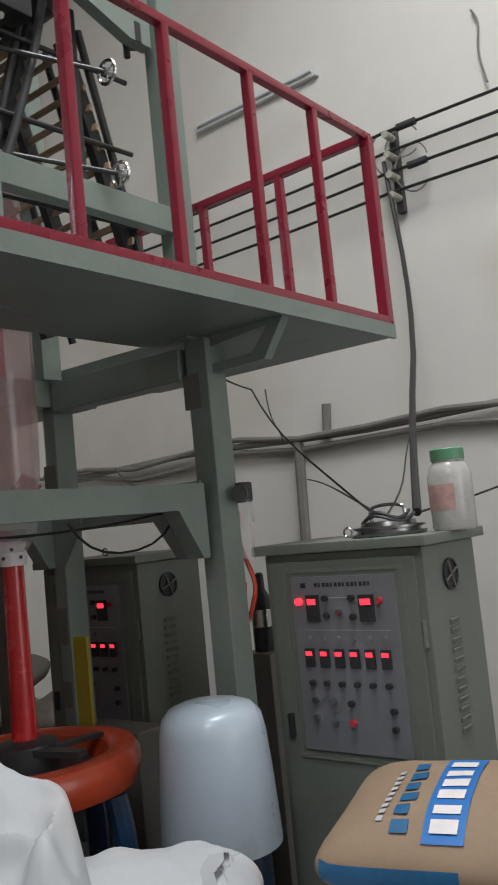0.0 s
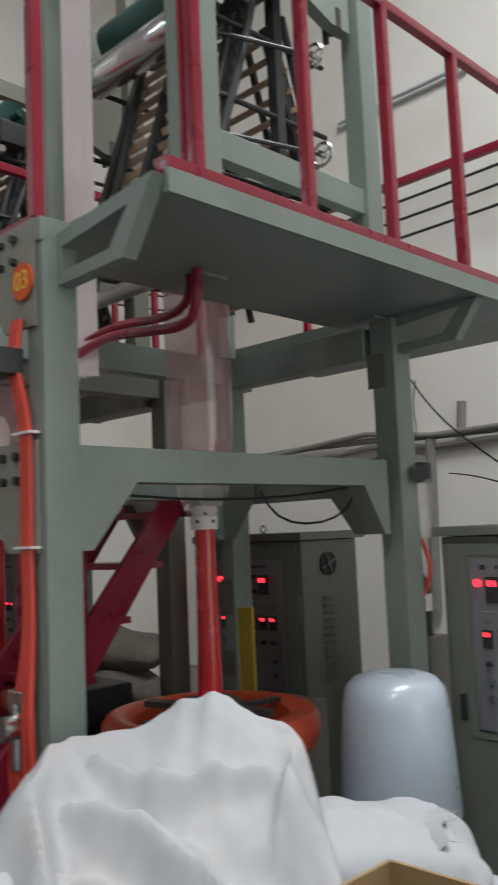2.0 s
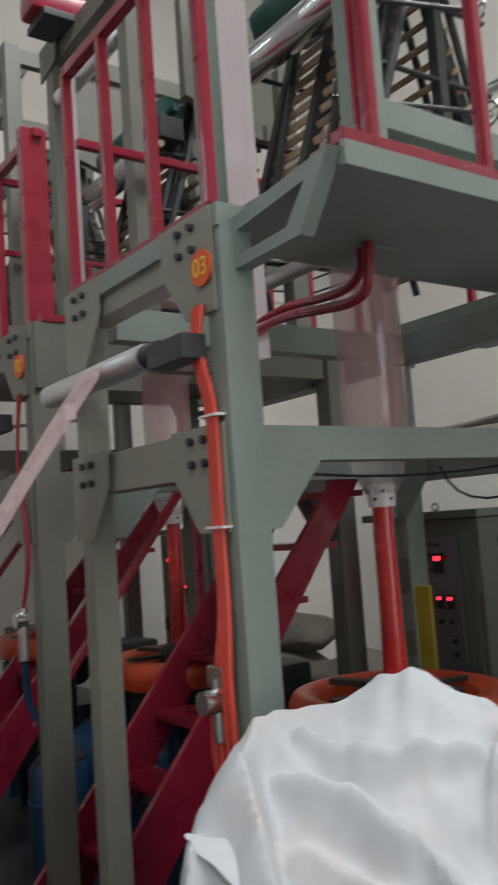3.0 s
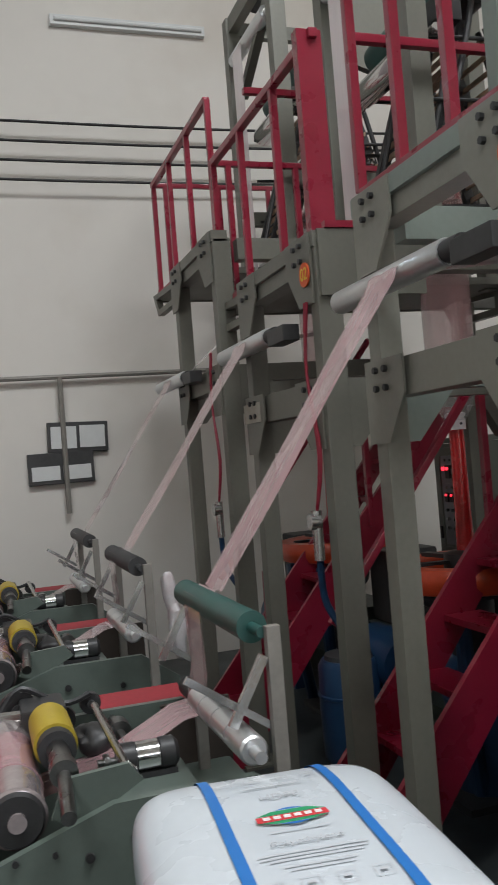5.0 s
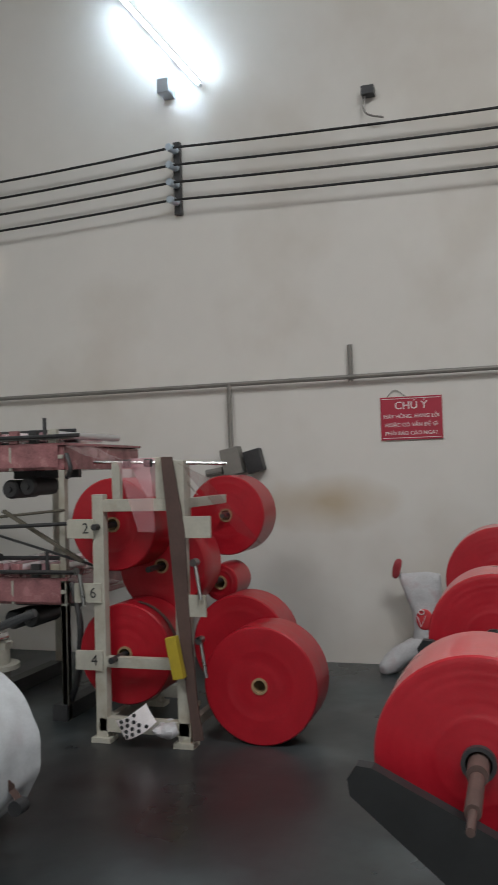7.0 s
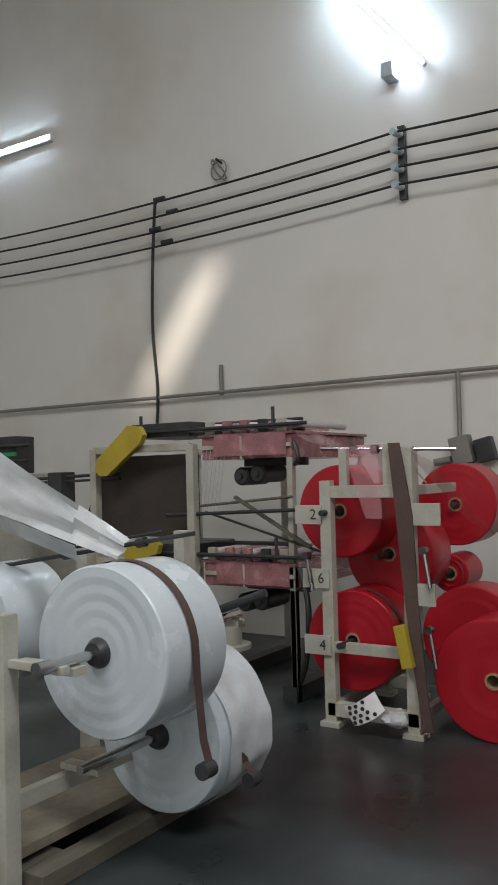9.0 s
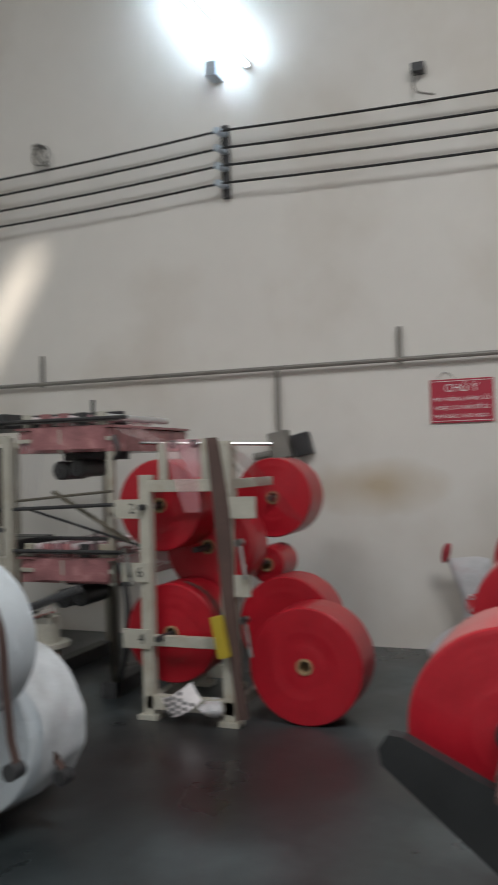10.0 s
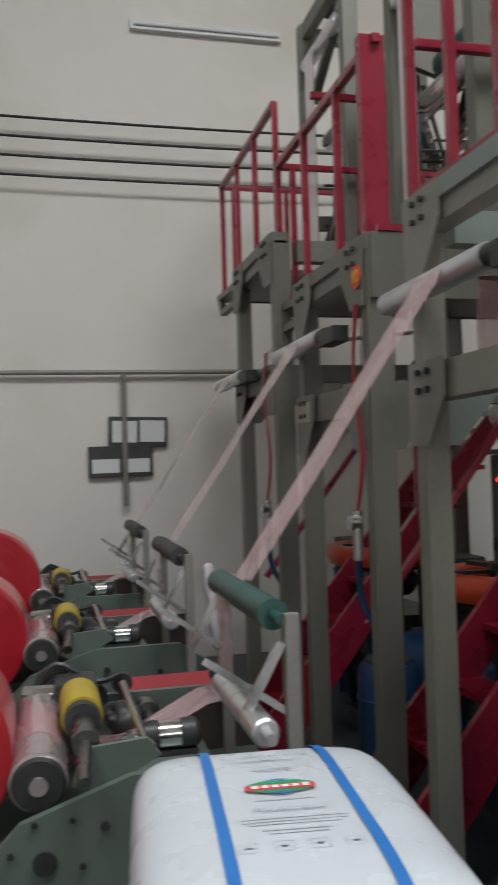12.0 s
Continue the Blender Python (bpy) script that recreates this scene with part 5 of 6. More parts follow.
for _x, _y, _r, _h in ((-2.55, 1.10, 0.13, 0.55), (-3.6, 1.5, 0.2, 0.6), (-4.2, 1.1, 0.15, 0.5)):
    _o = thing("blue_drum", (_x, _y, 0), "blue plastic drum standing under the frames", "drum", "blue drums")
    part("drum", Shape().lathe((_x, _y, 0), [(0, 0), (0, _r - 0.02), (0.03, _r), (_h * 0.5, _r + 0.006), (_h - 0.03, _r), (_h, _r - 0.02), (_h, 0)], "z", 32), BLUEDRUM, _o)
    part("lid", Shape().lathe((_x, _y, _h), [(0, 0), (0, _r - 0.03), (0.02, _r - 0.035), (0.02, 0)], "z", 28), RUBBER, _o)
    part("hoop", Shape().lathe((_x, _y, _h * 0.66), [(-0.012, _r), (-0.006, _r + 0.012), (0.006, _r + 0.012), (0.012, _r)], "z", 32), BLUEDRUM, _o)
_o = thing("storage_crate", (-2.57, 2.07, 0), "yellow sheet and grey crate stacked in the dark", "box")
part("crate", Shape().box(-2.75, -2.40, 2.0, 2.15, 0, 0.9, 0.01), PIPE, _o)
part("sheet", Shape().box(-2.70, -2.62, 1.98, 1.995, 0.85, 1.25, 0.003), YELLOW, _o)


# ---------- sacks ----------
BAGM = Matrix.Translation((-1.43, -0.204, 0.925)) @ Euler((0, 0, radians(-6.0))).to_matrix().to_4x4()
BAGH = (0.325, 0.212, 0.094)


def bag_stack():
    for k in range(6):
        label = "full white plastic resin bag with two blue stripes" if k == 5 else "full white plastic resin bag in a stack"
        ob = thing("resin_bag", (-1.43, -0.204, 0.168 * k), label, "bag", "stacked resin bags")
        turn = -6 if k == 5 else -6 + 2.5 * (-1) ** k
        part("bag", Shape().pillow((-1.43 + (0.0 if k == 5 else 0.012 * (-1) ** k), -0.204, 0.168 * k + 0.085), BAGH, (0, 0, turn), 0.28, 0.003 if k == 5 else 0.008, 5, 40, k * 3.1, 0.0 if k == 5 else 0.008, 0.6), BAG, ob)
    return ob


TOPBAG = bag_stack()


def on_top(u, v):
    """Height of the top bag's skin over its middle, at u along and v across."""
    s = abs(u / BAGH[0]) ** (2 / 0.28) + abs(v / BAGH[1]) ** (2 / 0.28)
    ring = min(s ** (0.14 / 0.6), 0.999)
    return BAGH[2] * (1 - ring * ring) ** (0.5 * 0.6 / 0.9)


def print_patch(u0, u1, v0, v1, mat, name, label="", n=2, lift=0.003, taper=(1.0, 1.0)):
    """Ink on the bag's skin."""
    rows = []
    for i in range(n + 1):
        u = u0 + (u1 - u0) * i / n
        w = taper[0] + (taper[1] - taper[0]) * i / n
        rows.append([BAGM @ Vector((u, (v0 + v1) / 2 + (v1 - v0) / 2 * w * q, on_top(u, (v0 + v1) / 2 + (v1 - v0) / 2 * w * q) + lift)) for q in (-1, -0.5, 0, 0.5, 1)])
    return part(name, Shape().web(rows, 0.0006), mat, TOPBAG, label)


for _v in (-0.093, 0.093):
    print_patch(-0.315, 0.315, _v - 0.008, _v + 0.008, BLUE, "stripe", "printed blue stripe", 40)
# printed emblem and lines, to be read from the bag's foot
print_patch(-0.054, -0.036, -0.050, 0.050, INKRED, "emblem", "red, green and blue printed lozenge emblem", 2, 0.0035)
for _u0, _u1, _w0, _w1, _m in ((-0.067, -0.055, 0.5, 1.0, INKGREEN), (-0.074, -0.068, 0.1, 0.45, BLUE), (-0.035, -0.027, 1.0, 0.5, INKGREEN), (-0.026, -0.020, 0.45, 0.1, BLUE)):
    print_patch(_u0, _u1, -0.050, 0.050, _m, "emblem", "", 3, 0.0035, (_w0, _w1))
for _k in range(6):
    print_patch(-0.050, -0.040, -0.041 + 0.0145 * _k, -0.031 + 0.0145 * _k, SIGNWHITE, "emblem_bar", "", 1, 0.0042)
for _text, _size, _u in (("HDPE", 0.024, -0.12), ("Polyethylene", 0.019, 0.03)):
    words(_text, _size, BAGM @ Matrix.Translation((_u, 0, on_top(_u, 0) + 0.0035)) @ Euler((0, 0, radians(90))).to_matrix().to_4x4(), INK, TOPBAG, 0.0002)
for _u, _w in ((-0.006, 0.040), (0.055, 0.072), (0.064, 0.070), (0.073, 0.060), (0.090, 0.045), (0.099, 0.040), (-0.165, 0.045), (-0.172, 0.040)):
    print_patch(_u - 0.0013, _u + 0.0013, -_w, _w, INK, "print_line", "", 1)
for _u in (-0.20, 0.130):
    for _k in range(4):
        _v = -0.068 + 0.044 * _k
        for _a in ((_u - 0.012, _u - 0.011, _v - 0.012, _v + 0.012), (_u + 0.011, _u + 0.012, _v - 0.012, _v + 0.012), (_u - 0.012, _u + 0.012, _v - 0.012, _v - 0.011), (_u - 0.012, _u + 0.012, _v + 0.011, _v + 0.012), (_u - 0.003, _u + 0.003, _v - 0.005, _v + 0.005)):
            print_patch(*_a, INK, "print_mark", "", 1)


CORNERS = {}


def crease(x, y, cell, seed, turn):
    """Crumpled cloth: flat facets between straight creases, about -0.5 to 0.5 high."""
    u, v = (x * math.cos(turn) + y * math.sin(turn)) / cell, (y * math.cos(turn) - x * math.sin(turn)) / cell
    i, j = math.floor(u), math.floor(v)
    u, v = u - i, v - j

    def h(a, b):
        key = (a, b, seed)
        if key not in CORNERS:
            CORNERS[key] = random.Random(a * 7919 + b * 104729 + seed * 31).random() - 0.5
        return CORNERS[key]
    if u + v < 1:
        return h(i, j) + (h(i + 1, j) - h(i, j)) * u + (h(i, j + 1) - h(i, j)) * v
    return h(i + 1, j + 1) + (h(i, j + 1) - h(i + 1, j + 1)) * (1 - u) + (h(i + 1, j) - h(i + 1, j + 1)) * (1 - v)


def woven_heap():
    """A stack of filled woven sacks with slack tops."""
    spots = ((-1.62, 0.72, 0.17), (-1.25, 1.15, 0.17), (-1.60, 0.74, 0.42), (-1.26, 1.12, 0.42), (-1.60, 0.70, 0.66), (-1.28, 1.14, 0.64))
    for k, (x, y, z) in enumerate(spots):
        ob = thing("woven_sack", (x, y, z - 0.15), "filled white woven sack at the bottom of a pile", "sack", "woven sacks")
        part("sack", Shape().pillow((x, y, z), (0.34, 0.26, 0.15), (0, 0, 40 + 7 * k), 0.45, 0.02, 6, 20, k * 2.2, 0.02), SACK, ob)
    ob = thing("woven_sack", (-1.60, 0.70, 0.78), "crumpled slack white woven sack with faint brown marks on the pile", "sack", "woven sacks")
    # slack cloth hung over ridges: back edge with its peak, rolled edge, folds across the hollow, shoulder, hem
    ridges = (([(-1.72, 0.46, 1.12), (-1.73, 0.56, 1.155), (-1.72, 0.70, 1.16), (-1.68, 0.80, 1.205), (-1.60, 0.87, 1.185), (-1.50, 0.92, 1.14), (-1.42, 0.93, 1.09)], 1.2, 0.95),
              ([(-1.72, 0.50, 1.14), (-1.65, 0.42, 1.135), (-1.55, 0.38, 1.06), (-1.45, 0.34, 0.94)], 2.4, 1.4),
              ([(-1.66, 0.56, 1.13), (-1.57, 0.64, 1.115), (-1.49, 0.73, 1.085), (-1.42, 0.82, 1.05)], 0.8, 3.2),
              ([(-1.45, 0.92, 1.11), (-1.41, 0.84, 1.07), (-1.37, 0.76, 0.98), (-1.33, 0.68, 0.88)], 1.0, 2.2),
              ([(-1.62, 0.48, 1.07), (-1.50, 0.54, 1.04), (-1.40, 0.58, 0.97)], 0.8, 2.4),
              ([(-1.64, 0.30, 1.02), (-1.50, 0.42, 0.985), (-1.40, 0.52, 0.90)], 0.6, 1.6))

    def height(x, y):
        bend = 0.05 * noise.noise(Vector((x * 5, y * 5, 1.0)))
        best = 0.94 - 0.8 * max(0.0, math.hypot(x + 1.57, y - 0.68) - 0.12)
        total = math.exp(best * 120)
        for path, back, front in ridges:
            for p, q in zip(path, path[1:]):
                dx, dy = q[0] - p[0], q[1] - p[1]
                u = min(1.0, max(0.0, ((x - p[0]) * dx + (y - p[1]) * dy) / (dx * dx + dy * dy)))
                d = math.hypot(x - p[0] - u * dx, y - p[1] - u * dy)
                slope = front if dx * (y - p[1]) - dy * (x - p[0]) < 0 else back
                total += math.exp(120 * (p[2] + u * (q[2] - p[2]) - slope * d * (1 + 5 * bend)))
        z = math.log(total) / 120 - 0.009
        warp = Vector((x + 0.05 * noise.noise(Vector((x * 4, y * 4, 7.0))), y + 0.05 * noise.noise(Vector((x * 4, y * 4, 11.0))), 0))
        z += 0.105 * crease(warp.x, warp.y, 0.19, 1, 0.5) + 0.052 * crease(warp.x, warp.y, 0.085, 2, 1.1) + 0.014 * crease(warp.x, warp.y, 0.034, 3, 0.2)
        pull = 0.5 + 0.5 * math.cos(34 * (x * 0.7 + y * 0.7) + 40 * bend)
        return max(0.55, z - 0.016 * abs(noise.noise(Vector((x * 6, y * 6, 3.0)))) - 0.004 * abs(noise.noise(Vector((x * 13 + 30 * bend, y * 13, 5.0)))) + 0.013 * pull ** 5 - 4.0 * max(0.0, abs((x + 1.56) * 0.57 + (y - 0.66) * 0.82 + 0.03) - 0.32))
    n = 130
    lift = np.array([[height(-1.98 + 0.86 * i / n, 0.10 + 1.02 * k / n) for k in range(n + 1)] for i in range(n + 1)])
    for _ in range(1):
        wide = np.pad(lift, 1, mode="edge")
        lift = (2 * wide[1:-1, 1:-1] + wide[:-2, 1:-1] + wide[2:, 1:-1] + wide[1:-1, :-2] + wide[1:-1, 2:]) / 6
    cloth = Shape()
    vert = [[cloth.bm.verts.new((-1.98 + 0.86 * i / n, 0.10 + 1.02 * k / n, lift[i, k])) for k in range(n + 1)] for i in range(n + 1)]
    for i in range(n):
        for k in range(n):
            if lift[i:i + 2, k:k + 2].max() > 0.60:
                cloth.bm.faces.new((vert[i][k], vert[i + 1][k], vert[i + 1][k + 1], vert[i][k + 1]))
    bmesh.ops.delete(cloth.bm, geom=[v for v in cloth.bm.verts if not v.link_faces], context="VERTS")
    bmesh.ops.solidify(cloth.bm, geom=cloth.bm.faces[:], thickness=0.003)
    skin = part("sack", cloth, SACK, ob)
    for f in skin.data.polygons:
        f.use_smooth = True
    def flap(tip, root, width, seed, dip):
        """A flat pointed end of sacking."""
        tip, root = Vector(tip), Vector(root)
        side = (root - tip).cross(Vector((0, 0, 1))).normalized()
        rnd = random.Random(seed)
        rows = []
        for i in range(9):
            u = i / 8
            p = tip.lerp(root, u) - Vector((0, 0, dip * 4 * u * (1 - u)))
            w = 0.008 + width * u ** 0.75
            rows.append([p + side * w * q + Vector((0, 0, -0.12 * abs(q) * u + rnd.uniform(-0.004, 0.004))) for q in (-1, -0.7, -0.4, 0, 0.4, 0.7, 1)])
        part("flap", Shape().web(rows, 0.004), SACK, ob)
    flap((-1.665, 0.30, 1.0), (-1.50, 0.47, 0.97), 0.13, 21, -0.006)
    ob = thing("woven_sack", (-1.28, 1.16, 0.74), "white woven sack with an open frayed mouth", "sack", "woven sacks")
    part("sack", Shape().pillow((-1.44, 1.08, 0.83), (0.27, 0.18, 0.12), (0, 0, 38), 0.5, 0.02, 9, 40, 2.0, 0.012), SACK, ob)
    c = Vector((-1.345, 1.165, 0.905))
    rim = []
    for i in range(4):
        rim.append([c + Vector((0.024 * i + 0.006 * i * math.sin(3 * k), 0.0, 0.0)) + Vector((-0.5, 0.8, 0)) * (0.075 + 0.012 * i) * math.cos(k * 0.5236) + Vector((0.1, 0, 1)) * (0.022 + 0.006 * i) * math.sin(k * 0.5236) for k in range(13)])
    part("mouth", Shape().web(rim, 0.009), SACK, ob)
    rnd = random.Random(4)
    for k in range(12):
        p = rim[3][k]
        part("thread", Shape().tube([p, p + Vector((0.015, rnd.uniform(-0.01, 0.01), rnd.uniform(-0.01, 0.01))), p + Vector((0.025, rnd.uniform(-0.02, 0.02), rnd.uniform(-0.025, 0.005)))], 0.0008, 4), SACK, ob)


woven_heap()
def kraft():
    ob = thing("paper_sack", (-0.95, 1.55, 0.8), "brown kraft paper resin sack with a blue printed block", "sack")
    at, half, turn = (-0.90, 1.66, 0.90), (0.36, 0.24, 0.10), (8, -2, 12)
    part("sack", Shape().pillow(at, half, turn, 0.2, 0.004, 9, 48, 4.0, 0.002), KRAFT, ob)
    t = Matrix.Translation(at) @ Euler([radians(a) for a in turn]).to_matrix().to_4x4()
    def ink(u0, u1, v0, v1, mat, name, lift, label=""):
        def up(u, v):
            s = min((abs(u / half[0]) ** 10 + abs(v / half[1]) ** 10) ** (0.1 / 0.9), 0.999)
            return half[2] * math.sqrt(1 - s * s) + lift
        rows = [[t @ Vector((u0 + (u1 - u0) * i / 8, v0 + (v1 - v0) * k / 6, up(u0 + (u1 - u0) * i / 8, v0 + (v1 - v0) * k / 6))) for k in range(7)] for i in range(9)]
        part(name, Shape().web(rows, 0.0006), mat, ob, label)
    ink(-0.105, -0.015, -0.20, 0.14, BLUE, "print_block", 0.004, "blue printed block with pale strokes")
    for k in range(6):
        v = -0.18 + 0.050 * k
        ink(-0.09, -0.03, v, v + 0.034 - 0.008 * (k % 3 == 1), SIGNWHITE, "print_bar", 0.006)
        ink(-0.178, -0.138 - 0.008 * (k % 2), v, v + 0.034, DEEPBLUE, "print_bar", 0.004)
    for k in range(9):
        ink(-0.215, -0.200, -0.15 + 0.026 * k, -0.134 + 0.026 * k, INK, "print_mark", 0.004)
    rows = []
    for i in range(13):
        u = -0.335 + 0.31 * i / 12
        row = []
        for k in range(9):
            ph = radians(-75 + 90 * k / 8)
            c = math.cos(ph) ** 0.9
            w = min(abs(u) / (half[0] * c), 0.995) ** 5
            row.append(t @ Vector((u, -half[1] * c * (1 - w * w) ** 0.1 - 0.004, half[2] * math.sin(ph))))
        rows.append(row)
    part("blue_side", Shape().web(rows, 0.0008), DEEPBLUE, ob, "dark blue printed sack side")
    for k in range(4):
        o2 = thing("paper_sack", (-0.9, 1.66, 0.205 * k), "brown kraft paper resin sack in a stack", "sack", "stacked paper sacks")
        part("sack", Shape().pillow((-0.9, 1.66, 0.205 * k + 0.10), (0.36, 0.23, 0.112), (0, 0, 10 + 3 * k), 0.3, 0.008, 8, 20, k, 0.01), KRAFT, o2)


kraft()
_o = thing("carton", (-0.88, 0.50, 0.0), "open brown carton holding a lime green plastic scoop", "box")
part("carton", Shape().box(-1.045, -0.725, 0.34, 0.347, 0, 1.055).box(-1.045, -0.725, 0.653, 0.66, 0, 1.055).box(-1.045, -1.038, 0.347, 0.653, 0, 1.055).box(-0.732, -0.725, 0.347, 0.653, 0, 1.055).box(-1.038, -0.732, 0.347, 0.653, 0.86, 0.88), CARD, _o)
part("scoop", Shape().lathe((-0.965, 0.485, 0.88), [(0, 0), (0, 0.05), (0.12, 0.065), (0.165, 0.07), (0.17, 0.066), (0.13, 0.056)], "z", 30), material("green_plastic", (0.10, 0.62, 0.12), 0.35, coat=0.3), _o)


# ---------- brown sack shapes added to darken the gaps at the back wall ---
def filler_pile(x, y, n, seed):
    rnd = random.Random(seed)
    for k in range(n):
        o2 = thing("filler_sack", (x, y, 0.26 * k), "brown sack shape added to fill the dark gap by the back wall", "sack", "piled brown sacks")
        part("sack", Shape().pillow((x + rnd.uniform(-0.05, 0.05), y + rnd.uniform(-0.05, 0.05), 0.26 * k + 0.14), (0.44 + rnd.uniform(-0.08, 0.05), 0.32, 0.15), (rnd.uniform(-5, 5), rnd.uniform(-6, 6), rnd.uniform(-25, 25)), 0.5, 0.06, 4, 18, seed + k, 0.03), FILLBROWN, o2)


for _x, _n in ((-4.95, 2), (-5.9, 3)):
    filler_pile(_x, 3.7, _n, int(-_x * 10))


# ---------- far side of the hall: racks, rolls and the bag-making machine ----------
def red_roll(name, x, y, z, r, w, label, parent=None):
    """A roll of red film with its axis along x; x is the near face."""
    ob = thing(name, (x - w / 2, y, z - r), label, "film roll", "red film rolls")
    rnd = random.Random(int(abs(x * 100) + abs(y * 37) + z * 11))
    face = [(w / 2 + rnd.uniform(-0.0012, 0.0012) + 0.003 * (k > 7), 0.046 + (r - 0.053) * k / 16) for k in range(17)]
    part("film", Shape().lathe((x - w / 2, y, z), [(-w / 2, 0.045), (-w / 2, r - 0.006), (-w / 2 + 0.006, r), (0.0, r + 0.001), (w / 2 - 0.006, r)] + face[::-1], "x", 72), ROLL, ob)
    part("core", Shape().lathe((x - w / 2, y, z), [(-w / 2 - 0.01, 0.034), (-w / 2 - 0.01, 0.046), (w / 2 + 0.008, 0.046), (w / 2 + 0.008, 0.034), (-w / 2 - 0.01, 0.034)], "x", 24), CARD, ob)
    return ob


red_roll("film_roll", -4.80, -2.12, 0.325, 0.325, 0.30, "full red film roll standing on the floor beside the rack")
def rack():
    ob = thing("roll_rack", (-4.7, -2.76, 0), "cream steel unwind rack holding rolls of red film", "rack", "unwind racks")
    for x in (-4.70, -5.45):
        for y in (-3.02, -2.52) if x > -5 else (-3.02, -2.80):
            part("post", Shape().box(x - 0.03, x + 0.03, y - 0.035, y + 0.035, 0, 1.40 if y < -2.8 else 1.58, 0.005), CREAM, ob)
            part("foot", Shape().box(x - 0.05, x + 0.05, y - 0.06, y + 0.06, 0, 0.03, 0.004), CREAM, ob)
        part("top_bar", Shape().box(x - 0.025, x + 0.025, -3.02, -2.52 if x > -5 else -2.80, 1.30, 1.37, 0.005), CREAM, ob)
        part("low_bar", Shape().box(x - 0.025, x + 0.025, -3.02, -2.50 if x > -5 else -2.80, 0.42, 0.48, 0.005), CREAM, ob)
        part("base_bar", Shape().box(x - 0.03, x + 0.03, -3.04, -2.48 if x > -5 else -2.80, 0.06, 0.14, 0.005), CREAM, ob)
        if x > -5:
            part("upright", Shape().box(x - 0.02, x + 0.02, -2.93, -2.88, 1.37, 1.58, 0.004), CREAM, ob)
            part("upright", Shape().box(x - 0.02, x + 0.02, -2.66, -2.60, 1.37, 1.60, 0.004), CREAM, ob)
    for y in (-3.02, -2.52):
        for z in (0.07, 1.31):
            part("long_bar", Shape().box(-5.42, -4.73, y - 0.022, y + 0.022, z, z + 0.055, 0.005), CREAM, ob)
    for y, z, t in ((-3.10, 1.205, "2"), (-3.06, 0.84, "6"), (-3.06, 0.46, "4")):
        pl = part("number_plate", Shape().box(-4.672, -4.655, y - 0.11, y + 0.06, z - 0.055, z + 0.055, 0.003), CREAM, ob, "cream plate with a black stencilled digit")
        words(t, 0.085, Matrix.Translation((-4.653, y + 0.01, z)) @ Euler((radians(90), 0, radians(90))).to_matrix().to_4x4(), DARK, pl, name="digit")
    part("number_plate", Shape().box(-4.672, -4.655, -2.49, -2.33, 1.15, 1.27, 0.003), CREAM, ob)
    part("number_plate", Shape().box(-4.672, -4.655, -2.49, -2.37, 0.72, 0.84, 0.003), CREAM, ob)
    part("strap", Shape().prism([(-2.61, 1.60), (-2.545, 1.60), (-2.48, 1.2), (-2.465, 0.75), (-2.43, 0.25), (-2.40, 0.06), (-2.455, 0.05), (-2.49, 0.3), (-2.54, 0.75), (-2.575, 1.2)], "x", -4.66, -4.645), BROWN, ob, "dark brown brake strap", False)
    part("yellow_box", Shape().box(-4.642, -4.592, -2.57, -2.505, 0.39, 0.62, 0.006, (11, 0, 0)), YELLOW, ob, "bright yellow cover")
    arc = [(0.296 * math.cos(radians(80 - 9 * k)), 0.296 * math.sin(radians(80 - 9 * k))) for k in range(11)]
    part("strap", Shape().web([[(-4.89 + 0.02 * q, -2.93 + p, 0.47 + h) for q in (-1, 1)] for p, h in arc], 0.004), BROWN, ob)
    for y, z in ((-2.42, 1.02), (-2.40, 0.60), (-3.13, 0.97)):
        part("lever", Shape().cyl((-4.64, y, z), (-4.64, y + 0.03, z - 0.2), 0.012, 8).cyl((-4.66, y, z), (-4.61, y, z), 0.022, 10), GUNMETAL, ob)
    part("top_rod", Shape().cyl((-4.7, -3.05, 1.585), (-4.72, -2.25, 1.555), 0.010, 8), STEEL, ob)
    for y in (-2.86, -2.73):
        part("weight", Shape().cyl((-4.7, y, 1.57), (-4.7, y + 0.04, 1.57), 0.024, 10), DARK, ob)
    part("clutter", Shape().pillow((-4.66, -2.62, 0.10), (0.08, 0.08, 0.05), (0, 0, 20), 0.7, 0.03, 14, 14, 3.0, 0.03), GREYSACK, ob, "crumpled offcuts of film")
    for y, z, a, b in ((-3.02, 1.215, -4.62, -5.45), (-2.84, 0.94, -4.95, -5.45), (-2.93, 0.47, -4.62, -5.45), (-2.62, 1.215, -5.68, -6.15), (-2.62, 0.80, -5.5, -6.0), (-2.36, 0.46, -5.15, -5.6)):
        part("spindle", Shape().cyl((a, y, z), (b, y, z), 0.018, 10), DARK, ob)
    return ob


rack()
for _a in ((-4.86, -3.02, 1.215, 0.275, 0.30), (-5.15, -2.84, 0.94, 0.285, 0.30), (-4.80, -2.93, 0.47, 0.29, 0.32), (-5.75, -2.62, 1.215, 0.27, 0.30), (-5.60, -2.62, 0.78, 0.12, 0.30), (-5.2, -2.36, 0.46, 0.30, 0.28)):
    red_roll("film_roll", *_a, "roll of red plastic film on the unwind rack")
_o = thing("printed_sheet", (-4.60, -2.78, 0.10), "crumpled grey-white film lying on the rack base", "film")
def bent(u, v):
    return Vector((-4.60 + 0.03 * math.sin(3 * v) - 0.02 * v, -2.84 + 0.18 * v - 0.06 * u, 0.05 + 0.10 * u + 0.10 * v ** 1.5 + 0.01 * crease(u, v, 0.35, 6, 0.4)))


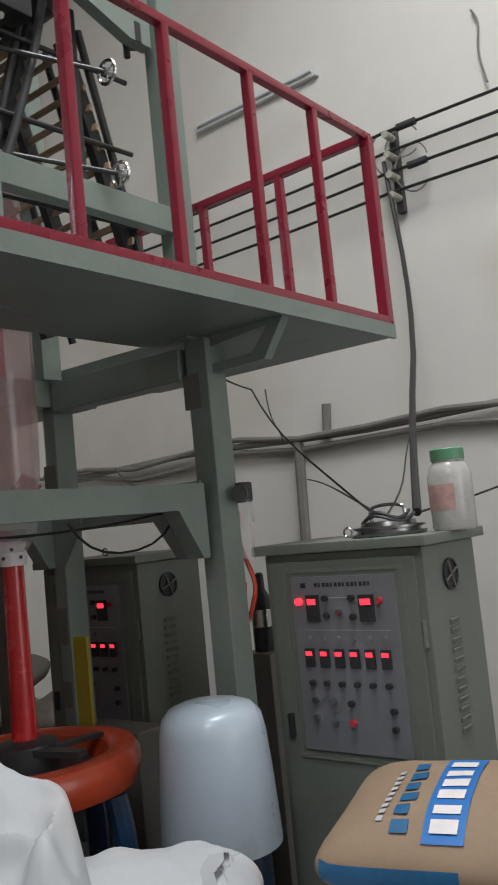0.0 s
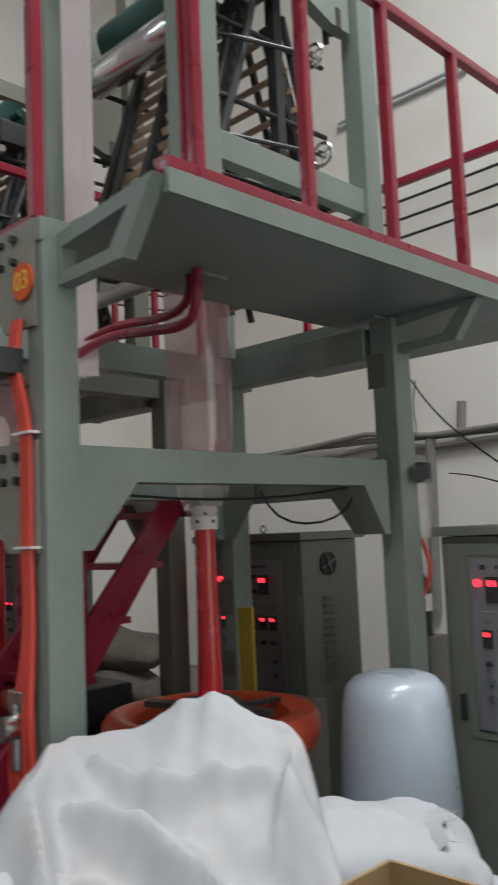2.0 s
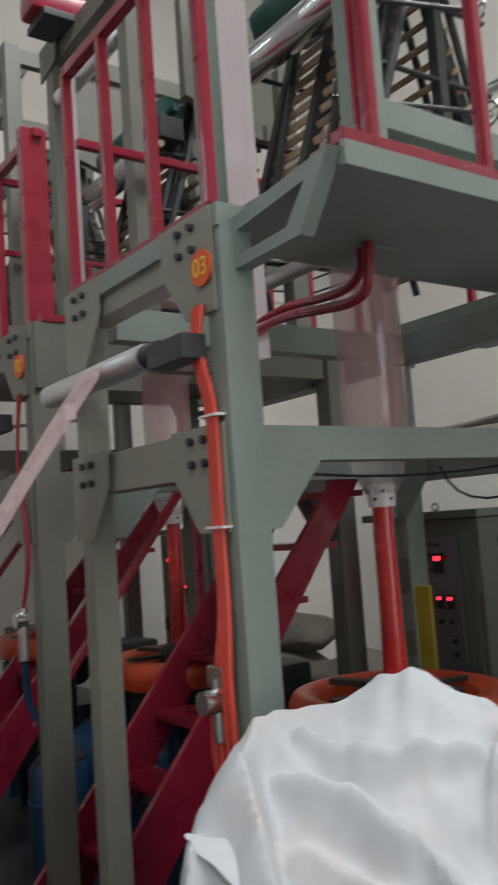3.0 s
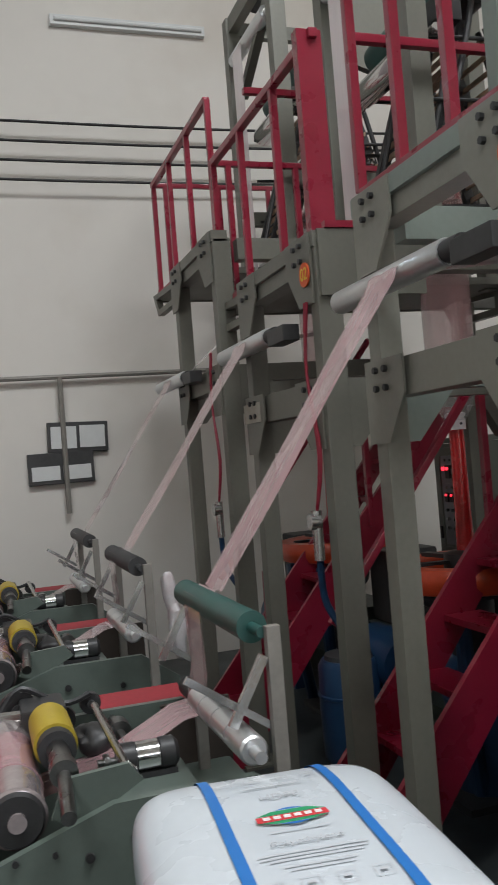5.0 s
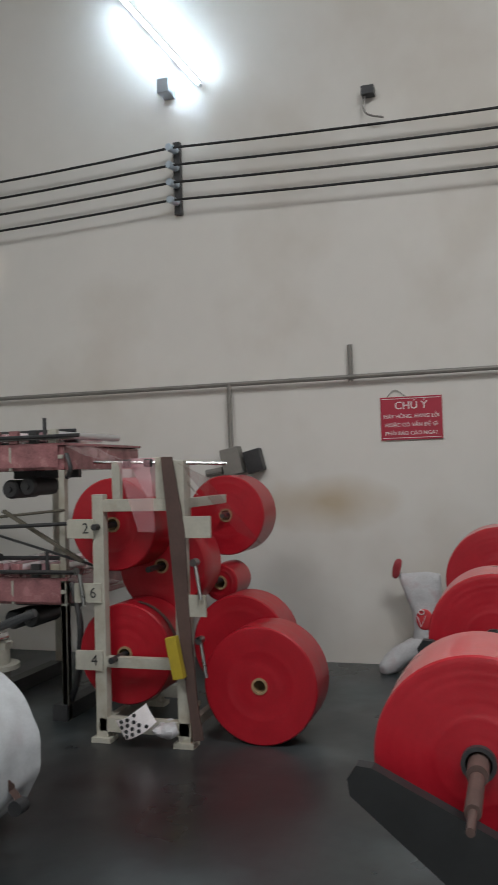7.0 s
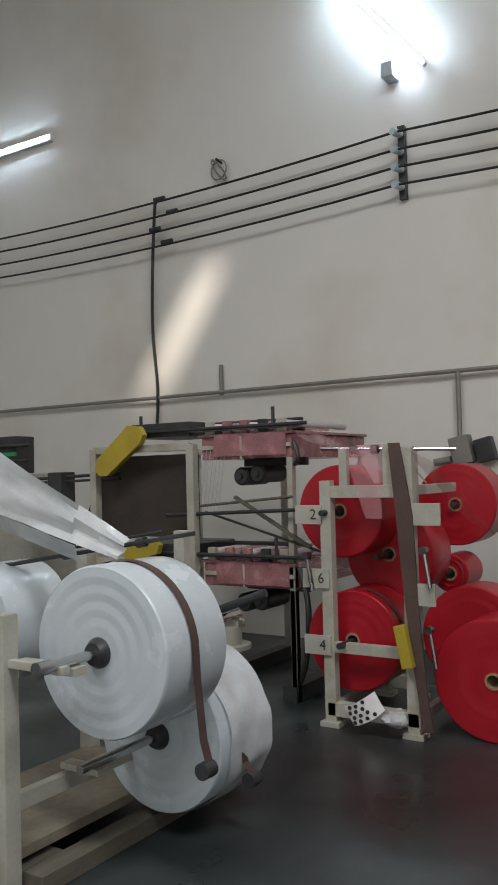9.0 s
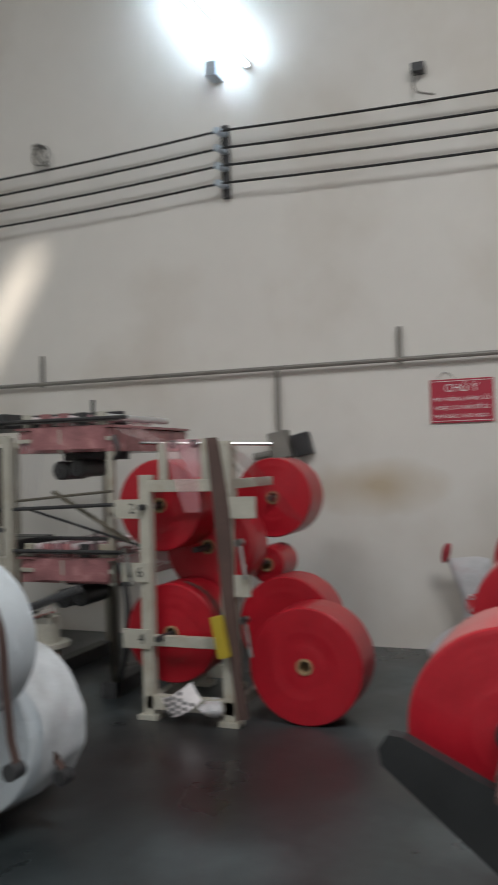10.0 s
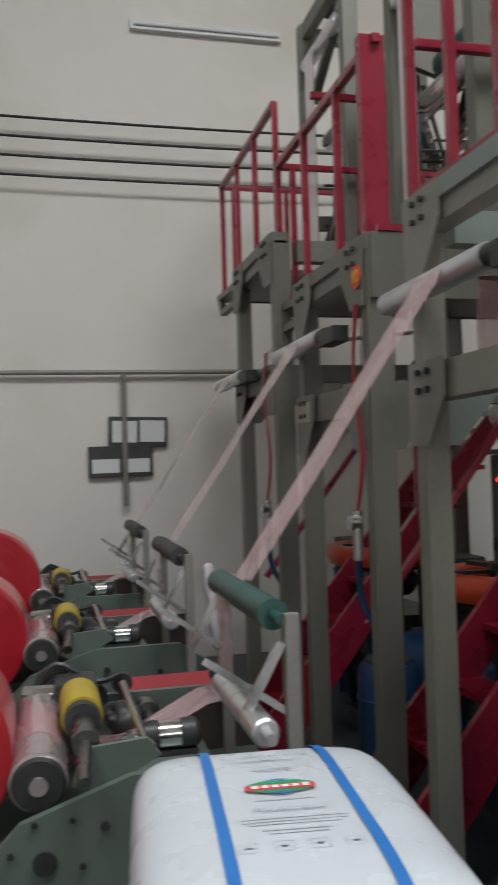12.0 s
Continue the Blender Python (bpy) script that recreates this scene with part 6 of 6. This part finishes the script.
part("sheet", Shape().web([[bent(i / 8, k / 10) for k in range(11)] for i in range(9)], 0.003), SIGNWHITE, _o, "white sheet printed with black dots")
for _k in range(13):
    _p = bent(0.16 + 0.24 * (_k % 4), 0.12 + 0.22 * (_k // 4) + 0.08 * (_k % 2))
    part("dot", Shape().cyl(_p + Vector((0.001, 0, 0)), _p + Vector((0.006, 0, 0)), 0.011, 10), DARK, _o)
# film strand from the top roll
_o = thing("film_strand", (-5.6, -2.6, 1.3), "narrow pink film strand pulled off a roll over the rack", "film")
part("strand", Shape().web([[(-5.62, -2.70, 1.30), (-5.62, -2.58, 1.20)], [(-5.2, -2.62, 1.38), (-5.2, -2.55, 1.30)], [(-4.75, -2.62, 1.56), (-4.75, -2.56, 1.55)], [(-4.8, -2.9, 1.58), (-4.8, -2.86, 1.58)]]), PINK, _o)
part("strand", Shape().web([[(-4.75, -2.85, 1.60), (-4.75, -2.60, 1.60)], [(-4.72, -2.80, 1.50), (-4.72, -2.60, 1.48)], [(-4.74, -2.74, 1.38), (-4.74, -2.62, 1.38)]]), PINK, _o)


# clear film drawn from the bag machine to the rack, and hanging in the rack
_o = thing("film_strand", (-4.9, -3.4, 1.7), "clear pink film drawn between machine and unwind rack", "film")
part("strand", Shape().web([[(-4.98 - 0.09 * k + 0.03 * i, -3.42 + 0.13 * i, 1.715 - 0.033 * i + 0.006 * math.sin(2 * k + i) - 0.012 * i * (4 - i)) for k in range(6)] for i in range(5)]), THINPINK, _o)
part("strand", Shape().web([[(-4.98 - 0.09 * k + 0.04 * i, -3.42 + 0.10 * i, 0.885 - 0.004 * i + 0.006 * math.sin(2 * k + i) - 0.015 * i * (4 - i)) for k in range(6)] for i in range(5)]), THINPINK, _o)
part("strand", Shape().web([[(-4.652 + 0.008 * math.sin(2.2 * k + i), -2.88 + 0.05 * k + 0.03 * i - 0.006 * i * k, 1.585 - 0.10 * i) for k in range(5)] for i in range(5)]), THINPINK, _o)
part("strand", Shape().web([[(-4.66 - 0.10 * i, -2.52 + 0.04 * k + 0.035 * i, 1.57 - 0.085 * i - 0.02 * k) for k in range(5)] for i in range(6)]), THINPINK, _o)


def bag_machine():
    """Two-deck bag-making machine in cream frames with pink film on its tables."""
    ob = thing("bag_machine", (-5.4, -4.6, 0), "two-tier cream bag making machine with pink film and dark covers", "machine")
    x0, x1 = -4.95, -6.2
    for x in (x0, x1):
        for y in (-5.05, -4.17):
            part("post", Shape().box(x - 0.03, x + 0.03, y - 0.03, y + 0.03, 0, 1.66, 0.004), CREAM, ob)
        for z in (0.82, 1.62):
            part("bar", Shape().box(x - 0.025, x + 0.025, -5.05, -4.17, z, z + 0.052, 0.004), CREAM, ob)
    part("back_cover", Shape().prism([(-5.02, 1.60), (-4.22, 1.60), (-4.22, 1.02), (-5.3, 1.02), (-5.28, 1.12)], "x", -5.1, -5.06), COVER, ob, "oily dark brown cover sheet", False)
    part("guard", Shape().prism([(-4.97, 1.50), (-4.93, 1.46), (-4.86, 1.46), (-4.55, 1.68), (-4.52, 1.74), (-4.56, 1.80), (-4.66, 1.81), (-4.95, 1.58)], "x", -4.91, -4.86), YELLOW, ob, "yellow belt guard", False)
    for z in (1.72, 0.88):
        part("table", Shape().box(-6.1, -5.0, -4.12, -3.42, z - 0.17, z - 0.02, 0.01), PINKWRAP, ob, "stacked pink film bags on the table")
        part("table_top", Shape().box(-6.1, -4.98, -4.14, -3.40, z - 0.018, z + 0.0, 0.004), PINKWRAP, ob)
        part("film", Shape().web([[(-5.0 - 0.22 * i, -4.14 + 0.14 * k, z + 0.03 + 0.012 * math.sin(3 * k + i)) for k in range(6)] for i in range(5)]), PINK, ob)
        for x, y0, y1, h, r in ((-4.95, -4.7, -3.28, 0.04, 0.012), (-5.3, -4.6, -3.5, 0.09, 0.014), (-5.5, -4.5, -3.6, 0.05, 0.03)):
            part("rod", Shape().cyl((x, y0, z + h), (x, y1, z + h), r, 10), DARK, ob)
        part("head", Shape().box(-5.5, -4.97, -4.72, -4.2, z + 0.0, z + 0.10, 0.01), DARK, ob)
        for y, h in ((-4.65, 0.10), (-3.55, 0.02)):
            part("pin", Shape().cyl((-5.0, y, z + h), (-5.0, y, z + 0.16), 0.012, 8), DARK, ob)
        for y, h in ((-3.86, -0.285), (-3.73, -0.27)):
            part("motor", Shape().lathe((-5.15, y, z + h), [(-0.22, 0), (-0.22, 0.06), (0.06, 0.062), (0.075, 0.05), (0.075, 0.02), (0.095, 0.02), (0.095, 0)], "x", 22), DARK, ob)
        part("motor_plate", Shape().box(-5.3, -5.26, -3.95, -3.46, z - 0.22, z - 0.17, 0.004), DARK, ob)
        for x in (-5.05, -6.1):
            part("table_leg", Shape().box(x, x + 0.05, -3.46, -3.42, 0, z - 0.17, 0.004), CREAM, ob)
    part("guard", Shape().prism([(-4.72, 0.90), (-4.66, 0.86), (-4.42, 0.92), (-4.40, 0.98), (-4.46, 1.02), (-4.68, 0.98)], "x", -4.91, -4.86), YELLOW, ob, "yellow belt guard", False)
    for z in (1.72, 0.88):
        part("side_rail", Shape().box(-5.0, -4.965, -4.20, -3.34, z + 0.022, z + 0.042, 0.003), GUNMETAL, ob)
        part("divider", Shape().box(-4.998, -4.98, -3.80, -3.785, z - 0.17, z - 0.02), CREAM, ob)
        for k in range(5):
            # rollers in film colours; the pale ones stand for the pile's white highlights
            part("guide_roller", Shape().cyl((-5.03 - 0.06 * (k % 2), -4.05 + 0.14 * k, z + 0.055), (-5.9, -4.05 + 0.14 * k, z + 0.055), 0.022, 12), (LITFILM, PINK, LITFILM, PINK, ALU)[k], ob)
            part("clamp", Shape().box(-5.02, -4.985, -4.08 + 0.14 * k, -4.02 + 0.14 * k, z + 0.0, z + 0.085, 0.004), (CREAM, PINKWRAP, PINKWRAP, DARK, CREAM)[k], ob)
        part("front_strip", Shape().box(-5.0, -4.985, -4.12, -3.42, z - 0.10, z - 0.075, 0.002), CREAM, ob)
        part("film_end", Shape().web([[(-4.975 + 0.01 * math.sin(2 * k + i), -4.0 + 0.11 * k, z - 0.01 - 0.07 * i) for k in range(6)] for i in range(3)], 0.002), PINKWRAP, ob, "hanging ends of pink film")
    part("stacker", Shape().bar((-5.0, -4.1, 1.2), (-5.0, -3.2, 0.95), 0.014, 0.014).cyl((-4.95, -4.4, 1.18), (-4.95, -3.3, 1.22), 0.012, 8).tube([(-5.0, -3.4, 1.65), (-4.98, -3.36, 1.55), (-5.0, -3.4, 1.50)], 0.014, 6), DARK, ob)
    part("brace", Shape().bar((-5.0, -3.86, 1.30), (-5.0, -3.30, 0.98), 0.03, 0.02).cyl((-5.0, -4.16, 1.24), (-5.0, -3.42, 1.30), 0.009, 8), SKID, ob)
    part("hose", Shape().tube([(-5.0, -3.38, 0.85), (-4.95, -3.3, 0.6), (-5.0, -3.36, 0.25), (-5.1, -3.5, 0.03)], 0.02, 8), DARK, ob)
    st = Shape()
    for k in range(7):
        st.cyl((-4.99, -4.10 + 0.03 * k, 1.62), (-5.0, -4.18 + 0.03 * k, 1.2), 0.0022, 5)
    part("threads", st, SACK, ob)
    part("tub", Shape().lathe((-5.0, -3.95, 0), [(0.0, 0.1), (0.30, 0.10), (0.30, 0.16), (0.33, 0.16), (0.33, 0.1), (0.5, 0.1)], "z", 20), CREAM, ob)
    for y in (-4.2, -3.52):
        part("floor_bar", Shape().box(-6.1, -4.98, y, y + 0.1, 0.0, 0.1, 0.005), DARK, ob)


bag_machine()
_o = thing("bag_machine", (-5.5, -6.6, 0), "end of a second bag making machine by the wall", "machine")
part("frame", Shape().box(-5.9, -5.0, -7.0, -6.2, 0, 1.5, 0.01), CREAM, _o)
for _z in (1.60, 1.72):
    part("rod", Shape().cyl((-4.98, -6.6, _z), (-4.98, -5.77, _z), 0.013, 8), DARK, _o)
part("head", Shape().box(-5.2, -5.0, -6.5, -5.95, 1.5, 1.8, 0.01), DARK, _o)
part("band", Shape().box(-5.01, -4.985, -6.4, -5.95, 1.64, 1.67), INKGREEN, _o)
part("link", Shape().cyl((-5.05, -5.85, 1.45), (-5.05, -4.9, 1.48), 0.012, 8).cyl((-5.05, -5.85, 1.42), (-5.05, -4.9, 1.44), 0.010, 8).box(-5.15, -5.0, -5.6, -5.45, 0.9, 1.5, 0.01), DARK, _o)


def white_roll(x, y, z, r, w, hang=0.40):
    ob = thing("film_roll", (x - w / 2, y, z - r), "large roll of glossy white plastic film with a brown brake strap", "film roll", "white film rolls")
    prof = [(w / 2, 0.05)]
    for k in range(9):
        rr = 0.06 + (r - 0.075) * k / 8
        prof += [(w / 2 + 0.003 * (k % 2), rr), (w / 2 + 0.003 * (k % 2), rr + 0.008)]
    prof += [(w / 2 - 0.004, r - 0.003), (w / 2 - 0.012, r), (-w / 2 + 0.01, r), (-w / 2, r - 0.01), (-w / 2, 0.05)]
    part("film", Shape().lathe((x - w / 2, y, z), prof, "x", 72), WHITEFILM, ob)
    part("hub", Shape().lathe((x - w / 2, y, z), [(w / 2 + 0.035, 0), (w / 2 + 0.035, 0.04), (w / 2 + 0.01, 0.055), (w / 2 - 0.02, 0.055), (-w / 2 - 0.03, 0.055), (-w / 2 - 0.03, 0)], "x", 24), DARK, ob)
    pts = []
    for k in range(15):
        a = radians(112 - 112 * k / 14)
        pts.append(((r + 0.006) * math.cos(a), (r + 0.006) * math.sin(a)))
    pts += [(r + 0.010, -0.10), (r + 0.03, -hang * 0.75), (r + 0.06, -hang)]
    rows = [[(x - w * 0.42 + 0.022 * s, y + p, z + q) for s in (-1, 1)] for p, q in pts]
    part("strap", Shape().web(rows, 0.004), BROWN, ob, "brown brake strap")
    part("weight", Shape().cyl((x - w * 0.42 - 0.03, y + r + 0.04, z - hang), (x - w * 0.42 + 0.03, y + r + 0.04, z - hang), 0.03, 14), RUBBER, ob)
    return ob


white_roll(-2.60, -2.855, 0.83, 0.31, 0.36)
LOWROLL = white_roll(-3.05, -2.96, 0.40, 0.31, 0.36, 0.16)
_w = Shape().lathe((-3.23, -2.96, 0.40), [(-0.20 + 0.03 * k, 0.318 - 0.03 * (k == 0)) for k in range(12)], "x", 64)
for _v in _w.bm.verts:
    _d = (_v.co - Vector((_v.co.x, -2.96, 0.40))).normalized()
    _v.co += _d * 0.024 * (0.3 + crease(_v.co.x * 1.4, math.atan2(_d.z, _d.y) * 0.31, 0.09, 8, 0.6)) * (1 if _d.z > -0.8 else 0)
part("wrapper", _w, WHITEWEB, LOWROLL, "loose crinkled clear wrapper")
def white_rack():
    ob = thing("roll_rack", (-2.7, -3.2, 0), "cream steel rack carrying white film rolls on a timber skid", "rack", "unwind racks")
    for a in ((-3.7, -2.45, -3.75, -3.65, 0, 0.09), (-3.7, -2.45, -3.10, -3.0, 0, 0.07), (-2.65, -2.45, -3.65, -3.1, 0.0, 0.07)):
        part("skid", Shape().box(*a, 0.006), SKID, ob, "grimy timber skid")
    for x, y in ((-2.40, -3.12), (-3.45, -3.12), (-2.42, -3.72), (-3.45, -3.72)):
        part("post", Shape().box(x - 0.035, x + 0.035, y - 0.035, y + 0.035, 0, 0.98 if y > -3.5 else 1.2, 0.005), CREAM, ob)
    part("bar", Shape().box(-3.45, -2.4, -3.14, -3.10, 0.28, 0.34, 0.004).box(-2.42, -2.38, -3.72, -3.12, 0.28, 0.33, 0.004).box(-2.42, -2.38, -3.72, -3.12, 0.80, 0.86, 0.004), CREAM, ob)
    part("bearing", Shape().box(-2.42, -2.385, -3.14, -2.82, 0.795, 0.825, 0.004), CREAM, ob)
    part("spindle", Shape().cyl((-2.30, -2.855, 0.83), (-3.5, -2.855, 0.83), 0.018, 12).cyl((-2.36, -2.855, 0.83), (-2.30, -2.855, 0.83), 0.025, 12).cyl((-2.6, -2.96, 0.40), (-3.6, -2.96, 0.40), 0.018, 12), STEEL, ob)
    for a in ((-2.5, -2.44, -3.12, -2.82, 0.78, 0.81), (-2.72, -2.66, -3.12, -2.93, 0.36, 0.384), (-3.5, -3.44, -3.12, -2.82, 0.78, 0.81), (-3.5, -3.44, -3.12, -2.93, 0.36, 0.384)):
        part("rest", Shape().box(*a, 0.003), CREAM, ob)
    for p, q, r in (((-2.90, -3.70, 1.075), (-2.90, -2.645, 1.235), 0.009), ((-2.95, -3.35, 1.155), (-2.95, -2.84, 1.235), 0.006), ((-3.40, -2.954, 0.836), (-3.42, -2.66, 0.945), 0.018)):
        part("top_rod", Shape().cyl(p, q, r, 10), DARK, ob)
    for y, z in ((-3.30, 1.136), (-2.90, 1.196)):
        part("rod_collar", Shape().cyl((-2.90, y - 0.02, z - 0.003), (-2.90, y + 0.02, z + 0.003), 0.02, 12), DARK, ob)
    part("top_post", Shape().box(-3.47, -3.42, -3.15, -3.09, 0.9, 1.20, 0.004), CREAM, ob)
    part("base", Shape().box(-3.45, -2.4, -3.72, -3.12, 0.10, 0.14, 0.004), BOARD, ob, "dirty packing board")


white_rack()
_o = thing("film_roll", (-2.9, -3.9, 0.5), "white film roll further along the rack", "film roll", "white film rolls")
part("film", Shape().lathe((-2.9, -3.72, 0.83), [(-0.18, 0.05), (-0.18, 0.26), (0.18, 0.26), (0.18, 0.05)], "x", 48), WHITEFILM, _o)
part("hub", Shape().cyl((-3.2, -3.72, 0.83), (-2.4, -3.72, 0.83), 0.02, 12), STEEL, _o)
_o = thing("film_web", (-2.75, -2.9, 1.14), "milky white film pulled up off the roll", "film", "running film webs")
part("film", Shape().web([[(-2.80 + 0.012 * math.sin(k * 1.7 + i) + 0.02 * crease(i * 0.11, k * 0.07, 0.1, 4, 0.3), -2.88 - 0.13 * i - 0.05 * (1 - k / 6), 1.14 + 0.032 * i + (0.075 + 0.034 * i) * k / 6) for k in range(7)] for i in range(13)]), WHITEWEB, _o)
part("film", Shape().web([[(-2.86, -3.15 - 0.2 * i, 1.10 + 0.055 * i), (-2.80, -3.15 - 0.2 * i, 1.15 + 0.055 * i), (-2.76, -3.12 - 0.2 * i, 1.19 + 0.055 * i)] for i in range(7)]), WHITEWEB, _o)
_o = thing("film_bundle", (-2.25, -3.35, 0.0), "clear crumpled film and a white core beside the rack", "film")
part("film", Shape().pillow((-2.35, -3.55, 0.3), (0.25, 0.25, 0.3), (0, 0, 20), 0.7, 0.05, 5, 26, 3.0, 0.07), WHITEWEB, _o)
part("core", Shape().cyl((-2.1, -3.12, 0), (-2.1, -3.12, 0.32), 0.06, 20), SACK, _o)

# white printed sack and red cap leaning at the wall
_o = thing("printed_sack", (-6.55, -1.5, 0), "white sack with a red print leaning against the wall", "sack")
_w = Shape()
_rings = []
for _z, _y0, _y1, _t in ((0.0, -1.50, -1.27, 0.07), (0.06, -1.53, -1.25, 0.11), (0.20, -1.51, -1.27, 0.11), (0.32, -1.49, -1.30, 0.10), (0.44, -1.505, -1.30, 0.10), (0.56, -1.545, -1.29, 0.085), (0.66, -1.585, -1.285, 0.06), (0.71, -1.60, -1.29, 0.03), (0.72, -1.59, -1.30, 0.008)):
    _ring = []
    for _k in range(36):
        _a = 2 * math.pi * _k / 36
        _c, _s = math.copysign(abs(math.cos(_a)) ** 0.6, math.cos(_a)), math.copysign(abs(math.sin(_a)) ** 0.6, math.sin(_a))
        _ring.append(_w.bm.verts.new((-6.67 + _t * _s + 0.03 * crease(_a * 0.2, _z, 0.09, 5, 0.7), (_y0 + _y1) / 2 + (_y1 - _y0) / 2 * _c, _z + 0.03 * crease(_a * 0.2, _z, 0.12, 9, 0.3) * (_z > 0.1))))
    _rings.append(_ring)
for _p, _q in zip(_rings, _rings[1:]):
    for _k in range(36):
        _w.bm.faces.new((_p[_k], _p[(_k + 1) % 36], _q[(_k + 1) % 36], _q[_k]))
_w.bm.faces.new(_rings[-1])
part("sack", _w, GREYSACK, _o)
part("slumped_foot", Shape().pillow((-6.62, -1.58, 0.125), (0.11, 0.20, 0.09), (33, 0, 0), 0.35, 0.012, 9, 28, 9.0, 0.02), GREYSACK, _o)
part("print", Shape().pillow((-6.565, -1.405, 0.40), (0.012, 0.06, 0.075), (0, 0, 0), 0.9, 0.002, 9, 16, 1.0), INKRED, _o, "round red print")
part("mark", Shape().bar((-6.548, -1.455, 0.425), (-6.548, -1.43, 0.35), 0.008, 0.004).bar((-6.548, -1.43, 0.35), (-6.548, -1.395, 0.43), 0.008, 0.004).tube([(-6.548, -1.425 + 0.02 * math.cos(a), 0.455 + 0.016 * math.sin(a)) for a in (2 * math.pi * k / 14 for k in range(15))], 0.004, 5), SIGNWHITE, _o)
part("tie", Shape().pillow((-6.63, -1.60, 0.755), (0.022, 0.032, 0.075), (-16, 0, 0), 0.8, 0.012, 12, 14, 2.0), DULLRED, _o, "red cloth tie")
_o = thing("paper_note", (-3.9, 1.94, 1.74), "pale paper label stuck on a machine beam", "label")
part("sheet", Shape().box(-4.02, -3.80, 0.606, 0.609, 1.66, 1.745), CREAM, _o)


# ---------- what moves: the winding rolls turn ----------
def motions():
    for ob, rate in ((ROLL3, 40.0), (ROLL2, 38.0), (ROLL1, 36.0)):
        x, y, z = ob.location
        walk(ob, [(t, pose(x, y, z, -rate * t, 0, 0)) for t in (0, 1.5, 3, 4.5, 6, 7.5, 9, 10.5, 12)])


motions()
